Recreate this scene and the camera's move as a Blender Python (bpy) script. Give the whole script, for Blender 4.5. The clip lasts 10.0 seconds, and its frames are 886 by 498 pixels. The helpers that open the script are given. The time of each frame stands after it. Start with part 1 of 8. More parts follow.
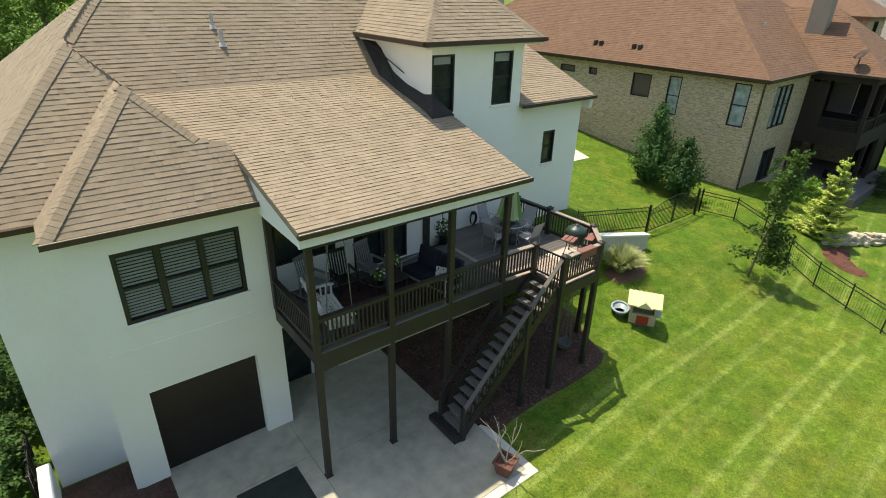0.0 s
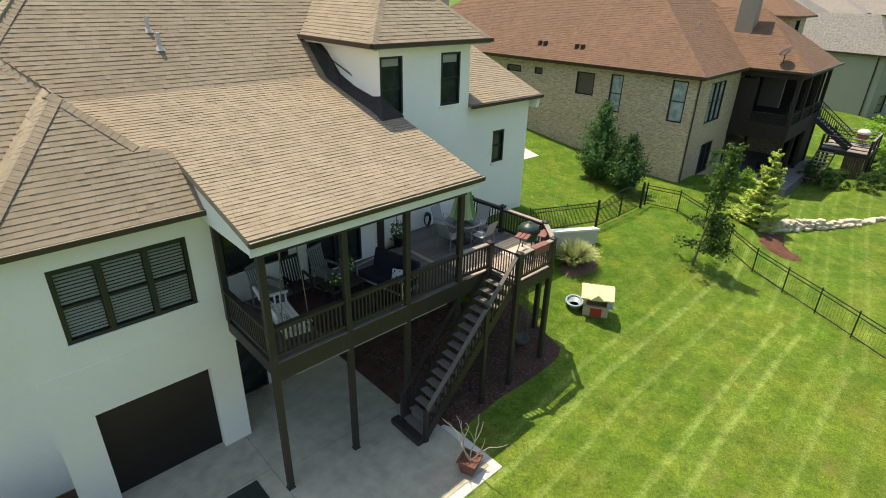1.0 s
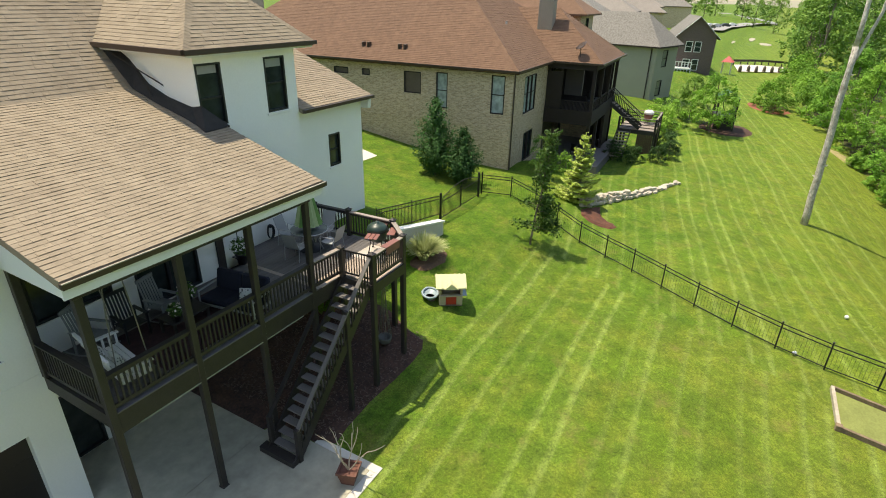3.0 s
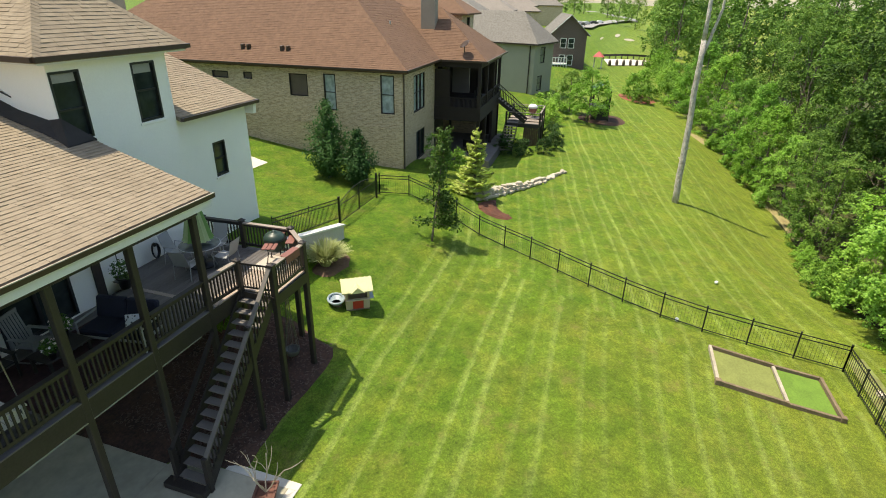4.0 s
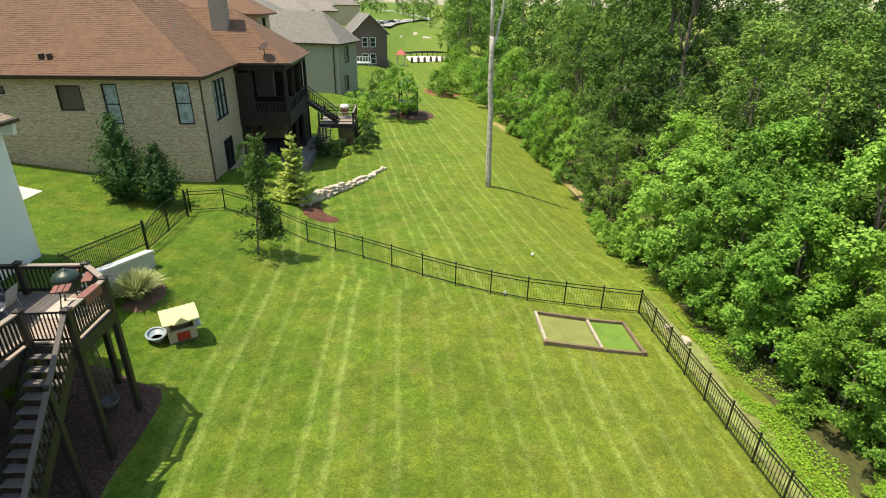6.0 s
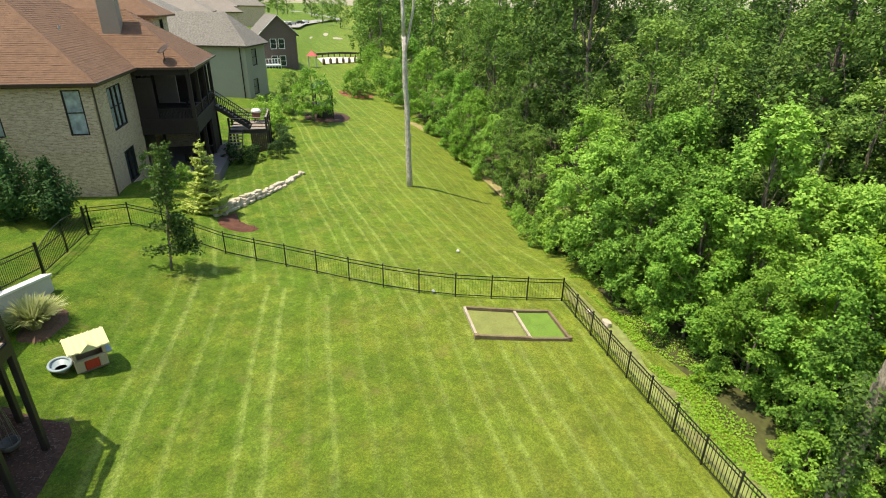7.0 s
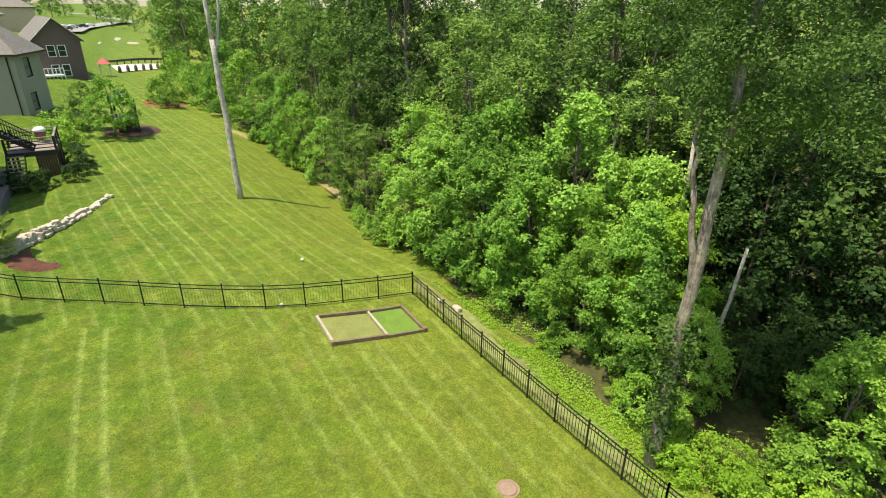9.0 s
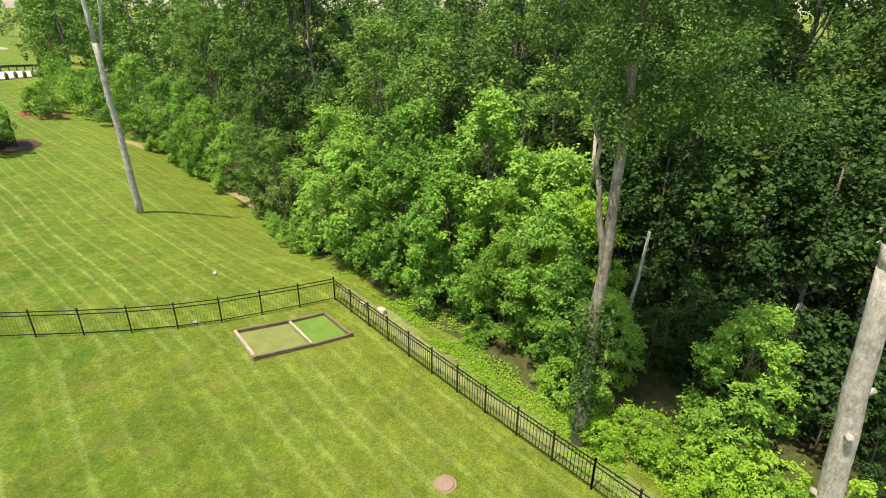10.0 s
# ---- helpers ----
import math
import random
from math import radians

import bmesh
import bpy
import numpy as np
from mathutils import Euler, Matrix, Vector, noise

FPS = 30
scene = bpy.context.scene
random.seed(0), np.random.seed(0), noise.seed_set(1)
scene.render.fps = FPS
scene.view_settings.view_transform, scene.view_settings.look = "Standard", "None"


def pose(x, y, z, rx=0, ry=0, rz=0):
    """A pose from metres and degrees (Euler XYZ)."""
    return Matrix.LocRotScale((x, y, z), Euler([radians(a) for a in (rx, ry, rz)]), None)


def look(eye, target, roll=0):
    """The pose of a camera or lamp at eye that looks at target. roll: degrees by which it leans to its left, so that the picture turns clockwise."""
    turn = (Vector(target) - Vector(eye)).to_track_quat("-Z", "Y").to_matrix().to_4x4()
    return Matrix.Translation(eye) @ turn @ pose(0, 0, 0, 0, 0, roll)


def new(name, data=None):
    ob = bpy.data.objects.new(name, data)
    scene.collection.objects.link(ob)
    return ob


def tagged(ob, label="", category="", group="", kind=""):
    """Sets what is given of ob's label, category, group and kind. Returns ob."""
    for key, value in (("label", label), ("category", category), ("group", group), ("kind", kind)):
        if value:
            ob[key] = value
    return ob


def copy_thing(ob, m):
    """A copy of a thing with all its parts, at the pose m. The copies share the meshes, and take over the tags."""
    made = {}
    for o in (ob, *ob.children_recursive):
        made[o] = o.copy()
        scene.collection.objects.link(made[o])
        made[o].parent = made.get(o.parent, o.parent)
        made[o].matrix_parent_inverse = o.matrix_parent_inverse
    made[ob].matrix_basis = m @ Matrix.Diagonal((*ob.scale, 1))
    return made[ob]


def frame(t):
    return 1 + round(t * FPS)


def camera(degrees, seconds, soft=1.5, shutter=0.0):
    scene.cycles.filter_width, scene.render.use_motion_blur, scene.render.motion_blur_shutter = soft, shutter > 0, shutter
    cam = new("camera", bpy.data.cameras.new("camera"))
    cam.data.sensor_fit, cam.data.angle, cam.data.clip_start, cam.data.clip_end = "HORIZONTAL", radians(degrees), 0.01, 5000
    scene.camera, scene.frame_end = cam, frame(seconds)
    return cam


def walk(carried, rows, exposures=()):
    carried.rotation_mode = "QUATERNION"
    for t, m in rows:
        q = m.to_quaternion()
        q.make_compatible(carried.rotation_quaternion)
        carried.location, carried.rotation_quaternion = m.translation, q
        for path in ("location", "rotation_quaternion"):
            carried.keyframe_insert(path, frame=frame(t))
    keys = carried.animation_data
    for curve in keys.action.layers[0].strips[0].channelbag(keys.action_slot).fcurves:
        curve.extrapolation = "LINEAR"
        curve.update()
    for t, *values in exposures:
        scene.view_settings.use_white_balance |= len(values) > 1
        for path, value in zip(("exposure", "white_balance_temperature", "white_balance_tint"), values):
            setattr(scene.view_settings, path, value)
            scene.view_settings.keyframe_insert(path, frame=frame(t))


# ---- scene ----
cam = camera(78.84, 10.0, soft=1.0)
PATH = [
    (0, pose(0, 0, 12.0, 64.05, -1.34, -37.48)),
    (0.5, pose(0, 0, 12.0, 64.16, -1.30, -39.99)),
    (1, pose(0, 0, 12.0, 64.31, -1.26, -42.78)),
    (1.5, pose(0, 0, 12.0, 64.46, -1.21, -45.91)),
    (2, pose(0, 0, 12.0, 64.57, -1.17, -49.80)),
    (3.5, pose(0, 0, 12.0, 64.93, -1.12, -66.00)),
    (4, pose(0, 0, 12.0, 65.02, -1.04, -71.62)),
    (4.5, pose(0, 0, 12.0, 65.10, -1.03, -76.95)),
    (5, pose(0, 0, 12.0, 65.18, -1.01, -81.98)),
    (5.5, pose(0, 0, 12.0, 65.25, -0.99, -86.66)),
    (7, pose(0, 0, 12.0, 65.47, -0.81, -99.87)),
    (7.5, pose(0, 0, 12.0, 65.54, -0.75, -104.23)),
    (8, pose(0, 0, 12.0, 65.59, -0.78, -108.64)),
    (8.5, pose(0, 0, 12.0, 65.66, -0.67, -113.25)),
    (9, pose(0, 0, 12.0, 65.72, -0.66, -117.83)),
    (9.5, pose(0, 0, 12.0, 65.78, -0.52, -122.50)),
    (10, pose(0, 0, 12.0, 65.80, -0.45, -127.17)),
]
walk(cam, PATH, exposures=[(0, 0.77, 7600, 8), (10, 0.77, 7600, 8)])

# ---- sun and sky ----
SUN_AZ, SUN_EL = 94.0, 71.0  # degrees from +x towards +y, and above the horizon
sun_dir = Vector((math.cos(radians(SUN_EL)) * math.cos(radians(SUN_AZ)), math.cos(radians(SUN_EL)) * math.sin(radians(SUN_AZ)), math.sin(radians(SUN_EL))))
world = bpy.data.worlds.new("world")
scene.world = world
world.use_nodes = True
sky = world.node_tree.nodes.new("ShaderNodeTexSky")
sky.sky_type, sky.sun_disc = "NISHITA", False
sky.sun_elevation, sky.sun_rotation = radians(SUN_EL), radians(90 - SUN_AZ)
world.node_tree.links.new(sky.outputs[0], world.node_tree.nodes["Background"].inputs[0])
world.node_tree.nodes["Background"].inputs[1].default_value = 0.15
sun = new("sun", bpy.data.lights.new("sun", "SUN"))
sun.data.energy, sun.data.angle, sun.data.color = 3.3, radians(0.5), (1.0, 0.95, 0.86)
sun.matrix_world = look(sun_dir * 60, (0, 0, 0))


# ---- materials ----
def ramp(nt, fac, stops):
    r = nt.nodes.new("ShaderNodeValToRGB")
    while len(r.color_ramp.elements) < len(stops):
        r.color_ramp.elements.new(0.5)
    for e, (p, c) in zip(r.color_ramp.elements, stops):
        e.position, e.color = p, (*c, 1)
    nt.links.new(fac, r.inputs[0])
    return r.outputs[0]


def mix(nt, fac, a, b, kind="MIX"):
    m = nt.nodes.new("ShaderNodeMix")
    m.data_type, m.blend_type = "RGBA", kind
    for k, v in ((0, fac), (6, a), (7, b)):
        if isinstance(v, (int, float)):
            m.inputs[k].default_value = v
        elif isinstance(v, tuple):
            m.inputs[k].default_value = (*v, 1)
        else:
            nt.links.new(v, m.inputs[k])
    return m.outputs[2]


def noise_tex(nt, scale, detail=4.0, rough=0.6, vec=None, distort=0.0):
    n = nt.nodes.new("ShaderNodeTexNoise")
    n.inputs["Scale"].default_value, n.inputs["Detail"].default_value = scale, detail
    n.inputs["Roughness"].default_value, n.inputs["Distortion"].default_value = rough, distort
    nt.links.new(vec or coords(nt), n.inputs["Vector"])
    return n.outputs["Fac"]


def coords(nt):
    return nt.nodes.new("ShaderNodeNewGeometry").outputs["Position"]


def blank(name):
    m = bpy.data.materials.new(name)
    m.use_nodes = True
    return m, m.node_tree, m.node_tree.nodes["Principled BSDF"]


def bump(nt, bsdf, height, strength=0.3, dist=0.01):
    b = nt.nodes.new("ShaderNodeBump")
    b.inputs["Strength"].default_value, b.inputs["Distance"].default_value = strength, dist
    nt.links.new(height, b.inputs["Height"])
    nt.links.new(b.outputs[0], bsdf.inputs["Normal"])


def surface(name, color, spread=0.25, fine=30.0, broad=1.2, rough=0.7, relief=0.2, metal=0.0, vary="", hue=(1, 1, 1)):
    """A worn surface: broad stains and fine grain round one base colour. vary: 'island' or 'object' for piece by piece."""
    m, nt, b = blank(name)
    lo = tuple(c * (1 - spread) for c in color)
    hi = tuple(min(1, c * (1 + spread) * h) for c, h in zip(color, hue))
    a = noise_tex(nt, broad)
    g = noise_tex(nt, fine, 3)
    col = mix(nt, 0.5, ramp(nt, a, [(0.3, lo), (0.7, hi)]), ramp(nt, g, [(0.3, lo), (0.7, hi)]))
    if vary:
        src = nt.nodes.new("ShaderNodeNewGeometry").outputs["Random Per Island"] if vary == "island" else nt.nodes.new("ShaderNodeObjectInfo").outputs["Random"]
        col = mix(nt, 0.55, col, ramp(nt, src, [(0.0, tuple(c * 0.72 for c in color)), (0.5, color), (1.0, tuple(min(1, c * 1.28) for c in color))]))
    nt.links.new(col, b.inputs["Base Color"])
    b.inputs["Roughness"].default_value, b.inputs["Metallic"].default_value = rough, metal
    if relief:
        bump(nt, b, g, relief, 0.01)
    return m


def shingle_mat(name, dark, mid, light, blotch=0.28, fine=2.6):
    m, nt, b = blank(name)
    geo = nt.nodes.new("ShaderNodeNewGeometry").outputs["Random Per Island"]
    ob = nt.nodes.new("ShaderNodeObjectInfo").outputs["Random"]
    add = nt.nodes.new("ShaderNodeMath")
    add.operation = "ADD"
    nt.links.new(geo, add.inputs[0]), nt.links.new(ob, add.inputs[1])
    frac = nt.nodes.new("ShaderNodeMath")
    frac.operation = "FRACT"
    nt.links.new(add.outputs[0], frac.inputs[0])
    tab = ramp(nt, frac.outputs[0], [(0.0, tuple(c * 0.8 for c in mid)), (0.25, mid), (0.7, mid), (1.0, tuple(c * 1.16 for c in mid))])
    grit = noise_tex(nt, 90, 3)
    stain = noise_tex(nt, 0.5, 4)
    col = mix(nt, 0.3, tab, ramp(nt, grit, [(0.3, dark), (0.7, light)]))
    col = mix(nt, ramp(nt, stain, [(0.35, (0, 0, 0)), (0.75, (0.45, 0.45, 0.45))]), col, dark)
    mottle = ramp(nt, noise_tex(nt, fine, 5, 0.75), [(0.38, (0, 0, 0)), (0.62, (1, 1, 1))])
    col = mix(nt, blotch, col, mix(nt, mottle, dark, light))
    nt.links.new(col, b.inputs["Base Color"])
    b.inputs["Roughness"].default_value = 0.92
    bump(nt, b, grit, 0.5, 0.006)
    return m


def leaf_mat(name, dark, mid, light, through_share=0.3):
    m, nt, b = blank(name)
    src = nt.nodes.new("ShaderNodeNewGeometry").outputs["Random Per Island"]
    tree = nt.nodes.new("ShaderNodeObjectInfo").outputs["Random"]
    col = ramp(nt, src, [(0.0, dark), (0.55, mid), (1.0, light)])
    col = mix(nt, 0.35, col, ramp(nt, noise_tex(nt, 0.7, 2), [(0.3, dark), (0.7, light)]))
    col = mix(nt, 0.42, col, ramp(nt, tree, [(0.0, dark), (0.5, mid), (1.0, light)]))
    nt.links.new(col, b.inputs["Base Color"])
    b.inputs["Roughness"].default_value, b.inputs["Specular IOR Level"].default_value = 0.55, 0.14
    t = nt.nodes.new("ShaderNodeBsdfTranslucent")
    nt.links.new(col, t.inputs[0])
    sh = nt.nodes.new("ShaderNodeMixShader")
    sh.inputs[0].default_value = through_share
    nt.links.new(b.outputs[0], sh.inputs[1]), nt.links.new(t.outputs[0], sh.inputs[2])
    nt.links.new(sh.outputs[0], nt.nodes["Material Output"].inputs[0])
    return m


def glass_mat(name, color, rough=0.08):
    m, nt, b = blank(name)
    nt.links.new(ramp(nt, noise_tex(nt, 2.5, 2), [(0.35, color), (0.7, tuple(c * 1.9 for c in color))]), b.inputs["Base Color"])
    b.inputs["Roughness"].default_value, b.inputs["Specular IOR Level"].default_value = rough, 0.6
    return m


def plain_math(nt, op, a, b=None):
    n = nt.nodes.new("ShaderNodeMath")
    n.operation = op
    for k, v in enumerate((a, b)):
        if v is None:
            continue
        if isinstance(v, (int, float)):
            n.inputs[k].default_value = v
        else:
            nt.links.new(v, n.inputs[k])
    return n.outputs[0]


def lawn_mat():
    """Mown grass: pairs of pale wheel tracks in two directions (own yard, neighbour's yard), mower bands, dry patches and fine blades."""
    m, nt, b = blank("mown_grass")
    pos = coords(nt)
    sep = nt.nodes.new("ShaderNodeSeparateXYZ")
    nt.links.new(pos, sep.inputs[0])
    x, y = sep.outputs[0], sep.outputs[1]
    wob = plain_math(nt, "MULTIPLY", plain_math(nt, "SUBTRACT", noise_tex(nt, 0.06, 1), 0.5), 1.3)
    fray = plain_math(nt, "MULTIPLY", plain_math(nt, "SUBTRACT", noise_tex(nt, 2.2, 3), 0.5), 0.16)
    shift = plain_math(nt, "ADD", wob, fray)
    grey = lambda v: (v, v, v)
    turn = nt.nodes.new("ShaderNodeMapping")
    turn.inputs["Rotation"].default_value = (0.6, 0.5, 0.9)
    nt.links.new(pos, turn.inputs[0])
    skew = turn.outputs[0]

    def stripe(slope, width, phase):
        v = plain_math(nt, "SUBTRACT", y, plain_math(nt, "MULTIPLY", x, slope))
        v = plain_math(nt, "ADD", plain_math(nt, "DIVIDE", plain_math(nt, "ADD", v, shift), width), phase)
        f = plain_math(nt, "FRACT", v)
        white = nt.nodes.new("ShaderNodeTexWhiteNoise")
        white.noise_dimensions = "1D"
        nt.links.new(plain_math(nt, "FLOOR", plain_math(nt, "MULTIPLY", v, 2.0)), white.inputs["W"])
        track = ramp(nt, f, [(0.0, grey(0.14)), (0.22, grey(0.2)), (0.27, grey(1.0)), (0.33, grey(0.8)), (0.38, grey(0.22)), (0.62, grey(0.14)), (0.67, grey(1.0)), (0.73, grey(0.7)), (0.79, grey(0.05))])
        return mix(nt, 1.0, track, ramp(nt, white.outputs[0], [(0.0, grey(0.35)), (1.0, grey(1.0))]), "MULTIPLY")

    own_line, their_line = stripe(0.05, 1.92, 0.14), stripe(0.19, 1.75, 0.1)
    # own yard lies at small x, this side of the fence line
    side = plain_math(nt, "SUBTRACT", x, plain_math(nt, "ADD", 21.6, plain_math(nt, "MULTIPLY", plain_math(nt, "MAXIMUM", y, -6.0), 0.42)))
    line = mix(nt, plain_math(nt, "GREATER_THAN", side, 0.0), own_line, their_line)
    breakup = ramp(nt, noise_tex(nt, 1.1, 5, 0.7, skew), [(0.30, grey(0.35)), (0.58, grey(1.0))])
    line = mix(nt, 1.0, line, breakup, "MULTIPLY")
    # the gate corner was mown the other way and shows no tracks
    line = mix(nt, 1.0, line, ramp(nt, plain_math(nt, "DIVIDE", y, 20.0), [(0.36, grey(1.0)), (0.52, grey(0.12))]), "MULTIPLY")
    # hue: lush, plain and yellowing turf; then tufts and blades as darker and lighter spots
    lush = plain_math(nt, "ADD", plain_math(nt, "DIVIDE", y, 22.0), plain_math(nt, "MULTIPLY", noise_tex(nt, 0.2, 4, 0.6, skew), 0.9))
    lush = plain_math(nt, "ADD", lush, plain_math(nt, "MULTIPLY", plain_math(nt, "GREATER_THAN", side, 0.0), 0.16))
    col = ramp(nt, lush, [(0.12, (0.152, 0.206, 0.022)), (0.45, (0.118, 0.188, 0.016)), (0.85, (0.080, 0.160, 0.011))])
    col = mix(nt, ramp(nt, noise_tex(nt, 0.75, 5, 0.7, skew), [(0.44, grey(0)), (0.66, grey(0.5))]), col, (0.188, 0.200, 0.028))
    col = mix(nt, plain_math(nt, "MULTIPLY", line, 0.66), col, (0.285, 0.365, 0.098))
    for scale, detail, lo, hi in ((0.5, 4, 0.88, 1.1), (1.5, 4, 0.86, 1.13), (4.2, 5, 0.85, 1.15), (13.0, 4, 0.74, 1.26), (45.0, 2, 0.66, 1.38)):
        f = ramp(nt, noise_tex(nt, scale, detail, 0.7, skew), [(0.36, grey(lo)), (0.64, (hi, hi, hi * 0.98))])
        col = mix(nt, 1.0, col, f, "MULTIPLY")
    dry = ramp(nt, noise_tex(nt, 0.9, 6, 0.72, skew), [(0.56, grey(0)), (0.74, grey(0.55))])
    col = mix(nt, dry, col, mix(nt, ramp(nt, noise_tex(nt, 16.0, 4, 0.8), [(0.38, grey(0)), (0.6, grey(1))]), (0.14, 0.15, 0.032), (0.31, 0.235, 0.09)))
    nt.links.new(col, b.inputs["Base Color"])
    b.inputs["Roughness"].default_value = 0.85
    b.inputs["Specular IOR Level"].default_value = 0.2
    bump(nt, b, noise_tex(nt, 30.0, 5, 0.85, skew), 0.8, 0.06)
    return m


def brick_mat(name, c1, c2, mortar):
    m, nt, b = blank(name)
    tex = nt.nodes.new("ShaderNodeTexCoord")
    t = nt.nodes.new("ShaderNodeTexBrick")
    t.inputs["Color1"].default_value, t.inputs["Color2"].default_value, t.inputs["Mortar"].default_value = (*c1, 1), (*c2, 1), (*mortar, 1)
    t.inputs["Scale"].default_value, t.inputs["Mortar Size"].default_value = 1.0, 0.008
    t.inputs["Brick Width"].default_value, t.inputs["Row Height"].default_value = 0.25, 0.085
    t.inputs["Bias"].default_value = -0.1
    sep, com = nt.nodes.new("ShaderNodeSeparateXYZ"), nt.nodes.new("ShaderNodeCombineXYZ")
    nt.links.new(tex.outputs["Object"], sep.inputs[0])
    nt.links.new(plain_math(nt, "ADD", sep.outputs[0], sep.outputs[1]), com.inputs[0])
    nt.links.new(sep.outputs[2], com.inputs[1])
    nt.links.new(com.outputs[0], t.inputs["Vector"])
    spots = noise_tex(nt, 3.4, 4, 0.7)
    col = mix(nt, 0.25, t.outputs["Color"], ramp(nt, spots, [(0.3, c1), (0.7, c2)]))
    stretch = nt.nodes.new("ShaderNodeMapping")
    stretch.inputs["Scale"].default_value = (0.45, 1.3, 1)
    nt.links.new(com.outputs[0], stretch.inputs[0])
    col = mix(nt, ramp(nt, noise_tex(nt, 9, 2, 0.8, stretch.outputs[0]), [(0.52, (0, 0, 0)), (0.68, (0.7, 0.7, 0.7))]), col, tuple(c * 0.42 for c in c1))
    nt.links.new(col, b.inputs["Base Color"])
    b.inputs["Roughness"].default_value = 0.9
    bump(nt, b, t.outputs["Fac"], 0.5, -0.01)
    return m


def bark_mat(name, dark, light, patch_scale=2.2):
    """Rough bark: upright furrows, blotches of lichen."""
    m, nt, b = blank(name)
    mp = nt.nodes.new("ShaderNodeMapping")
    mp.inputs["Scale"].default_value = (1, 1, 0.22)
    nt.links.new(coords(nt), mp.inputs[0])
    fur = noise_tex(nt, 22, 5, 0.75, mp.outputs[0])
    blot = noise_tex(nt, patch_scale, 5, 0.75)
    mid = tuple((a + c) / 2 for a, c in zip(dark, light))
    col = mix(nt, 0.55, ramp(nt, fur, [(0.38, dark), (0.62, light)]), ramp(nt, blot, [(0.36, dark), (0.5, mid), (0.62, light)]))
    nt.links.new(col, b.inputs["Base Color"])
    b.inputs["Roughness"].default_value = 0.95
    bump(nt, b, fur, 1.0, 0.05)
    return m


GRASS = lawn_mat()
TAN = shingle_mat("tan_shingle", (0.178, 0.137, 0.09), (0.298, 0.236, 0.161), (0.39, 0.324, 0.235), 0.18)
RUST = shingle_mat("rust_shingle", (0.104, 0.057, 0.034), (0.168, 0.092, 0.053), (0.240, 0.140, 0.085))
SLATE = shingle_mat("grey_shingle", (0.095, 0.085, 0.072), (0.19, 0.175, 0.15), (0.31, 0.29, 0.255), 0.55, 5.5)
BLACKROOF = shingle_mat("black_shingle", (0.018, 0.016, 0.015), (0.032, 0.028, 0.026), (0.055, 0.05, 0.046))
WHITE = surface("white_painted_brick", (0.885, 0.875, 0.815), 0.045, 22, 0.7, 0.75, 0.25)
TRIMWHITE = surface("white_trim_paint", (0.8, 0.8, 0.77), 0.05, 25, 1.5, 0.5, 0.05)
DARK = surface("dark_brown_stain", (0.029, 0.0235, 0.021), 0.35, 25, 2.0, 0.5, 0.25)
DECKTOP = surface("sunlit_weathered_rail", (0.30, 0.25, 0.205), 0.25, 25, 2.0, 0.6, 0.2)
BOARD = surface("dark_deck_board", (0.115, 0.105, 0.10), 0.3, 30, 1.5, 0.6, 0.3, vary="object")
# paler copy of the deck board; carries the sunlight on the open landing
SUNLITBOARD = surface("sunlit_deck_board", (0.36, 0.29, 0.235), 0.3, 30, 1.5, 0.75, 0.3, vary="object")
GUTTER = surface("dark_bronze_gutter", (0.06, 0.038, 0.026), 0.2, 20, 2, 0.4, 0.05)
BLACKFRAME = surface("black_window_frame", (0.018, 0.02, 0.02), 0.2, 20, 2, 0.4, 0.05)
GLASS = glass_mat("window_glass", (0.02, 0.027, 0.026))
# pale base colour stands for the reflection in the neighbour's window panes
PALEGLASS = glass_mat("pale_reflection_glass", (0.26, 0.30, 0.29), 0.15)
ROLLER = surface("grey_roller_shade", (0.34, 0.35, 0.32), 0.1, 20, 2, 0.8, 0.05)
SHUTTER = surface("sage_shutter_slat", (0.25, 0.27, 0.205), 0.12, 20, 2, 0.5, 0.1)
CONCRETE = surface("patio_concrete", (0.41, 0.38, 0.285), 0.3, 2.2, 0.35, 0.85, 0.2)
CURB = surface("pale_concrete_edge", (0.62, 0.58, 0.5), 0.12, 14, 0.8, 0.85, 0.25)
MULCH = surface("dark_mulch", (0.062, 0.038, 0.028), 0.6, 12, 1.5, 0.95, 1.0, hue=(1.25, 1.0, 0.9))
REDMULCH = surface("red_mulch", (0.15, 0.085, 0.052), 0.5, 14, 1.5, 0.95, 1.0)
FOREST = surface("forest_floor", (0.07, 0.06, 0.022), 0.55, 4, 0.5, 0.95, 1.0, hue=(0.9, 1.2, 0.8))
BLACKMETAL = surface("black_fence_metal", (0.014, 0.015, 0.014), 0.15, 30, 2, 0.45, 0.05)
STONE = surface("limestone_boulder", (0.50, 0.44, 0.35), 0.4, 6, 1.2, 0.9, 0.6, vary="object")
BARK = bark_mat("grey_bark", (0.075, 0.06, 0.045), (0.30, 0.25, 0.20))
PALEBARK = bark_mat("bleached_trunk", (0.25, 0.215, 0.175), (0.76, 0.70, 0.61), 3.5)
LEAF = leaf_mat("bright_leaf", (0.045, 0.125, 0.017), (0.20, 0.42, 0.05), (0.46, 0.69, 0.12), 0.28)
LEAFDARK = leaf_mat("deep_leaf", (0.022, 0.054, 0.013), (0.08, 0.163, 0.033), (0.235, 0.38, 0.085), 0.28)
LEAFPALE = leaf_mat("yellow_green_leaf", (0.34, 0.44, 0.07), (0.56, 0.66, 0.15), (0.74, 0.80, 0.30), 0.3)
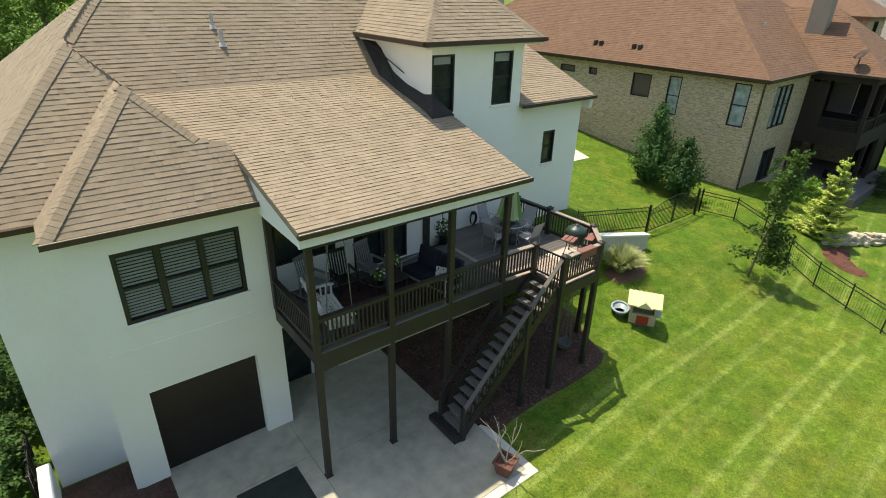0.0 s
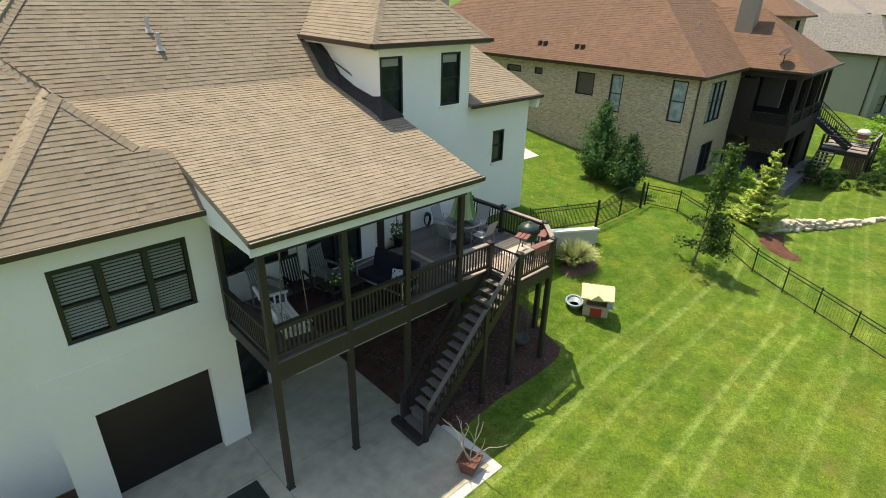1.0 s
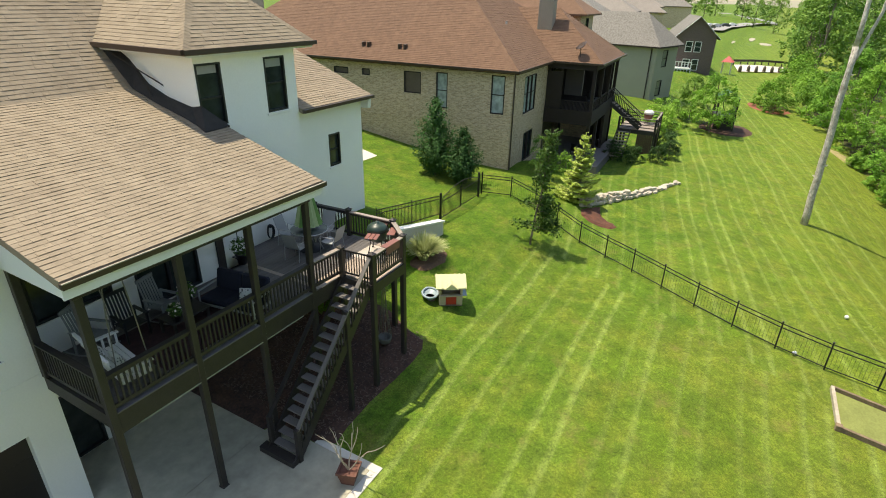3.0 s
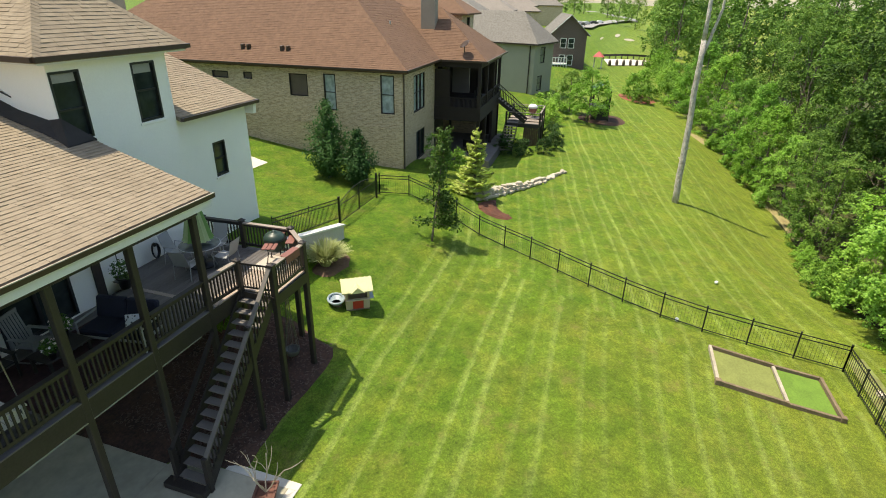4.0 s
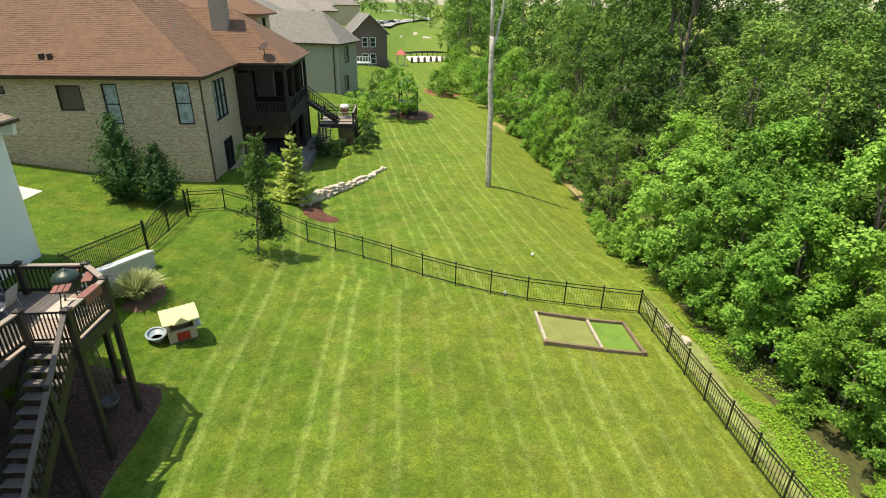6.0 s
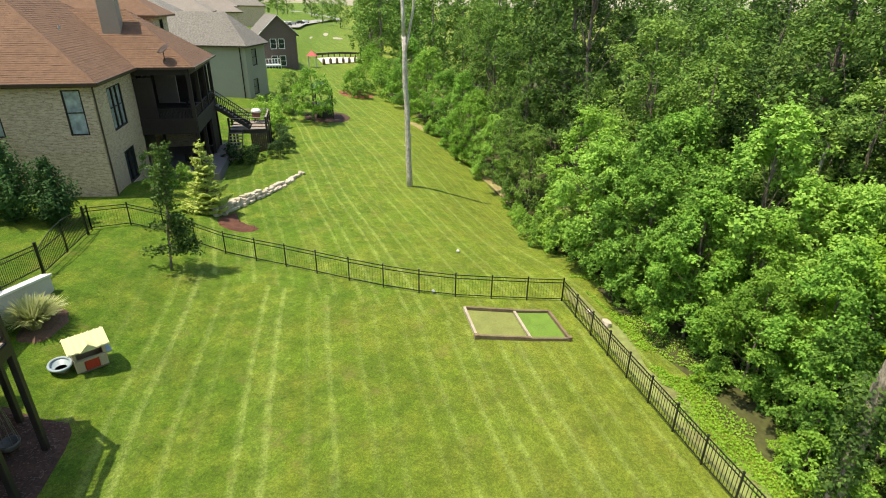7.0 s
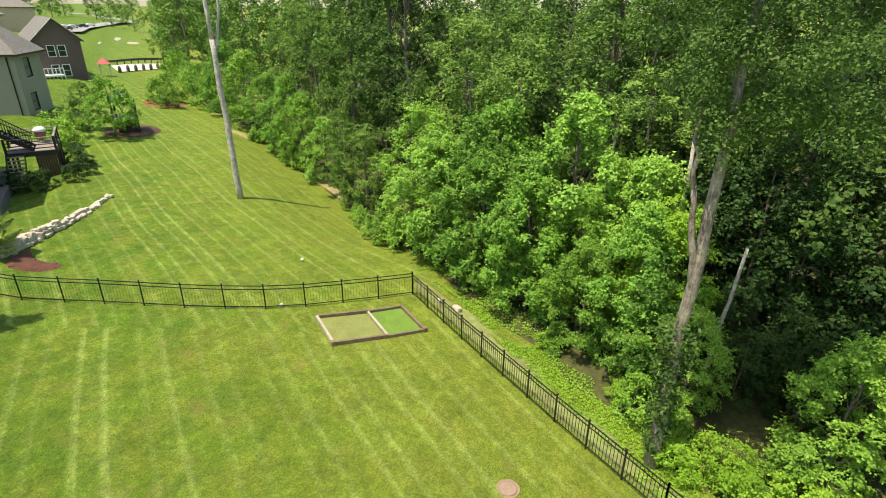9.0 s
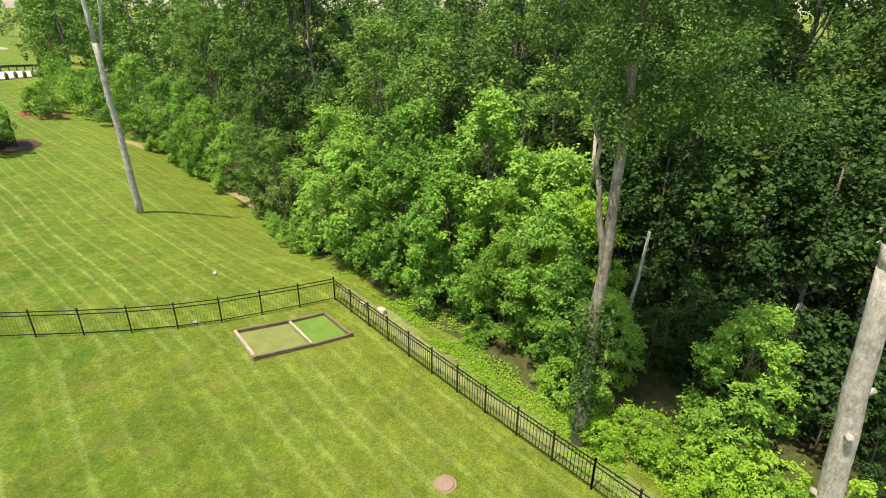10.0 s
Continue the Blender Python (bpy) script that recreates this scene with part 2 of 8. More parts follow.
LEAFBLUE = leaf_mat("maple_leaf", (0.042, 0.13, 0.02), (0.20, 0.44, 0.058), (0.46, 0.73, 0.14), 0.3)
LEAFMID = leaf_mat("oak_leaf", (0.032, 0.08, 0.016), (0.125, 0.26, 0.042), (0.33, 0.50, 0.105), 0.28)
WEED = leaf_mat("weed_leaf", (0.14, 0.29, 0.025), (0.28, 0.51, 0.05), (0.46, 0.68, 0.09), 0.35)
CONIFER = leaf_mat("arborvitae_needle", (0.015, 0.048, 0.013), (0.038, 0.105, 0.028), (0.085, 0.19, 0.05), 0.15)
# shade inside the woods put into the leaf colour; dark shrubs use it too
DIMLEAF = leaf_mat("dark_shaded_leaf", (0.024, 0.058, 0.014), (0.05, 0.112, 0.027), (0.10, 0.19, 0.05), 0.25)
STRAW = leaf_mat("variegated_blade", (0.20, 0.27, 0.06), (0.46, 0.49, 0.20), (0.72, 0.72, 0.46), 0.3)
BRICK = brick_mat("tan_brick", (0.415, 0.295, 0.188), (0.69, 0.54, 0.38), (0.68, 0.58, 0.455))
DARKBRICK = brick_mat("brown_brick", (0.115, 0.08, 0.07), (0.16, 0.11, 0.095), (0.2, 0.17, 0.15))
SAGE = surface("sage_stucco", (0.31, 0.305, 0.235), 0.08, 12, 0.6, 0.85, 0.2)


# ---- mesh helpers ----
class Build:
    """Collects vertices and faces of one mesh."""

    def __init__(self):
        self.v, self.f = [], []

    def add(self, verts, faces):
        n = len(self.v)
        self.v += [tuple(p) for p in verts]
        self.f += [tuple(n + i for i in q) for q in faces]
        return self

    def box(self, x0, y0, z0, x1, y1, z1, m=None, bev=0.0):
        if bev:
            bm = bmesh.new()
            bmesh.ops.create_cube(bm, size=1, matrix=Matrix.Translation(((x0 + x1) / 2, (y0 + y1) / 2, (z0 + z1) / 2)) @ Matrix.Diagonal((x1 - x0, y1 - y0, z1 - z0, 1)))
            bmesh.ops.bevel(bm, geom=bm.edges[:], offset=bev, segments=1, affect="EDGES", profile=0.5)
            bm.verts.index_update()
            vs = [m @ v.co if m else v.co for v in bm.verts]
            fs = [[v.index for v in q.verts] for q in bm.faces]
            bm.free()
            return self.add(vs, fs)
        vs = [Vector(p) for p in ((x0, y0, z0), (x1, y0, z0), (x1, y1, z0), (x0, y1, z0), (x0, y0, z1), (x1, y0, z1), (x1, y1, z1), (x0, y1, z1))]
        return self.add([m @ p for p in vs] if m else vs, [(3, 2, 1, 0), (4, 5, 6, 7), (0, 1, 5, 4), (1, 2, 6, 5), (2, 3, 7, 6), (3, 0, 4, 7)])

    def beam(self, a, b, w, h, up=(0, 0, 1)):
        """A bar of section w x h from a to b."""
        a, b = Vector(a), Vector(b)
        d = (b - a).normalized()
        s = d.cross(Vector(up))
        s = (s if s.length > 1e-4 else Vector((1, 0, 0))).normalized() * (w / 2)
        t = s.cross(d).normalized() * (h / 2)
        return self.add([a - s - t, a + s - t, a + s + t, a - s + t, b - s - t, b + s - t, b + s + t, b - s + t],
                        [(0, 1, 2, 3), (7, 6, 5, 4), (0, 4, 5, 1), (1, 5, 6, 2), (2, 6, 7, 3), (3, 7, 4, 0)])

    def tube(self, pts, radii, sides=8, cap=True):
        """A round bar through the points; radii one for each."""
        pts = [Vector(p) for p in pts]
        n0 = len(self.v)
        ref = Vector((0.31, 0.22, 0.92))
        for i, p in enumerate(pts):
            d = (pts[min(i + 1, len(pts) - 1)] - pts[max(i - 1, 0)]).normalized()
            s = d.cross(ref if abs(d.dot(ref)) < 0.95 else Vector((1, 0, 0))).normalized()
            t = d.cross(s)
            for k in range(sides):
                a = 2 * math.pi * k / sides
                self.v.append(tuple(p + (s * math.cos(a) + t * math.sin(a)) * radii[i]))
        for i in range(len(pts) - 1):
            for k in range(sides):
                a, b = n0 + i * sides + k, n0 + i * sides + (k + 1) % sides
                self.f.append((a, b, b + sides, a + sides))
        if cap:
            self.f.append(tuple(n0 + k for k in range(sides))[::-1])
            self.f.append(tuple(n0 + (len(pts) - 1) * sides + k for k in range(sides)))
        return self

    def lathe(self, prof, sides=14, at=(0, 0, 0), m=None):
        """A turned form: profile of (radius, height)."""
        n0 = len(self.v)
        for r, h in prof:
            for k in range(sides):
                a = 2 * math.pi * k / sides
                p = Vector((r * math.cos(a), r * math.sin(a), h)) + Vector(at)
                self.v.append(tuple(m @ p if m else p))
        for i in range(len(prof) - 1):
            for k in range(sides):
                a, b = n0 + i * sides + k, n0 + i * sides + (k + 1) % sides
                self.f.append((a, b, b + sides, a + sides))
        self.f.append(tuple(n0 + k for k in range(sides))[::-1])
        self.f.append(tuple(n0 + (len(prof) - 1) * sides + k for k in range(sides)))
        return self

    def slab(self, poly, thick):
        """A sheet with the given outline (upper face) and thickness straight down."""
        n = len(poly)
        low = [(x, y, z - thick) for x, y, z in poly]
        return self.add(list(poly) + low, [tuple(range(n)), tuple(range(2 * n - 1, n - 1, -1))] + [(i, i + n, (i + 1) % n + n, (i + 1) % n) for i in range(n)])

    def mesh(self, name, smooth=False):
        me = bpy.data.meshes.new(name)
        me.from_pydata(self.v, [], self.f)
        if smooth:
            me.polygons.foreach_set("use_smooth", [True] * len(me.polygons))
        me.update()
        return me


def part(name, b, material, parent=None, label="", smooth=False, kind=""):
    me = b if isinstance(b, bpy.types.Mesh) else b.mesh(name, smooth)
    if not me.materials:
        me.materials.append(material)
    ob = new(name, me)
    if parent:
        ob.parent = parent
    return tagged(ob, label, "", "", kind)


def each_part(name, b, material, parent, label=""):
    """One part for every separate piece of a Build."""
    root = list(range(len(b.v)))

    def find(i):
        while root[i] != i:
            i = root[i]
        return i

    for q in b.f:
        for i in q[1:]:
            root[find(i)] = find(q[0])
    groups = {}
    for q in b.f:
        groups.setdefault(find(q[0]), []).append(q)
    for fs in groups.values():
        ids = sorted({i for q in fs for i in q})
        at = {i: k for k, i in enumerate(ids)}
        part(name, Build().add([b.v[i] for i in ids], [tuple(at[i] for i in q) for q in fs]), material, parent, label)


def thing(name, label, category, at=None, group="", kind=""):
    ob = new(name)
    ob.empty_display_size = 0.2
    if at is not None:
        ob.matrix_world = at if isinstance(at, Matrix) else Matrix.Translation(at)
    return tagged(ob, label, category, group, kind)


def single(name, b, material, label, category, kind="", group="", smooth=False):
    return tagged(part(name, b, material, None, "", smooth), label, category, group, kind)


def ss(a, b, v):
    t = min(1.0, max(0.0, (v - a) / (b - a)))
    return t * t * (3 - 2 * t)


# ---- ground ----
def ground_z(x, y):
    south = -1.25 * ss(6.0, -11.0, y) - 2.0 * ss(-12.0, -34.0, y)
    east = ss(9.5, 15.5, x)
    north = east * (1.35 * ss(5.0, 12.6, y) + 2.2 * ss(12.6, 34.0, y))
    terrace = ss(12.0, 12.25, y) * ss(13.0, 13.6, x) * (1 - ss(17.5, 23.4, x)) * (0.75 + 1.25 * ss(12.1, 13.6, y))
    lower = -1.3 * ss(34.5, 42.0, x) * ss(6.0, 10.0, y) * (1 - ss(52.0, 62.0, x)) * (1 - ss(18, 24, y))
    creek = -2.0 * ss(-4.5, -14.0, y) * ss(23.0, 37.0, x) * (1 - ss(58.0, 80.0, x))
    swell = 0.12 * math.sin(x * 0.17 + 1.0) * math.sin(y * 0.21) * ss(14, 24, x)
    return south + north + terrace + lower + creek + swell


def lay(x, y, lift=0.0):
    return Vector((x, y, ground_z(x, y) + lift))


def axis(lo, hi, step, far):
    inner = list(np.arange(lo, hi + 1e-6, step))
    out, d, p, q = [], step, lo, hi
    left, right = [], []
    while q < far:
        d *= 1.35
        p, q = p - d, q + d
        left.append(p), right.append(q)
    return left[::-1] + inner + right


def sheet(name, xs, ys, height):
    b = Build()
    b.v = [(x, y, height(x, y)) for y in ys for x in xs]
    n = len(xs)
    b.f = [(j * n + i, j * n + i + 1, j * n + i + n + 1, j * n + i + n) for j in range(len(ys) - 1) for i in range(n - 1)]
    return b.mesh(name, True)


ground = tagged(part("ground", sheet("ground", axis(-12, 62, 0.5, 2500), axis(-34, 36, 0.5, 2500), ground_z), GRASS), "mown green lawn with mower stripes and dry patches", "lawn", kind="structure")


def patch(name, outline, material, label, category, lift=0.03, step=0.35, rough=0.0, kind="structure"):
    """A thin bed or slab that follows the ground inside an outline of (x, y)."""
    bm = bmesh.new()
    pts = [Vector((x, y, 0)) for x, y in outline]
    bm.faces.new([bm.verts.new(p) for p in pts])
    lo_x, hi_x = min(p.x for p in pts), max(p.x for p in pts)
    lo_y, hi_y = min(p.y for p in pts), max(p.y for p in pts)
    for k, lo, hi in ((0, lo_x, hi_x), (1, lo_y, hi_y)):
        v = lo + step
        while v < hi:
            n = Vector((1, 0, 0)) if k == 0 else Vector((0, 1, 0))
            bmesh.ops.bisect_plane(bm, geom=bm.verts[:] + bm.edges[:] + bm.faces[:], plane_co=n * v, plane_no=n)
            v += step
    rng = random.Random(3)
    rim = {v for e in bm.edges if len(e.link_faces) == 1 for v in e.verts}
    for v in bm.verts:
        v.co.z = ground_z(v.co.x, v.co.y) + (0.004 if v in rim and rough else lift) + (rng.uniform(0, rough) if v not in rim else 0)
    bmesh.ops.recalc_face_normals(bm, faces=bm.faces[:])
    me = bpy.data.meshes.new(name)
    bm.to_mesh(me)
    bm.free()
    return tagged(part(name, me, material), label, category, kind=kind)


# patio slabs with open joints
patio = thing("patio", "grey concrete patio slab with control joints", "patio", kind="structure")
for x0, x1, y0, y1 in ((0.72, 4.02, 10.92, 12.83), (0.72, 4.02, 7.0, 10.9), (4.04, 8.2, 10.62, 14.2), (4.04, 8.58, 7.0, 10.6)):
    part("concrete_slab", Build().box(x0 - 0.006, y0 - 0.006, -0.15, x1 + 0.006, y1 + 0.006, 0.035, bev=0.004), CONCRETE, patio)
part("edge_strip", Build().box(0.72, 6.72, -0.2, 8.597, 6.99, 0.03, bev=0.01), CURB, patio, "pale concrete edging strip")
part("edge_strip", Build().box(8.6, 6.72, -0.2, 8.85, 9.0, 0.03, bev=0.01), CURB, patio, "pale concrete edging strip")
patch("mulch_bed", [(8.22, 14.2), (8.22, 10.7), (8.62, 10.4), (8.62, 9.05), (8.9, 8.45), (9.6, 8.58), (10.8, 8.62), (12.0, 8.46), (13.1, 8.38), (13.7, 8.42), (14.05, 8.62), (14.15, 9.4), (14.5, 10.4), (14.5, 11.9), (13.6, 14.2)], MULCH, "dark brown bark mulch bed under the deck", "mulch bed", 0.05, 0.3, 0.05)
chip_rng = np.random.RandomState(71)
chips = Build()
for k in range(2600):
    x, yv = chip_rng.uniform(8.9, 14.2), chip_rng.uniform(8.55, 13.4)
    if x < 9.6 and yv < 8.8:
        continue
    c, a, tip = Vector((x, yv, ground_z(x, yv) + 0.075 + chip_rng.uniform(0, 0.025))), chip_rng.uniform(0, 6.28), chip_rng.uniform(-0.35, 0.35)
    u, v = Vector((math.cos(a), math.sin(a), tip)) * chip_rng.uniform(0.025, 0.06), Vector((-math.sin(a), math.cos(a), 0)) * chip_rng.uniform(0.008, 0.018)
    chips.add([c - u - v, c + u - v, c + u + v, c - u + v, c - Vector((0, 0, 0.012))], [(0, 1, 2, 3), (1, 0, 4), (2, 1, 4), (3, 2, 4), (0, 3, 4)])
tagged(part("bark_chips", chips, surface("pale_bark_chip", (0.15, 0.10, 0.078), 0.4, 20, 2, 0.9, 0.2, vary="island")), "loose brown bark chips on the mulch bed", "bark chips", kind="stuff")
patch("mulch_bed", [(-3.5, 13.7), (-3.5, 9.5), (-0.5, 9.5), (0.7, 10.2), (0.7, 12.5), (0.0, 12.5), (0.0, 13.7)], MULCH, "dark brown mulch bed beside the house wall", "mulch bed", 0.05, 0.3, 0.04)


# ---- white house ----
house = thing("house", "white painted brick house with tan shingle roof", "house")
S = 1.04


def plane(kind, ref, z, slope):
    """Height over (x, y) of a roof plane that rises with y ('y') or x ('x') from a line at ref."""
    return (lambda x, y: z + slope * (y - ref)) if kind == "y" else (lambda x, y: z + slope * (x - ref))


def wall_with_holes(x0, x1, z0, z1, y, thick, holes):
    """One wall mesh with its front face in the plane y and rectangular openings (x0, x1, z0, z1) through it."""
    xs = sorted({x0, x1, *[h[0] for h in holes], *[h[1] for h in holes]})
    zs = sorted({z0, z1, *[h[2] for h in holes], *[h[3] for h in holes]})
    nx, nz = len(xs), len(zs)

    def solid(i, j):
        if not (0 <= i < nx - 1 and 0 <= j < nz - 1):
            return False
        cx, cz = (xs[i] + xs[i + 1]) / 2, (zs[j] + zs[j + 1]) / 2
        return not any(h[0] < cx < h[1] and h[2] < cz < h[3] for h in holes)

    b = Build()
    b.v = [(x, yy, z) for yy in (y, y + thick) for z in zs for x in xs]
    k = lambda i, j, s: s * nx * nz + j * nx + i
    for i in range(nx - 1):
        for j in range(nz - 1):
            if not solid(i, j):
                continue
            b.f.append((k(i, j, 0), k(i + 1, j, 0), k(i + 1, j + 1, 0), k(i, j + 1, 0)))
            b.f.append((k(i, j + 1, 1), k(i + 1, j + 1, 1), k(i + 1, j, 1), k(i, j, 1)))
            if not solid(i - 1, j):
                b.f.append((k(i, j, 1), k(i, j, 0), k(i, j + 1, 0), k(i, j + 1, 1)))
            if not solid(i + 1, j):
                b.f.append((k(i + 1, j, 0), k(i + 1, j, 1), k(i + 1, j + 1, 1), k(i + 1, j + 1, 0)))
            if not solid(i, j - 1):
                b.f.append((k(i, j, 1), k(i + 1, j, 1), k(i + 1, j, 0), k(i, j, 0)))
            if not solid(i, j + 1):
                b.f.append((k(i, j + 1, 0), k(i + 1, j + 1, 0), k(i + 1, j + 1, 1), k(i, j + 1, 1)))
    ids = sorted({i for q in b.f for i in q})
    at = {i: n for n, i in enumerate(ids)}
    b.v, b.f = [b.v[i] for i in ids], [tuple(at[i] for i in q) for q in b.f]
    return b


def shingle_rows(b, poly, height, across, expo=0.14, rng=random.Random(5), keep=None, single_out=None):
    """Lays overlapping tabs over a roof plane. poly: outline (x, y); height(x, y); across: 'x' or 'y', the way the courses run."""
    k = 0 if across == "x" else 1
    o = 1 - k
    vals = [p[o] for p in poly]
    eps = 0.01
    p0 = Vector((0, 0, height(0, 0)))
    e = [0, 0]
    e[o] = 1
    rise = height(*e) - height(0, 0)
    sl = math.sqrt(1 + rise * rise)
    stepv = expo / sl
    up = rise > 0
    lo, hi = min(vals), max(vals)
    rows = int((hi - lo) / stepv) + 1
    nrm = Vector((0, 0, 1))
    tang = [0, 0, rise]
    tang[o] = 1
    tv = Vector(tang).normalized() * (1 if up else -1)
    nx = [0, 0, 1.0]
    nx[o] = -rise
    nv = Vector(nx).normalized()
    for r in range(rows):
        d = lo + r * stepv if up else hi - r * stepv
        mid = d + stepv * 0.5 * (1 if up else -1)
        cuts = []
        for i in range(len(poly)):
            a, c = poly[i], poly[(i + 1) % len(poly)]
            if (a[o] - mid) * (c[o] - mid) < 0:
                cuts.append(a[k] + (c[k] - a[k]) * (mid - a[o]) / (c[o] - a[o]))
        cuts.sort()
        for c0, c1 in zip(cuts[::2], cuts[1::2]):
            u = c0
            while u < c1 - 0.02:
                w = rng.choice((0.12, 0.16, 0.2, 0.26, 0.32)) * (expo / 0.14)
                u1 = min(c1, u + w)
                thick = rng.choice((0.012, 0.015, 0.018, 0.022))
                q = []
                for uu in (u + 0.002, u1 - 0.002):
                    xy = [0, 0]
                    xy[k], xy[o] = uu, d
                    q.append(Vector((xy[0], xy[1], height(*xy))))
                a, c = q
                lift = nv * thick
                top = tv * (expo * 1.06)
                vs = [a + nv * 0.001, c + nv * 0.001, a + lift, c + lift, c + top + nv * 0.004, a + top + nv * 0.004]
                fs = [(0, 1, 3, 2), (2, 3, 4, 5), (0, 2, 5), (1, 4, 3)]
                if (c - a).cross(tv).dot(nv) < 0:
                    fs = [f[::-1] for f in fs]
                if single_out is not None and keep and keep(a) and len(single_out) < 300:
                    single_out.append((vs, fs))
                else:
                    b.add(vs, fs)
                u = u1
    return b


def hip_caps(parent, material, p, q, w=0.17, drop=0.1, expo=0.14, rng=random.Random(8)):
    """Folded cap pieces along a hip or ridge from p up to q."""
    p, q = Vector(p), Vector(q)
    d = (q - p).normalized()
    side = d.cross(Vector((0, 0, 1))).normalized()
    up = side.cross(d).normalized()
    for i in range(int((q - p).length / expo)):
        a = p + d * (i * expo)
        z = d * (expo * 1.1)
        l0 = up * (0.027 + rng.uniform(0, 0.003))
        l1 = up * 0.022
        vs = [a + l0, a + side * w - up * drop + l0, a + z + side * w - up * drop + l1, a + z + l1, a + z - side * w - up * drop + l1, a - side * w - up * drop + l0,
              a, a + side * w - up * drop, a - side * w - up * drop]
        part("hip_cap", Build().add(vs, [(0, 1, 2, 3), (0, 3, 4, 5), (6, 7, 1, 0), (8, 6, 0, 5)]), material, parent)


singles = []
tabs = Build()
FR, FL, PORCH, MAIN = plane("y", 12.1, 7.35, S), plane("y", 13.3, 7.35, S), plane("y", 9.75, 7.37, 0.292), plane("y", 16.3, 9.28, S)
PR = plane("x", 1.2, 10.58, -S)
LEFT = plane("x", 1.25, 10.57, S)
STRIP = plane("x", -0.4, 7.35, S)
RIDGE_Y = 23.2
roof_polys = [
    (FR, "x", [(-0.4, 12.1), (4.0, 12.1), (3.75, 13.2), (3.12, 13.36), (1.95, 14.45)]),
    (FL, "x", [(-1.85, 13.3), (-0.4, 13.3), (1.75, 15.45), (1.98, 15.52), (1.2, 16.4)]),
    (PORCH, "x", [(3.85, 9.75), (10.62, 9.75), (10.62, 14.05), (10.42, 14.3), (10.42, 16.3), (2.45, 16.3), (3.27, 13.36), (3.75, 13.2)]),
    (MAIN, "x", [(2.45, 16.3), (13.0, 16.3), (13.0, RIDGE_Y), (6.9, RIDGE_Y), (1.27, 17.5)]),
    (STRIP, "y", [(-0.4, 12.1), (1.95, 14.45), (1.9, 15.5), (1.75, 15.45), (-0.4, 13.3)]),
    (PR, "y", [(1.2, 16.4), (1.98, 15.52), (1.95, 14.45), (3.12, 13.36), (3.27, 13.36), (2.45, 16.3), (1.27, 17.5)]),
    (LEFT, "y", [(-1.85, 13.3), (1.2, 16.4), (1.3, 17.5), (2.3, 18.5), (2.07, 19.6), (-0.2, 27.0), (-1.85, 32.2)]),
]
near = lambda p: p.y < 11.0 and p.x < 9.6
for fn, across, poly in roof_polys:
    sheet_b = Build().slab([(x, y, fn(x, y)) for x, y in poly], 0.16)
    part("roof", sheet_b, TAN, house)
    shingle_rows(tabs, poly, fn, across, keep=near if fn is PORCH else None, single_out=singles)
# hidden slopes that close the roof
closing = Build()
lp = lambda x, y: (x, y, LEFT(x, y) - 0.03)
closing.add([lp(2.07, 19.6), (6.9, RIDGE_Y, MAIN(0, RIDGE_Y)), (6.9, 34, 7.0), lp(-0.2, 27.0), lp(-1.85, 32.2)], [(0, 2, 1), (0, 3, 2), (3, 4, 2)])
closing.add([(6.9, RIDGE_Y, MAIN(0, RIDGE_Y)), (22, RIDGE_Y, MAIN(0, RIDGE_Y)), (22, 34, 7.0), (6.9, 34, 7.0)], [(0, 1, 2, 3)])
closing.add([(13.0, 16.3, 9.28), (13.0, RIDGE_Y, MAIN(0, RIDGE_Y)), (22, RIDGE_Y, MAIN(0, RIDGE_Y)), (17, 18.0, 9.3)], [(0, 3, 2, 1)])
each_part("roof", closing, TAN, house)
hip_caps(house, TAN, (-0.4, 12.1, 7.36), (1.95, 14.45, FR(0, 14.45)), 0.2)
hip_caps(house, TAN, (3.12, 13.36, FR(0, 13.36)), (1.95, 14.45, FR(0, 14.45)), 0.17)
hip_caps(house, TAN, (1.95, 14.45, FR(0, 14.45)), (1.98, 15.52, FL(0, 15.52)), 0.17)
hip_caps(house, TAN, (1.98, 15.52, FL(0, 15.52)), (1.2, 16.4, FL(0, 16.4)), 0.17)
hip_caps(house, TAN, (-1.85, 13.3, 7.36), (1.2, 16.4, FL(0, 16.4)), 0.2)
hip_caps(house, TAN, (1.3, 17.5, MAIN(0, 17.5)), (6.9, RIDGE_Y, MAIN(0, RIDGE_Y)), 0.2)

# the block with the two upper windows and its wing stand further back than the porch wall
BACK = 1.06


def set_back(b):
    b.v = [(x * BACK, y * BACK, 12.0 + (z - 12.0) * BACK) for x, y, z in b.v]
    return b


SET_BACK = Matrix.Translation((0, 0, 12.0 - 12.0 * BACK)) @ Matrix.Scale(BACK, 4)
ub = lambda z: 12.0 + (z - 12.0) * BACK

# walls
front_holes = [(0.74, 3.43, 0.0, 2.83), (0.69, 3.46, 4.85, 6.65)]
part("wall", wall_with_holes(-0.08, 4.2, -0.1, 7.3, 12.5, 0.3, front_holes), WHITE, house)
part("wall", Build().box(-0.08, 12.8, -0.1, 0.22, 13.75, 7.3), WHITE, house)
part("wall", Build().box(3.9, 12.8, -0.1, 4.2, 14.2, 7.0), WHITE, house)
part("wall", Build().box(-1.62, 13.75, -0.1, -0.081, 14.05, 7.3), WHITE, house)
part("wall", Build().box(-1.62, 14.05, -0.1, -1.32, 33.0, 7.3), WHITE, house)
part("wall_band", Build().box(-0.09, 12.488, 4.13, 4.21, 12.5, 4.18), WHITE, house)
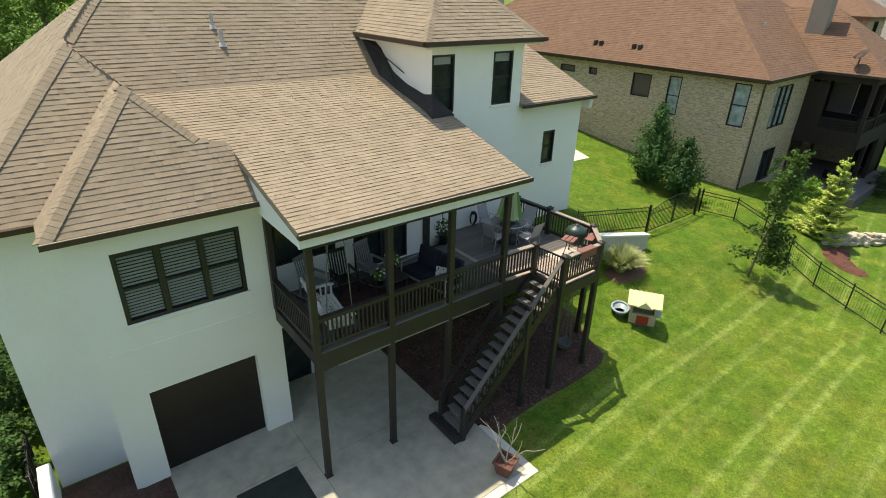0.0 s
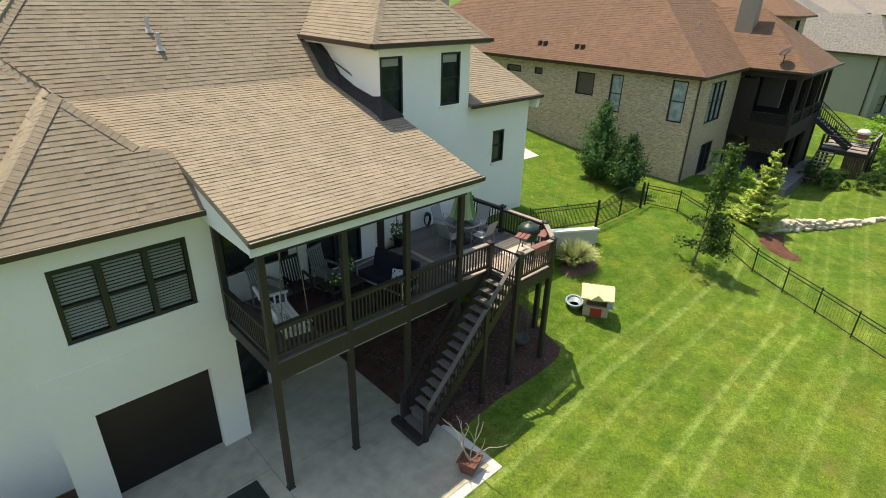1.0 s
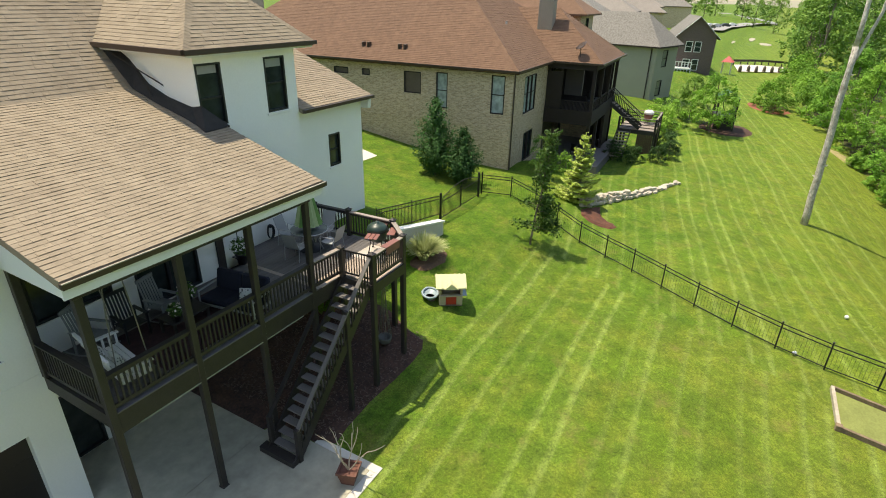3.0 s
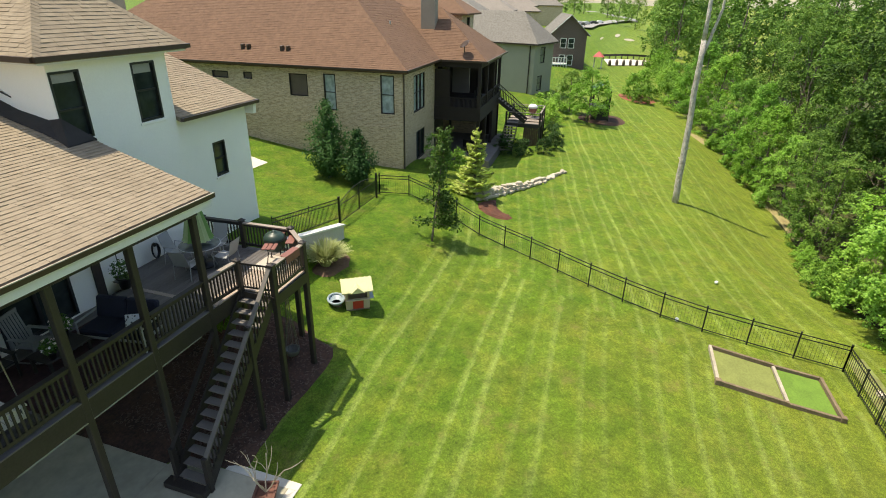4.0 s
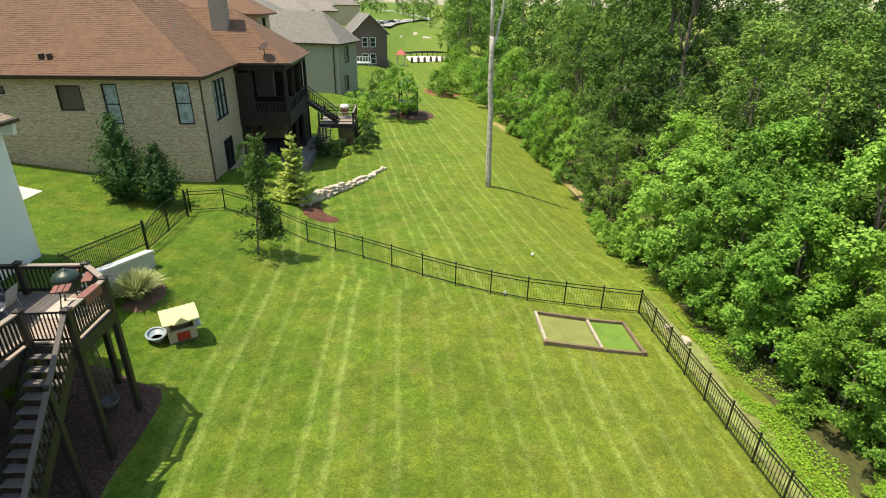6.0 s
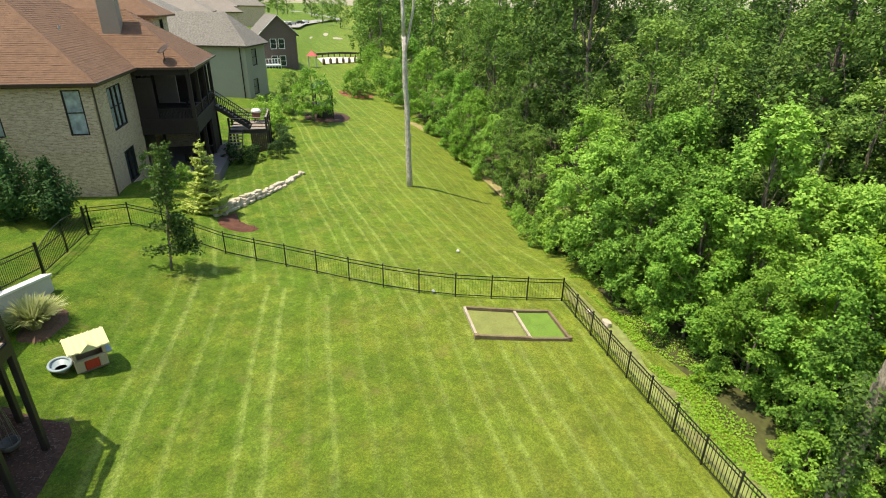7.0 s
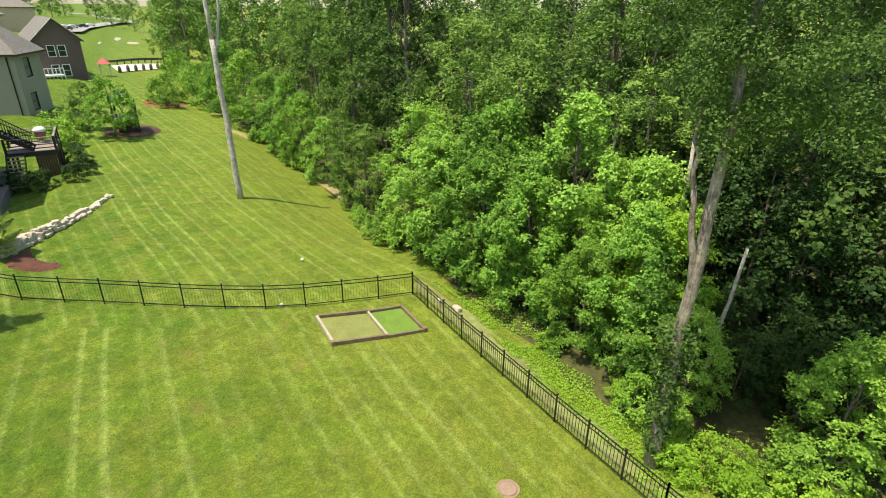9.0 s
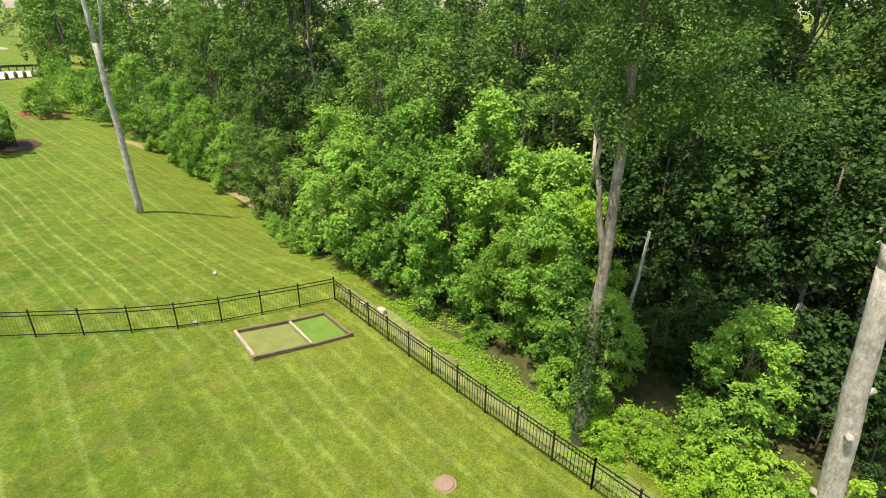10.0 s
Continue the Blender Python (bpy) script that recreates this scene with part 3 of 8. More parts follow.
back_holes = [(4.45, 6.25, 5.0, 6.5), (6.85, 8.75, 4.15, 6.35), (9.67, 10.5, 8.55, 10.23), (12.06, 12.9, 8.6, 10.23)]
part("wall", wall_with_holes(4.2, 9.65, 3.7, 8.0, 13.05, 0.3, back_holes[:2]), WHITE, house)
part("wall", set_back(wall_with_holes(9.65, 13.35, 3.7, 10.55, 13.05, 0.3, back_holes[2:])), WHITE, house)
part("wall", Build().add([(9.66, 13.3, 3.2), (10.43, 14.12, 3.2), (10.43, 14.12, 8.4), (9.66, 13.3, 7.9), (9.5, 13.34, 3.2), (10.3, 14.3, 3.2), (10.3, 14.3, 8.4), (9.5, 13.34, 7.9)], [(0, 1, 2, 3), (7, 6, 5, 4), (0, 4, 5, 1), (3, 2, 6, 7), (0, 3, 7, 4), (1, 5, 6, 2)]), WHITE, house)
part("wall", set_back(Build().box(9.65, 13.35, 7.6, 9.95, 19.0, 10.55)), WHITE, house)
part("wall", set_back(Build().box(13.05, 13.35, 4.0, 13.35, 19.0, 10.55)), WHITE, house)
part("wall", wall_with_holes(4.2, 13.35, -0.1, 3.7, 14.2, 0.3, [(4.55, 5.6, 0.05, 2.2)]), WHITE, house)
part("floor_slab", Build().box(4.2, 13.06, 3.55, 13.35, 14.5, 3.69), DARK, house)
part("wall", Build().box(13.36, 13.6, -0.1, 13.6, 14.5, 3.7), WHITE, house)
part("wall", set_back(wall_with_holes(13.35, 16.96, 0.6, 8.45, 13.3, 0.3, [(14.99, 15.61, 6.1, 7.31)])), WHITE, house)
part("wall", set_back(Build().box(16.66, 13.6, 2.0, 16.96, 22.0, 8.45)), WHITE, house)
part("wall_end", set_back(Build().add([(16.96, 13.3, 8.45), (16.96, 20.5, 8.45), (16.96, 16.9, 9.95), (16.7, 13.3, 8.45), (16.7, 20.5, 8.45), (16.7, 16.9, 9.95)], [(0, 1, 2), (5, 4, 3), (0, 2, 5, 3), (1, 4, 5, 2)])), WHITE, house)


def window(parent, x0, x1, z0, z1, y, frame_w=0.07, mullions=(), rails=(), glass=GLASS, sill=True, deep=0.1, trim=BLACKFRAME, m=None, shade=None, sill_mat=WHITE):
    """A framed window set in the opening of a wall facing -y."""
    w = new("window")
    w.parent = parent
    if m is not None:
        w.matrix_basis = m
    fr = Build()
    for a in ((x0, z0, x0 + frame_w, z1), (x1 - frame_w, z0, x1, z1)):
        fr.box(a[0], y - 0.03, a[1], a[2], y + deep, a[3])
    for a in ((z0, z0 + frame_w), (z1 - frame_w, z1)):
        fr.box(x0 + frame_w, y - 0.028, a[0], x1 - frame_w, y + deep, a[1])
    for v in mullions:
        fr.box(v - frame_w * 0.7, y - 0.026, z0 + frame_w, v + frame_w * 0.7, y + deep, z1 - frame_w)
    part("window_frame", fr, trim, w)
    xs = [x0 + frame_w, *mullions, x1 - frame_w]
    for a, c in zip(xs[:-1], xs[1:]):
        for zz in rails:
            part("sash_rail", Build().box(a + 0.01, y + 0.01, zz - 0.025, c - 0.01, y + 0.06, zz + 0.025), trim, w)
        part("pane", Build().box(a, y + 0.07, z0 + frame_w, c, y + 0.08, z1 - frame_w), glass, w)
        if shade:
            part("roller_shade", Build().box(a + 0.04, y + 0.055, z1 - frame_w - shade, c - 0.04, y + 0.066, z1 - frame_w), ROLLER, w)
    if sill:
        part("window_sill", Build().box(x0 - 0.06, y - 0.07, z0 - 0.09, x1 + 0.06, y, z0 - 0.002, bev=0.01), sill_mat, w)
    return w


# the shuttered triple window over the garage door
tw = window(house, 0.69, 3.46, 4.85, 6.65, 12.52, 0.09, (1.6, 2.55), (5.72,), GLASS)
for a, c in ((0.80, 1.52), (1.69, 2.47), (2.63, 3.35)):
    for lo, hi in ((4.97, 5.68), (5.78, 6.53)):
        n = 9
        for i in range(n):
            z = lo + (hi - lo) * (i + 0.5) / n
            part("shutter_slat", Build().beam((a, 12.565, z), (c, 12.565, z), 0.05, 0.014, (0, -0.75, 0.66)), SHUTTER, tw)
window(house, 4.45, 6.25, 5.0, 6.5, 13.07, 0.07, (5.35,), ())
window(house, 6.85, 8.75, 4.15, 6.35, 13.07, 0.07, (7.8,), (), sill=False)
window(house, 9.67, 10.5, 8.55, 10.23, 13.07, 0.06, (), (9.3,), shade=0.22, m=SET_BACK)
window(house, 12.06, 12.9, 8.6, 10.23, 13.07, 0.06, (), (9.45,), shade=0.25, m=SET_BACK)
window(house, 4.55, 5.6, 0.05, 2.2, 14.22, 0.07, (), (), sill=False)
window(house, 14.99, 15.61, 6.1, 7.31, 13.32, 0.06, (), (6.7,), m=SET_BACK)
part("door_post", Build().box(9.38, 12.98, 4.12, 9.62, 13.05, 7.2), DARK, house)
garage = new("garage_door")
garage.parent = house
for i in range(4):
    part("door_panel", Build().box(0.74, 12.72, 0.04 + i * 0.7, 3.43, 12.77, 0.738 + i * 0.7, bev=0.003), surface("black_garage_panel", (0.012, 0.009, 0.008), 0.2, 20, 1.5, 0.45, 0.05) if i == 0 else bpy.data.materials["black_garage_panel"], garage)
# gutters, fascia and soffit boards
gut = Build()
gut.beam((-0.42, 12.04, 7.3), (4.0, 12.04, 7.3), 0.13, 0.12).beam((-1.95, 13.24, 7.3), (-0.42, 13.24, 7.3), 0.13, 0.12)
each_part("gutter", gut, GUTTER, house, "dark bronze gutter")
part("gutter", Build().beam((3.83, 9.69, 7.3), (10.66, 9.69, 7.3), 0.12, 0.11), GUTTER, house)
DRIP = surface("tan_drip_edge", (0.42, 0.38, 0.3), 0.3, 6, 1.5, 0.6, 0.05)
part("gutter_lip", Build().beam((3.83, 9.64, 7.365), (10.66, 9.64, 7.365), 0.03, 0.02), DRIP, house, "pale metal drip edge")
part("fascia", Build().beam((3.85, 9.78, 7.12), (10.62, 9.78, 7.12), 0.06, 0.24), TRIMWHITE, house)
part("gutter_lip", Build().beam((-0.42, 11.98, 7.37), (4.0, 11.98, 7.37), 0.022, 0.016), DRIP, house, "pale metal drip edge")
# white triangular cheek under the porch roof's rake
part("porch_cheek", Build().add([(3.88, 9.8, 7.0), (3.88, 9.8, PORCH(0, 9.8) - 0.02), (3.88, 13.3, PORCH(0, 13.3) - 0.02), (3.88, 12.5, 7.0), (3.98, 9.8, 7.0), (3.98, 9.8, PORCH(0, 9.8) - 0.02), (3.98, 13.3, PORCH(0, 13.3) - 0.02), (3.98, 12.5, 7.0)],
                            [(0, 1, 2, 3), (7, 6, 5, 4), (0, 4, 5, 1), (1, 5, 6, 2), (2, 6, 7, 3), (3, 7, 4, 0)]), TRIMWHITE, house)
part("porch_cheek", Build().add([(10.5, 9.8, 7.0), (10.5, 9.8, PORCH(0, 9.8) - 0.02), (10.5, 13.04, PORCH(0, 13.04) - 0.02), (10.5, 13.04, 7.0), (10.58, 9.8, 7.0), (10.58, 9.8, PORCH(0, 9.8) - 0.02), (10.58, 13.04, PORCH(0, 13.04) - 0.02), (10.58, 13.04, 7.0)],
                            [(3, 2, 1, 0), (4, 5, 6, 7), (1, 5, 4, 0), (2, 6, 5, 1), (3, 7, 6, 2), (0, 4, 7, 3)]), TRIMWHITE, house)
part("porch_ceiling", Build().slab([(3.99, 9.85, 7.02), (10.49, 9.85, 7.02), (10.49, 13.04, 7.1), (3.99, 13.04, 7.1)], 0.03), surface("porch_ceiling_board", (0.5, 0.5, 0.47), 0.08, 20, 1, 0.7, 0.1), house)

# upper storey roof: a hip over the block with the two windows
UF, ULft = plane("y", 12.65 * BACK, ub(10.62), 0.9), plane("x", 9.15 * BACK, ub(10.62), 0.9)
URt = plane("x", 13.85 * BACK, ub(10.62), -0.9)
for fn, across, poly in ((UF, "x", [(9.15, 12.65), (13.85, 12.65), (11.5, 15.0)]), (ULft, "y", [(9.15, 12.65), (11.5, 15.0), (11.5, 21.0), (9.15, 21.0)]), (URt, "y", [(13.85, 12.65), (13.85, 21.0), (11.5, 21.0), (11.5, 15.0)])):
    poly = [(x * BACK, y * BACK) for x, y in poly]
    part("roof", Build().slab([(x, y, fn(x, y)) for x, y in poly], 0.14), TAN, house)
    shingle_rows(tabs, poly, fn, across)
hip_caps(house, TAN, (9.15 * BACK, 12.65 * BACK, ub(10.63)), (11.5 * BACK, 15.0 * BACK, UF(0, 15.0 * BACK)), 0.16)
hip_caps(house, TAN, (13.85 * BACK, 12.65 * BACK, ub(10.63)), (11.5 * BACK, 15.0 * BACK, UF(0, 15.0 * BACK)), 0.16)
part("gutter", set_back(Build().beam((9.1, 12.59, 10.58), (13.9, 12.59, 10.58), 0.12, 0.12)), GUTTER, house)
part("gutter", set_back(Build().beam((9.09, 12.6, 10.58), (9.09, 17.3, 10.58), 0.12, 0.12)), GUTTER, house)
part("soffit", set_back(Build().box(9.2, 12.66, 10.44, 13.8, 19.0, 10.5)), TRIMWHITE, house)
# wing roof: a gable with its slope towards the yard
WF = plane("y", 12.9 * BACK, ub(8.5), 0.38)
wing_poly = [(x * BACK, y * BACK) for x, y in ((13.36, 12.9), (17.15, 12.9), (17.15, 16.9), (13.36, 16.9))]
part("roof", Build().slab([(x, y, WF(x, y)) for x, y in wing_poly], 0.14), TAN, house)
shingle_rows(tabs, wing_poly, WF, "x")
part("roof", set_back(Build().slab([(13.36, 16.9, 10.02), (17.15, 16.9, 10.02), (17.15, 20.9, 8.5), (13.36, 20.9, 8.5)], 0.14)), TAN, house)
part("gutter", set_back(Build().beam((13.36, 12.84, 8.44), (17.18, 12.84, 8.44), 0.12, 0.11)), GUTTER, house)
part("gable_return", set_back(Build().add([(16.96, 12.9, 8.35), (17.12, 12.9, 8.35), (17.12, 13.75, 8.68), (16.96, 13.75, 8.68), (16.96, 12.95, 8.0), (17.12, 12.95, 8.0), (17.12, 13.6, 8.0), (16.96, 13.6, 8.0)], [(0, 1, 2, 3), (4, 7, 6, 5), (0, 4, 5, 1), (1, 5, 6, 2), (2, 6, 7, 3), (3, 7, 4, 0)])), TRIMWHITE, house)
# black shingled saddle beside the upper storey
inner = [(y * BACK, ub(z)) for y, z in ((13.0, 9.17), (13.42, 9.11), (14.35, 9.29), (15.09, 9.56), (15.76, 10.17), (16.11, 10.36))]
outer = [(9.8, 13.17), (9.88, 13.6), (9.9, 14.06), (9.83, 15.22), (9.86, 16.31), (9.8, 17.38)]
lift = lambda x, y: (x, y, (PORCH(x, y) if y < 16.31 else MAIN(x, y)) + 0.045)
wx = 9.66 * BACK
sad = Build()
sad.v = [(wx, y, z) for y, z in inner] + [lift(*p) for p in outer] + [lift(10.67, 13.22), lift(10.67, 14.03)]
sad.f = [(k, k + 1, k + 7, k + 6) for k in range(5)] + [(0, 6, 12), (0, 12, 13)]
sad.v += [(x, y, z - 0.05) for x, y, z in sad.v]
sad.f += [tuple(i + 14 for i in q[::-1]) for q in sad.f] + [(k, k + 14, k + 15, k + 1) for k in range(6, 12)]
part("roof_saddle", sad, BLACKROOF, house, "black shingled saddle flashing")
part("vent_pipe", Build().tube([(5.07, 17.75, 10.7), (5.07, 17.75, 11.15)], [0.055, 0.055], 10).tube([(5.07, 17.75, 10.72), (5.07, 17.75, 10.84)], [0.13, 0.06], 10), surface("galvanised_pipe", (0.5, 0.47, 0.43), 0.1, 20, 3, 0.5, 0.05), house, "pale plumbing vent pipe")
part("vent_pipe", Build().tube([(5.15, 17.3, 10.25), (5.15, 17.3, 10.75)], [0.06, 0.06], 10).tube([(5.15, 17.3, 10.27), (5.15, 17.3, 10.4)], [0.14, 0.065], 10), bpy.data.materials["galvanised_pipe"], house, "pale plumbing vent pipe")
part("shingle_field", tabs, TAN, house, "tan laminated asphalt shingles", kind="stuff")


# ---- raised deck with porch posts and stairs ----
DZ = 4.1
deck = thing("deck", "dark brown stained raised wooden deck with railings", "deck")


def deck_span(y):
    if y < 9.95:
        return [(11.42, 13.1 + max(0.0, (y - 8.84)) * 0.94)]
    return [(4.22, 10.28), (10.44, 13.98 if y > 9.85 else 13.9)]


y = 8.78
while y < 13.74:
    for x0, x1 in deck_span(y + 0.07)[(y > 13.0):]:
        # boards clear of the porch roof get the sunlit copy
        part("deck_board", Build().box(x0, y + 0.004, DZ - 0.035, x1, min(y + 0.139, 13.04 if x0 < 10 else 13.82), DZ, bev=0.004), SUNLITBOARD if y < 10.3 and x0 > 10 else BOARD, deck)
    y += 0.143
part("divider_board", Build().box(10.285, 9.96, DZ - 0.035, 10.435, 13.04, DZ + 0.004), DECKTOP, deck, "paler divider board across the deck")
for x in np.arange(4.5, 13.9, 0.42):
    y0 = 10.07 if x < 11.4 else (8.9 if x < 13.0 else 9.8)
    part("joist", Build().box(x - 0.02, y0, DZ - 0.27, x + 0.02, 13.03, DZ - 0.037), DARK, deck)
rim_path = [(4.12, 12.48), (4.12, 9.98), (11.38, 9.98), (11.38, 8.78), (13.12, 8.78), (14.02, 9.75), (14.02, 14.08)]
for (xa, ya), (xb, yb) in zip(rim_path[:-1], rim_path[1:]):
    low = 3.55 if ya == yb == 9.98 else 3.72
    part("rim_beam", Build().beam((xa, ya, (low + DZ - 0.04) / 2), (xb, yb, (low + DZ - 0.04) / 2), 0.09, DZ - 0.04 - low), DARK, deck)


part("flashing_strip", Build().box(4.6, 9.925, 3.535, 9.6, 9.94, 3.565), SHUTTER, deck, "pale strip along the foot of the rim beam")


def post(x, y, z0, z1, w=0.16, cap=False):
    b = Build().box(x - w / 2, y - w / 2, z0, x + w / 2, y + w / 2, z1, bev=0.012)
    p = part("post", b, DARK, deck)
    if cap:
        c = Build().box(x - w / 2 - 0.025, y - w / 2 - 0.025, z1, x + w / 2 + 0.025, y + w / 2 + 0.025, z1 + 0.035, bev=0.01)
        c.add([(x - w / 2, y - w / 2, z1 + 0.035), (x + w / 2, y - w / 2, z1 + 0.035), (x + w / 2, y + w / 2, z1 + 0.035), (x - w / 2, y + w / 2, z1 + 0.035), (x, y, z1 + 0.1)], [(0, 1, 4), (1, 2, 4), (2, 3, 4), (3, 0, 4)])
        part("post_cap", c, DARK, p)
    return p


for x in (4.13, 6.2, 8.13, 10.12):
    post(x, 10.0, 0.03 if x < 8 else 0.0, 7.0)
    part("post_base", Build().box(x - 0.1, 9.9, 0.0, x + 0.1, 10.1, 0.06, bev=0.01), DARK, deck)
part("header_beam", Build().box(4.02, 9.9, 6.86, 10.24, 10.1, 7.02, bev=0.01), DARK, deck)
post(4.12, 12.38, DZ, 7.0, 0.16)
for x, y, top in ((11.36, 9.9, 5.05), (11.44, 8.8, 5.05), (13.1, 8.82, 5.05), (13.98, 9.8, 5.05), (13.9, 11.65, 5.08), (13.8, 13.18, 5.05)):
    post(x, y, ground_z(x, y) if y < 12 else DZ - 0.4, top, 0.16, True)
post(10.2, 8.86, ground_z(10.2, 8.86), 3.75, 0.14)


def railing(p, q, top_mat=DARK, z0=0.0, z1=0.0, gap=0.115):
    """A rail section between two posts; z0 and z1 are the floor heights at its ends."""
    p, q = Vector((*p, z0)), Vector((*q, z1))
    d = q - p
    flat = math.hypot(d.x, d.y)
    n = d.normalized()
    top = Build().beam(p + Vector((0, 0, 0.91)), q + Vector((0, 0, 0.91)), 0.15, 0.04)
    r = part("railing", top, top_mat, deck)
    part("upper_rail", Build().beam(p + Vector((0, 0, 0.845)), q + Vector((0, 0, 0.845)), 0.045, 0.09), DARK, r)
    part("lower_rail", Build().beam(p + Vector((0, 0, 0.13)), q + Vector((0, 0, 0.13)), 0.045, 0.09), DARK, r)
    k = int(flat / gap)
    me = None
    for i in range(1, k):
        c = p + d * (i / k)
        if me is None:
            me = Build().box(-0.019, -0.019, 0.1, 0.019, 0.019, 0.88).mesh("baluster")
        o = part("baluster", me, DARK, r)
        o.location = c
    return r


D = DZ
gate_leaf = part("stair_gate", Build().beam((11.36, 9.8, D + 0.88), (11.43, 8.92, D + 0.88), 0.03, 0.05), DARK, deck, "black gate at the stair head")
part("lower_rail", Build().beam((11.36, 9.8, D + 0.12), (11.43, 8.92, D + 0.12), 0.03, 0.05), DARK, gate_leaf)
for i in range(9):
    part("baluster", Build().box(11.355 + 0.0085 * i - 0.01, 9.72 - i * 0.094, D + 0.1, 11.375 + 0.0085 * i, 9.738 - i * 0.094, D + 0.9), DARK, gate_leaf)
railing((4.12, 12.3), (4.12, 10.1), DARK, D, D)
for a, c in ((4.22, 6.1), (6.3, 8.03), (8.23, 10.02)):
    railing((a, 10.0), (c, 10.0), DARK, D, D)
# sunlit outer rails get a paler top, the sun painted into the colour
railing((10.22, 10.0), (11.28, 9.93), DECKTOP, D, D)
railing((11.52, 8.8), (13.02, 8.82), DECKTOP, D, D)
railing((13.16, 8.88), (13.92, 9.74), DECKTOP, D, D)
railing((13.97, 9.88), (13.9, 11.57), DECKTOP, D, D)
railing((13.9, 11.73), (13.82, 13.1), DARK, D, D)
# stairs
N, X_TOP, X_LOW = 17, 11.36, 7.86
run, rise = (X_TOP - X_LOW) / (N - 1), (DZ - 0.035) / N
TREAD = surface("dark_stair_tread", (0.155, 0.14, 0.128), 0.3, 30, 1.5, 0.75, 0.3, vary="object")
stair = thing("stairs", "dark stained wooden stairs from deck to patio", "stairs")
for i in range(1, N):
    z = 0.035 + i * rise
    x = X_LOW + (i - 1) * run
    part("tread", Build().box(x - 0.03, 8.9, z - 0.04, x + run + 0.01, 9.84, z, bev=0.006), TREAD, stair)
for yy in (8.86, 9.88):
    part("stringer", Build().beam((X_LOW - 0.1, yy, 0.1), (X_TOP, yy, DZ - 0.16), 0.05, 0.3), DARK, stair)
part("bottom_step", Build().box(X_LOW - 0.32, 8.82, 0.036, X_LOW - 0.04, 10.1, 0.035 + rise * 0.8, bev=0.01), DARK, stair)
part("newel", Build().box(X_LOW - 0.07, 8.78, 0.03, X_LOW + 0.07, 8.92, 1.2, bev=0.01), DARK, stair)
part("newel", Build().box(X_LOW - 0.07, 9.82, 0.03, X_LOW + 0.07, 9.96, 1.2, bev=0.01), DARK, stair)
slope = (DZ - 0.3) / (X_TOP - X_LOW)
for yy, x1, mt in ((8.84, X_TOP + 0.02, TREAD), (9.9, 10.0, DARK)):
    z_at = lambda x: 0.25 + slope * (x - X_LOW)
    r = part("handrail", Build().beam((X_LOW, yy, z_at(X_LOW) + 0.9), (x1, yy, z_at(x1) + 0.9), 0.13, 0.04), mt, stair)
    part("upper_rail", Build().beam((X_LOW, yy, z_at(X_LOW) + 0.83), (x1, yy, z_at(x1) + 0.83), 0.045, 0.09), DARK, r)
    if yy < 9:
        for k in range(1, 26):
            x = X_LOW + (x1 - X_LOW) * k / 26
            part("baluster", Build().box(x - 0.018, yy - 0.018, z_at(x) + 0.05, x + 0.018, yy + 0.018, z_at(x) + 0.85), DARK, r)


# ---- things on the deck ----
WHITEWOOD = surface("white_painted_wood", (0.72, 0.71, 0.68), 0.08, 20, 3, 0.6, 0.1)
NAVY = surface("navy_cushion", (0.012, 0.014, 0.028), 0.3, 40, 3, 0.9, 0.3)
GREYWOOD = surface("grey_chair_paint", (0.19, 0.195, 0.19), 0.12, 20, 3, 0.6, 0.1)
CHAIN = surface("steel_chain", (0.22, 0.21, 0.2), 0.15, 40, 3, 0.4, 0.1, 0.7)
LIME = surface("lime_canvas", (0.13, 0.27, 0.075), 0.1, 30, 2, 0.85, 0.15)
CREAM = surface("cream_canvas", (0.36, 0.46, 0.25), 0.08, 30, 2, 0.85, 0.15)
SLING = surface("white_sling_fabric", (0.33, 0.34, 0.335), 0.08, 60, 3, 0.75, 0.1)
EGG = surface("green_ceramic_glaze", (0.022, 0.045, 0.034), 0.25, 60, 3, 0.4, 0.1)
REDWOOD = surface("red_stained_wood", (0.235, 0.095, 0.075), 0.2, 30, 3, 0.6, 0.2)
TERRA = surface("terracotta", (0.15, 0.062, 0.042), 0.3, 20, 3, 0.8, 0.2)
BLACKP = surface("black_plastic", (0.015, 0.015, 0.016), 0.2, 40, 3, 0.4, 0.05)
TABLEGLASS = glass_mat("table_glass", (0.07, 0.08, 0.08), 0.12)
RUG = surface("dark_outdoor_rug", (0.022, 0.03, 0.022), 0.35, 30, 2.5, 0.95, 0.3)

swing = thing("porch_swing", "white painted porch swing hung on chains", "swing", pose(5.0, 10.95, DZ + 0.36, 0, 0, 82) @ Matrix.Scale(1.13, 4))
for i in range(6):
    part("seat_slat", Build().box(-0.72, -0.28 + i * 0.095, 0, 0.72, -0.2 + i * 0.095, 0.022), WHITEWOOD, swing)
for i in range(13):
    x = -0.68 + i * 0.113
    part("back_slat", Build().beam((x, 0.28, 0.03), (x, 0.42, 0.55), 0.045, 0.018, (0, 1, 0)), WHITEWOOD, swing)
part("top_rail", Build().beam((-0.74, 0.425, 0.57), (0.74, 0.425, 0.57), 0.05, 0.08), WHITEWOOD, swing)
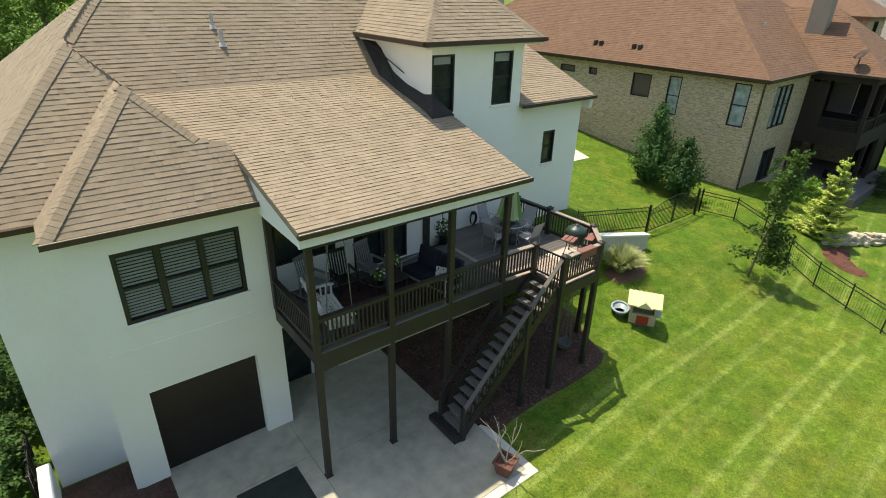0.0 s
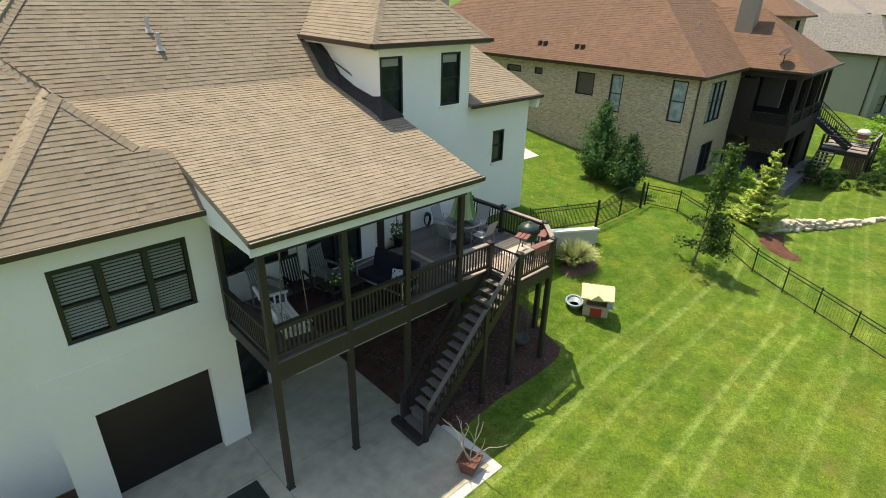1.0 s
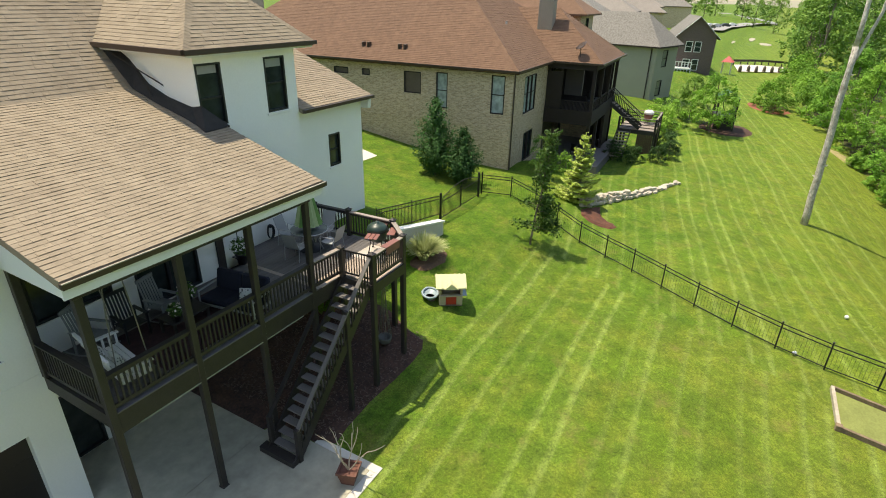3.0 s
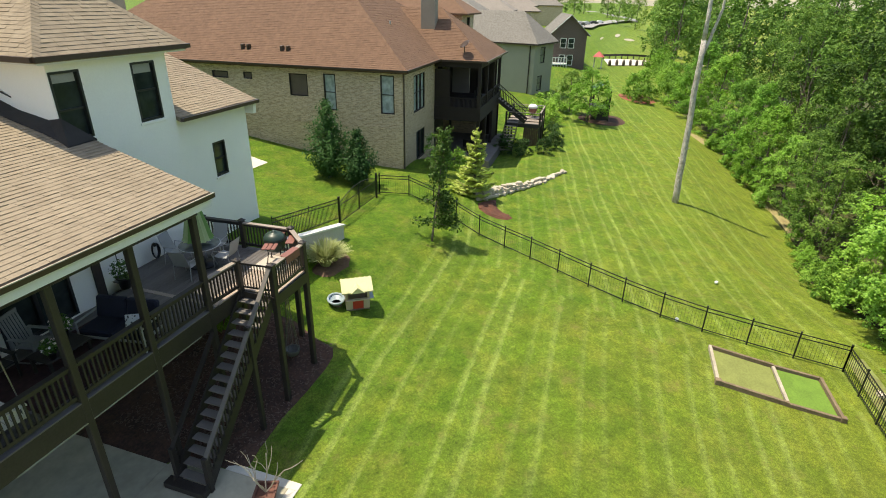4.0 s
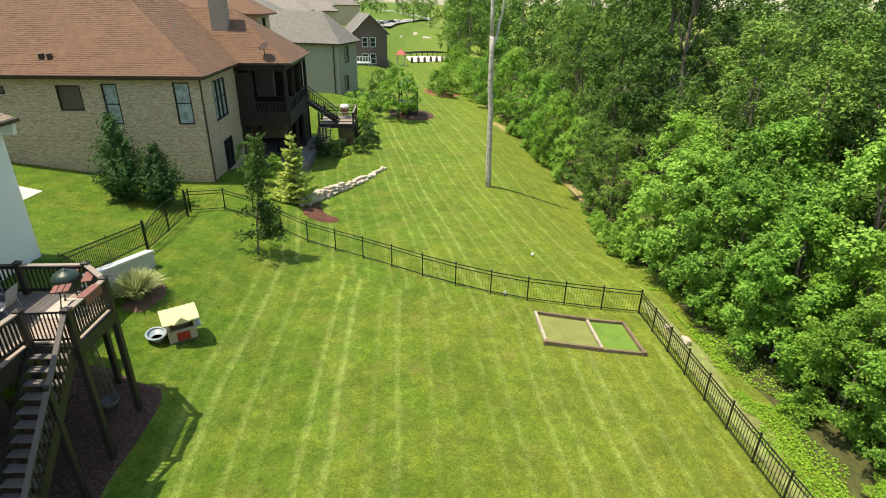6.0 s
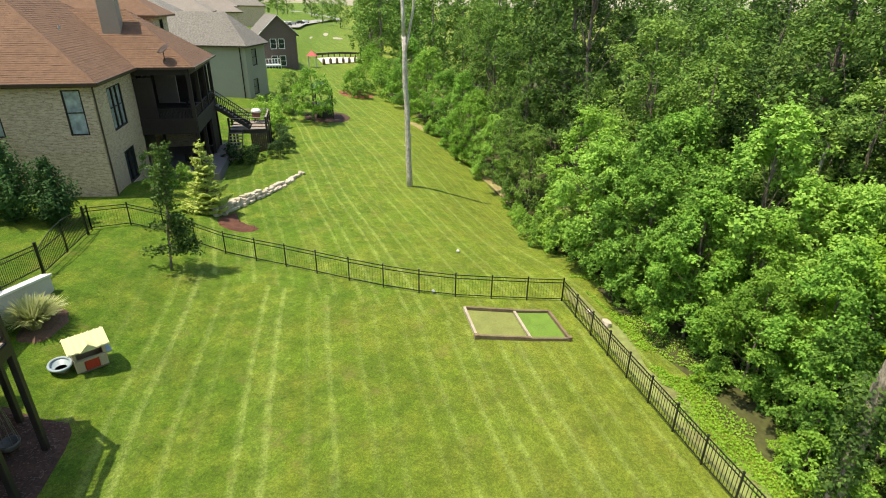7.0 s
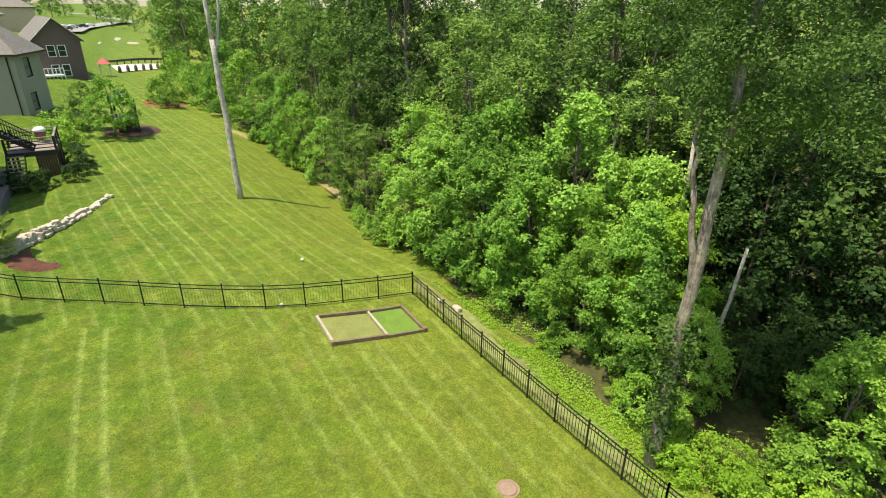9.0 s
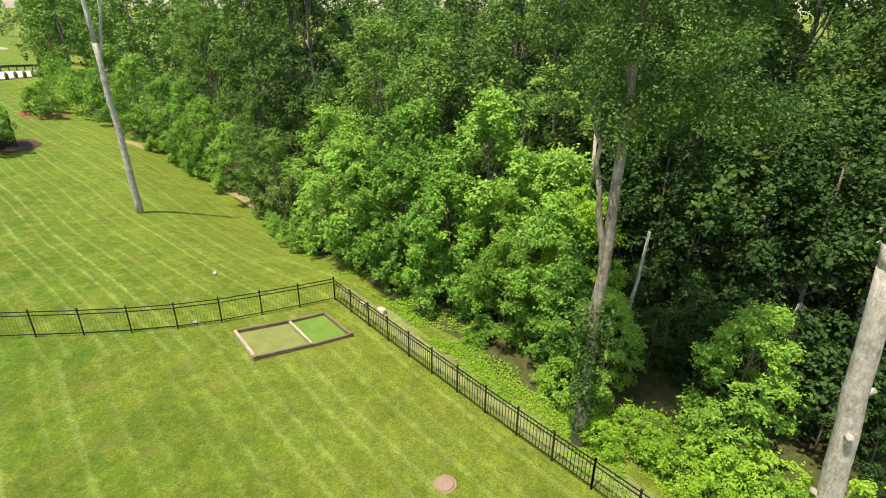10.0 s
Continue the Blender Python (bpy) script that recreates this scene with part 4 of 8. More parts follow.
for sx in (-0.73, 0.73):
    part("armrest", Build().beam((sx, -0.32, 0.27), (sx, 0.36, 0.27), 0.09, 0.03), WHITEWOOD, swing)
    for i in range(5):
        part("arm_slat", Build().box(sx - 0.015, -0.28 + i * 0.13, 0.01, sx + 0.015, -0.24 + i * 0.13, 0.26), WHITEWOOD, swing)
    for yy in (-0.26, 0.32):
        part("chain", Build().tube([(sx, yy, 0.27), (sx, yy * 0.75, 1.5), (sx, yy * 0.5, 2.3)], [0.011] * 3, 5), CHAIN, swing)
pillow = Build()
for i in range(7):
    for j in range(7):
        u, v = i / 6 - 0.5, j / 6 - 0.5
        bulge = 0.09 * (1 - (2 * u) ** 2) * (1 - (2 * v) ** 2)
        pillow.v.append((u * 0.42, -bulge, v * 0.42))
for i in range(7):
    for j in range(7):
        u, v = i / 6 - 0.5, j / 6 - 0.5
        pillow.v.append((u * 0.42, 0.005 + 0.09 * (1 - (2 * u) ** 2) * (1 - (2 * v) ** 2), v * 0.42))
for i in range(6):
    for j in range(6):
        a = i * 7 + j
        pillow.f += [(a, a + 7, a + 8, a + 1), (49 + a, 49 + a + 1, 49 + a + 8, 49 + a + 7)]
pil, pnt, pb = blank("patterned_pillow")
vor = pnt.nodes.new("ShaderNodeTexVoronoi")
vor.inputs["Scale"].default_value = 14
pnt.links.new(pnt.nodes.new("ShaderNodeTexCoord").outputs["Object"], vor.inputs["Vector"])
pnt.links.new(ramp(pnt, vor.outputs["Distance"], [(0.25, (0.015, 0.015, 0.02)), (0.35, (0.6, 0.6, 0.58))]), pb.inputs["Base Color"])
pme = pillow.mesh("throw_pillow", True)
for k, (px, py, rz) in enumerate(((4.78, 11.25, 82), (4.85, 10.7, 95))):
    po = part("throw_pillow", pme, pil)
    po.matrix_world = pose(px, py, DZ + 0.68, -18, 0, rz)
    tagged(po, "black and white patterned pillow on the swing", "pillow", "pillows on the porch")


def slat_chair(name, m, material, label, rockers):
    c = thing(name, label, "chair", m, "chairs on the porch")
    part("seat", Build().box(-0.27, -0.26, 0.4, 0.27, 0.25, 0.43, bev=0.01), material, c)
    for i in range(7):
        x = -0.24 + i * 0.08
        part("back_slat", Build().beam((x, 0.25, 0.43), (x, 0.42, 1.12), 0.05, 0.015, (0, 1, 0)), material, c)
    part("top_rail", Build().beam((-0.28, 0.425, 1.13), (0.28, 0.425, 1.13), 0.04, 0.09), material, c)
    for sx in (-0.29, 0.29):
        part("armrest", Build().beam((sx, -0.3, 0.64), (sx, 0.3, 0.66), 0.09, 0.025), material, c)
        for yy in (-0.25, 0.27):
            part("leg", Build().beam((sx, yy, 0.03), (sx, yy, 0.64), 0.045, 0.045), material, c)
        if rockers:
            part("rocker", Build().tube([(sx, -0.42, 0.07), (sx, -0.1, 0.02), (sx, 0.25, 0.02), (sx, 0.6, 0.1)], [0.022] * 4, 6), material, c)
    return c


slat_chair("rocking_chair", pose(7.0, 12.3, DZ, 0, 0, 15), GREYWOOD, "grey slatted rocking chair beside the porch door", True)
slat_chair("rocking_chair", pose(5.25, 12.45, DZ, 0, 0, 25), GREYWOOD, "grey slatted rocking chair by the porch window", True)
slat_chair("porch_chair", pose(6.05, 12.2, DZ, 0, 0, 0), BLACKP, "black porch chair between the rocking chairs", False)


def sofa(m):
    s = thing("outdoor_sofa", "navy cushioned sofa with pale metal frame", "sofa", m)
    for sx in (-0.8, 0.8):
        for yy in (-0.34, 0.34):
            part("leg", Build().tube([(sx, yy, 0), (sx, yy, 0.6)], [0.022, 0.022], 8), SLING, s)
        part("arm", Build().tube([(sx, -0.36, 0.6), (sx, 0.36, 0.6)], [0.025, 0.025], 8), SLING, s)
    part("frame", Build().box(-0.8, -0.36, 0.24, 0.8, 0.36, 0.29, bev=0.01), SLING, s)
    for sx in (-0.39, 0.39):
        part("seat_cushion", Build().box(sx - 0.38, -0.36, 0.29, sx + 0.38, 0.26, 0.45, bev=0.04), NAVY, s)
        part("back_cushion", Build().box(sx - 0.38, 0.0, 0.0, sx + 0.38, 0.16, 0.52, m=pose(0, 0.2, 0.44, -14), bev=0.04), NAVY, s)
    return s


sofa(pose(8.2, 10.95, DZ, 0, 0, -80) @ Matrix.Scale(1.08, 4))
po = part("throw_pillow", pme, SLING)
po.matrix_world = pose(8.2, 10.45, DZ + 0.64, -20, 0, -60)
tagged(po, "pale grey pillow leaning on the sofa", "pillow", "pillows on the porch")


def leafy(b_rng, centre, radius, count, size, flat=1.0, up=0.5):
    """Vertices and faces of many small folded leaves in a round clump."""
    g = np.random.RandomState(b_rng)
    d = g.normal(size=(count, 3))
    d /= np.linalg.norm(d, axis=1)[:, None]
    r = radius * g.uniform(0.35, 1.0, count) ** 0.6
    c = np.array(centre) + d * r[:, None] * np.array([1, 1, flat])
    return leaves_at(g, c, d, size, up)


def leaves_at(g, c, out, size, up=0.5, length=1.5):
    n = len(c)
    nrm = out * 0.55 + np.array([0, 0, up]) + g.normal(size=(n, 3)) * 0.45
    nrm /= np.linalg.norm(nrm, axis=1)[:, None]
    t = np.cross(nrm, g.normal(size=(n, 3)))
    t /= np.linalg.norm(t, axis=1)[:, None]
    s = np.cross(nrm, t)
    sz = (size * g.uniform(0.6, 1.35, n))[:, None]
    a, b_ = c - t * sz * length / 2, c + t * sz * length / 2
    l = c + s * sz * 0.5 - nrm * sz * 0.14 - t * sz * 0.1
    r = c - s * sz * 0.5 - nrm * sz * 0.14 - t * sz * 0.1
    v = np.stack([a, r, b_, l], 1).reshape(-1, 3)
    i = np.arange(n)[:, None] * 4
    f = np.concatenate([i + np.array([[0, 1, 2]]), i + np.array([[0, 2, 3]])], 1).reshape(-1, 3)
    return v, f


def leaf_mesh(name, pieces, material):
    vs, fs, n = [], [], 0
    for v, f in pieces:
        vs.append(v), fs.append(f + n)
        n += len(v)
    v, f = np.concatenate(vs), np.concatenate(fs)
    me = bpy.data.meshes.new(name)
    me.vertices.add(len(v))
    me.vertices.foreach_set("co", v.astype(np.float32).ravel())
    me.loops.add(f.size)
    me.loops.foreach_set("vertex_index", f.astype(np.int32).ravel())
    me.polygons.add(len(f))
    me.polygons.foreach_set("loop_start", np.arange(0, f.size, 3, dtype=np.int32))
    me.update(calc_edges=True)
    me.materials.append(material)
    return me


FLOWER = surface("pale_petal", (0.7, 0.62, 0.6), 0.15, 30, 3, 0.7, 0.1)


def potted(m, pot_r, pot_h, plant_r, label, seed, flowers=False, pot_mat=BLACKP):
    p = thing("potted_plant", label, "plant", m, "plants on the deck")
    part("pot", Build().lathe([(pot_r * 0.7, 0), (pot_r, pot_h * 0.9), (pot_r * 1.08, pot_h * 0.9), (pot_r * 1.08, pot_h), (pot_r * 0.9, pot_h), (pot_r * 0.88, pot_h - 0.04)], 14), pot_mat, p, smooth=True)
    part("foliage", leaf_mesh("foliage", [leafy(seed, (0, 0, pot_h + plant_r * 0.7), plant_r, 220, 0.06)], LEAFDARK), LEAFDARK, p)
    if flowers:
        part("blossoms", leaf_mesh("blossoms", [leafy(seed + 9, (0, 0, pot_h + plant_r * 0.8), plant_r * 1.05, 40, 0.05)], FLOWER), FLOWER, p)
    return p


potted(pose(10.3, 13.1, DZ), 0.19, 0.36, 0.34, "leafy plant in a black pot with pale liner", 31)
hook = thing("plant_hook", "black iron hook stand beside the plant", "plant stand", (10.35, 13.25, DZ))
part("stand", Build().tube([(0, 0, 0), (0, 0, 1.05), (0.1, 0, 1.18), (0.25, 0, 1.15), (0.3, 0, 1.02)], [0.012] * 5, 6), BLACKMETAL, hook)
potted(pose(7.35, 11.7, DZ + 0.48), 0.12, 0.2, 0.24, "white flowering plant on the porch table", 33, True)
potted(pose(6.65, 11.2, DZ + 0.48), 0.11, 0.18, 0.2, "pale flowering plant on the porch table", 35, True)
tb = thing("side_table", "dark wooden porch coffee table under the flowers", "table", (7.0, 11.45, DZ))
part("tabletop", Build().box(-0.55, -0.35, 0.44, 0.55, 0.35, 0.48, bev=0.01), DARK, tb)
for sx in (-0.48, 0.48):
    for sy in (-0.28, 0.28):
        part("leg", Build().box(sx - 0.03, sy - 0.03, 0, sx + 0.03, sy + 0.03, 0.44), DARK, tb)
rug = single("outdoor_rug", Build().box(5.6, 10.3, DZ + 0.004, 8.7, 12.5, DZ + 0.016), surface("maroon_rug", (0.05, 0.02, 0.02), 0.5, 8, 2.5, 0.95, 0.3), "dark maroon patterned rug on the porch floor", "rug")
hose = thing("hose_reel", "black garden hose coiled on the wall", "hose", pose(11.45 * BACK, 13.75, DZ + 0.3, 90) @ Matrix.Scale(0.72, 4))
for i in range(4):
    ring = [(0.2 * math.cos(a) * (0.85 + 0.06 * i), 0.36 * math.sin(a), 0.03 * i) for a in np.linspace(0, 2 * math.pi, 17)]
    part("coil", Build().tube(ring, [0.022] * 17, 6), BLACKP, hose)
part("hanger", Build().box(-0.06, 0.2, -0.06, 0.06, 0.34, 0.1, bev=0.01), BLACKP, hose)
part("awning_box", Build().beam((8.25, 10.35, 6.82), (10.1, 10.35, 6.82), 0.14, 0.16), DARK, house)

# patio table, closed umbrella and sling chairs
tab = thing("patio_table", "round glass patio table with pale frame", "table", (12.3, 12.05, DZ), "patio set")
part("tabletop", Build().lathe([(0.6, 0.70), (0.62, 0.71), (0.62, 0.725), (0.6, 0.735)], 28), TABLEGLASS, tab)
part("rim", Build().tube([(0.62 * math.cos(a), 0.62 * math.sin(a), 0.715) for a in np.linspace(0, 2 * math.pi, 25)], [0.018] * 25, 6, False), SLING, tab)
for k in range(4):
    a = k * math.pi / 2 + 0.4
    part("leg", Build().tube([(0.5 * math.cos(a), 0.5 * math.sin(a), 0.7), (0.3 * math.cos(a), 0.3 * math.sin(a), 0.35), (0.46 * math.cos(a), 0.46 * math.sin(a), 0.0)], [0.018] * 3, 7), SLING, tab)
umb = thing("patio_umbrella", "closed lime green and cream patio umbrella", "umbrella", Matrix.Translation((12.3, 12.05, DZ)) @ Matrix.Diagonal((1.6, 1.6, 1, 1)), "patio set")
part("pole", Build().tube([(0, 0, 0), (0, 0, 2.5)], [0.024, 0.02], 10), SLING, umb)
part("base", Build().lathe([(0.26, 0.0), (0.26, 0.05), (0.08, 0.1), (0.05, 0.3)], 18), BLACKP, umb, smooth=True)
for k in range(16):
    a0, a1 = k * math.pi / 8, (k + 1) * math.pi / 8
    am = (a0 + a1) / 2
    prof = ((0.03, 2.46), (0.11, 2.1), (0.19, 1.55), (0.27, 1.0), (0.30, 0.92))
    b = Build()
    for r, z in prof:
        b.v += [(r * math.cos(a0), r * math.sin(a0), z), (r * 0.82 * math.cos(am), r * 0.82 * math.sin(am), z), (r * math.cos(a1), r * math.sin(a1), z)]
    for i in range(len(prof) - 1):
        b.f += [(i * 3, i * 3 + 1, i * 3 + 4, i * 3 + 3), (i * 3 + 1, i * 3 + 2, i * 3 + 5, i * 3 + 4)]
    part("canopy_fold", b, LIME if k % 4 < 2 else CREAM, umb)


def sling_chair(m):
    c = thing("sling_chair", "white sling patio chair with metal frame", "chair", m, "patio set")
    for sx in (-0.27, 0.27):
        part("side_frame", Build().tube([(sx, -0.3, 0.01), (sx, -0.27, 0.6), (sx, 0.22, 0.62), (sx, 0.3, 0.01)], [0.014] * 4, 6), SLING, c)
    b = Build()
    prof = ((-0.27, 0.43), (-0.1, 0.39), (0.15, 0.40), (0.24, 0.5), (0.34, 0.78), (0.4, 0.98))
    for yy, z in prof:
        b.v += [(-0.25, yy, z), (0.25, yy, z), (0.25, yy + 0.005, z - 0.012), (-0.25, yy + 0.005, z - 0.012)]
    for i in range(len(prof) - 1):
        for k in range(4):
            b.f.append((i * 4 + k, i * 4 + (k + 1) % 4, i * 4 + 4 + (k + 1) % 4, i * 4 + 4 + k))
    part("sling", b, SLING, c)
    return c


ch = sling_chair(pose(12.5, 11.25, DZ, 0, 0, 185))
for x, y, r in ((11.5, 11.9, 100), (12.2, 12.9, 10), (13.1, 12.1, -80)):
    copy_thing(ch, pose(x, y, DZ, 0, 0, r))

grill = thing("kamado_grill", "green ceramic egg grill with red side shelves", "grill", pose(13.35, 10.0, DZ, 0, 0, 20) @ Matrix.Scale(1.05, 4))
part("body", Build().lathe([(0.12, 0.34), (0.25, 0.42), (0.31, 0.56), (0.33, 0.72), (0.33, 0.74)], 22), EGG, grill, smooth=True)
part("lid", Build().lathe([(0.335, 0.75), (0.33, 0.81), (0.28, 0.9), (0.17, 0.965), (0.07, 0.985), (0.06, 1.03), (0.02, 1.04)], 22), EGG, grill, smooth=True)
part("band", Build().lathe([(0.338, 0.72), (0.345, 0.73), (0.345, 0.765), (0.338, 0.775)], 22), BLACKMETAL, grill)
for sx in (-1, 1):
    for i in range(3):
        part("side_shelf_slat", Build().box(sx * 0.36 if sx > 0 else -0.78, -0.2 + i * 0.14, 0.74, 0.78 if sx > 0 else -0.36, -0.08 + i * 0.14, 0.765, bev=0.005), REDWOOD, grill)
part("front_shelf", Build().box(-0.3, -0.62, 0.72, 0.3, -0.38, 0.745, bev=0.006), REDWOOD, grill)
for k in range(4):
    a = k * math.pi / 2 + math.pi / 4
    part("stand_leg", Build().tube([(0.3 * math.cos(a), 0.3 * math.sin(a), 0.7), (0.26 * math.cos(a), 0.26 * math.sin(a), 0.35), (0.33 * math.cos(a), 0.33 * math.sin(a), 0.04)], [0.016] * 3, 6), BLACKMETAL, grill)
    part("caster", Build().lathe([(0.02, 0), (0.035, 0.01), (0.035, 0.045), (0.02, 0.06)], 8, (0.33 * math.cos(a), 0.33 * math.sin(a), 0)), BLACKP, grill)
single("grill_mat", Build().box(12.55, 9.4, DZ + 0.003, 13.65, 10.5, DZ + 0.012, bev=0.003), surface("pale_mat", (0.5, 0.44, 0.38), 0.12, 20, 2, 0.9, 0.2), "pale square mat beneath the egg grill", "mat")
single("drying_mat", Build().box(12.05, 8.72, DZ + 0.935, 12.75, 8.93, DZ + 0.95, bev=0.004).box(12.05, 8.70, DZ + 0.7, 12.75, 8.715, DZ + 0.95), REDWOOD, "red woven mat hung over the deck rail", "mat")

# hanging net swing under the deck
net = thing("hanging_swing", "grey rope net swing hung under the deck", "swing", (13.05, 9.6, 0.95))
for k in range(8):
    a = k * math.pi / 4
    part("rope", Build().tube([(0.24 * math.cos(a), 0.24 * math.sin(a), 0), (0.1 * math.cos(a), 0.1 * math.sin(a), 1.2), (0, 0, 2.75)], [0.009] * 3, 5), CHAIN, net)
part("basket", Build().lathe([(0.05, -0.3), (0.2, -0.22), (0.26, -0.05), (0.25, 0.0), (0.22, -0.02), (0.1, -0.2)], 14), surface("grey_net", (0.12, 0.12, 0.11), 0.3, 40, 4, 0.9, 0.4), net, smooth=True)

# patio things
single("door_mat", Build().box(1.9, 9.35, 0.04, 3.55, 10.8, 0.052, bev=0.004), RUG, "dark green outdoor rug on the patio", "rug")
planter = thing("planter", "square brown planter with a bare branching shrub", "planter", pose(8.05, 7.25, 0.035, 0, 0, 20))
pot = Build()
for k, (w, z) in enumerate(((0.17, 0), (0.25, 0.4), (0.28, 0.4), (0.28, 0.46), (0.22, 0.46), (0.21, 0.38))):
    pot.v += [(-w, -w, z), (w, -w, z), (w, w, z), (-w, w, z)]
    if k:
        for i in range(4):
            pot.f.append((k * 4 - 4 + i, k * 4 - 4 + (i + 1) % 4, k * 4 + (i + 1) % 4, k * 4 + i))
pot.f += [(3, 2, 1, 0), (20, 21, 22, 23)]
part("pot", pot, TERRA, planter)
g = random.Random(12)


def twig(b, p, d, length, r, depth):
    pts, rad = [p], [r]
    for i in range(4):
        d = (d + Vector((g.uniform(-1, 1), g.uniform(-1, 1), g.uniform(-0.3, 0.6))) * 0.28).normalized()
        p = p + d * (length / 4)
        pts.append(p), rad.append(r * (1 - 0.12 * (i + 1)))
    b.tube(pts, rad, 6)
    if depth:
        for k in range(3):
            i = g.randint(2, 4)
            twig(b, pts[i], (d + Vector((g.uniform(-1, 1), g.uniform(-1, 1), 0.3)) * 0.8).normalized(), length * 0.6, r * 0.6, depth - 1)


tw_b = Build()
for k in range(4):
    a = k * 1.7
    twig(tw_b, Vector((0, 0, 0.36)), Vector((math.cos(a) * 0.6, math.sin(a) * 0.6, 1.0)).normalized(), 1.1, 0.021, 1)
each_part("branch", tw_b, surface("pale_branch", (0.42, 0.36, 0.27), 0.2, 30, 4, 0.9, 0.3), planter, "pale bare twisted branches")


# ---- yard fence ----
def fence_run(f, pts, spacing, height, each_picket, gap=0.125, post_w=0.055, zf=None):
    """Metal picket fence along a line of (x, y): posts, three rails a panel, pickets."""
    pts = [Vector(p) for p in pts]
    lens = [(b - a).length for a, b in zip(pts[:-1], pts[1:])]
    total = sum(lens)
    n = max(1, round(total / spacing))

    def at_len(s):
        for a, b, l in zip(pts[:-1], pts[1:], lens):
            if s <= l + 1e-6:
                return a + (b - a) * (s / l)
            s -= l
        return pts[-1]

    stops = [at_len(total * i / n) for i in range(n + 1)]
    tops = []
    for p in stops:
        z = (zf or ground_z)(p.x, p.y)
        o = part("fence_post", Build().box(-post_w / 2, -post_w / 2, -0.1, post_w / 2, post_w / 2, height + 0.05, bev=0.006).box(-post_w / 2 - 0.008, -post_w / 2 - 0.008, height + 0.05, post_w / 2 + 0.008, post_w / 2 + 0.008, height + 0.075), BLACKMETAL, f)
        o.location = (p.x, p.y, z)
        tops.append(Vector((p.x, p.y, z)))
    joined = Build()
    me = Build().box(-0.0075, -0.0075, 0.06, 0.0075, 0.0075, height).mesh("picket")
    for a, b in zip(tops[:-1], tops[1:]):
        for h in (height - 0.03, height - 0.2, 0.13):
            part("fence_rail", Build().beam(a + Vector((0, 0, h)), b + Vector((0, 0, h)), 0.028, 0.035), BLACKMETAL, f)
        k = int((b - a).length / gap)
        for i in range(1, k):
            c = a + (b - a) * (i / k)
            if each_picket:
                part("picket", me, BLACKMETAL, f).location = c
            else:
                joined.box(c.x - 0.0035, c.y - 0.0035, c.z + 0.06, c.x + 0.0035, c.y + 0.0035, c.z + height)
    if not each_picket:
        part("picket_infill", joined, BLACKMETAL, f, kind="stuff")


side = thing("fence", "black metal picket fence along the woods", "fence")
fence_run(side, [(21.5, -9.8), (15.4, -10.18), (10.8, -10.47), (6.7, -10.82)], 1.55, 1.15, True, 0.125)
more = thing("fence", "black metal picket fence along the woods", "fence")
fence_run(more, [(6.7, -10.82), (-8.0, -11.9)], 1.55, 1.15, False)
back = thing("fence", "black metal picket fence across the open lawn", "fence")
fence_run(back, [(21.5, -9.8), (21.74, -7.59), (22.03, -4.59), (22.5, -2.3), (23.41, -0.03), (24.2, 1.55), (25.14, 3.32), (26.15, 5.22), (27.0, 7.22), (28.0, 9.2), (28.5, 11.35), (27.8, 13.0)], 1.7, 1.2, False)
gate_run = thing("fence", "black metal picket fence beside the gate", "fence")
fence_run(gate_run, [(27.8, 13.0), (27.25, 12.97)], 0.6, 1.25, False)
short = thing("fence", "black metal picket fence between house and gate", "fence")
fence_run(short, [(17.0, 12.75), (22.7, 12.95)], 2.8, 1.15, True, 0.125, 0.03, zf=lambda x, y: 2.7 - 1.1 * (x - 17.0) / 5.7)
gate = thing("garden_gate", "black metal arched double garden gate", "gate")
for x in (22.75, 27.2):
    part("gate_post", Build().box(x - 0.05, 12.88, ground_z(x, 12.93) - 0.1, x + 0.05, 12.98, ground_z(x, 12.93) + 1.5, bev=0.008), BLACKMETAL, gate)
gz = 1.42
for x0, x1, hinge in ((22.82, 24.95, 1), (25.0, 27.13, -1)):
    gz = ground_z((x0 + x1) / 2, 12.93) + 0.08
    leaf = part("gate_leaf", Build().box(x0, 12.915, gz, x0 + 0.04, 12.945, gz + 1.25).box(x1 - 0.04, 12.915, gz, x1, 12.945, gz + 1.25).box(x0, 12.915, gz + 0.06, x1, 12.945, gz + 0.1).box(x0, 12.915, gz + 0.95, x1, 12.945, gz + 0.99), BLACKMETAL, gate)
    arch = [(x0 + (x1 - x0) * i / 8, 12.93, gz + 1.12 + 0.38 * math.sin(math.pi / 2 * (i / 8 if hinge > 0 else 1 - i / 8))) for i in range(9)]
    part("arch_rail", Build().tube(arch, [0.02] * 9, 6), BLACKMETAL, leaf)
    for i in range(1, 17):
        x = x0 + (x1 - x0) * i / 17
        top = arch[i // 2][2] if i % 2 == 0 else (arch[i // 2][2] + arch[min(8, i // 2 + 1)][2]) / 2
        part("picket", Build().box(x - 0.009, 12.921, gz + 0.08, x + 0.009, 12.939, top), BLACKMETAL, leaf)

# ---- retaining wall, planting ring ----
rw = thing("retaining_wall", "pale concrete garden retaining wall with cap", "retaining wall", kind="structure")
part("wall_body", Build().slab([(14.2, 12.25, 2.95), (17.5, 12.35, 2.72), (21.4, 11.98, 1.93), (21.4, 12.24, 1.93), (17.5, 12.62, 2.72), (14.2, 12.55, 2.95)], 2.3), CURB, rw)
part("wall_cap", Build().slab([(14.1, 12.19, 3.03), (17.5, 12.29, 2.80), (21.46, 11.92, 2.0), (21.46, 12.3, 2.0), (17.5, 12.68, 2.80), (14.1, 12.61, 3.03)], 0.08), TRIMWHITE, rw, "white painted wall cap")


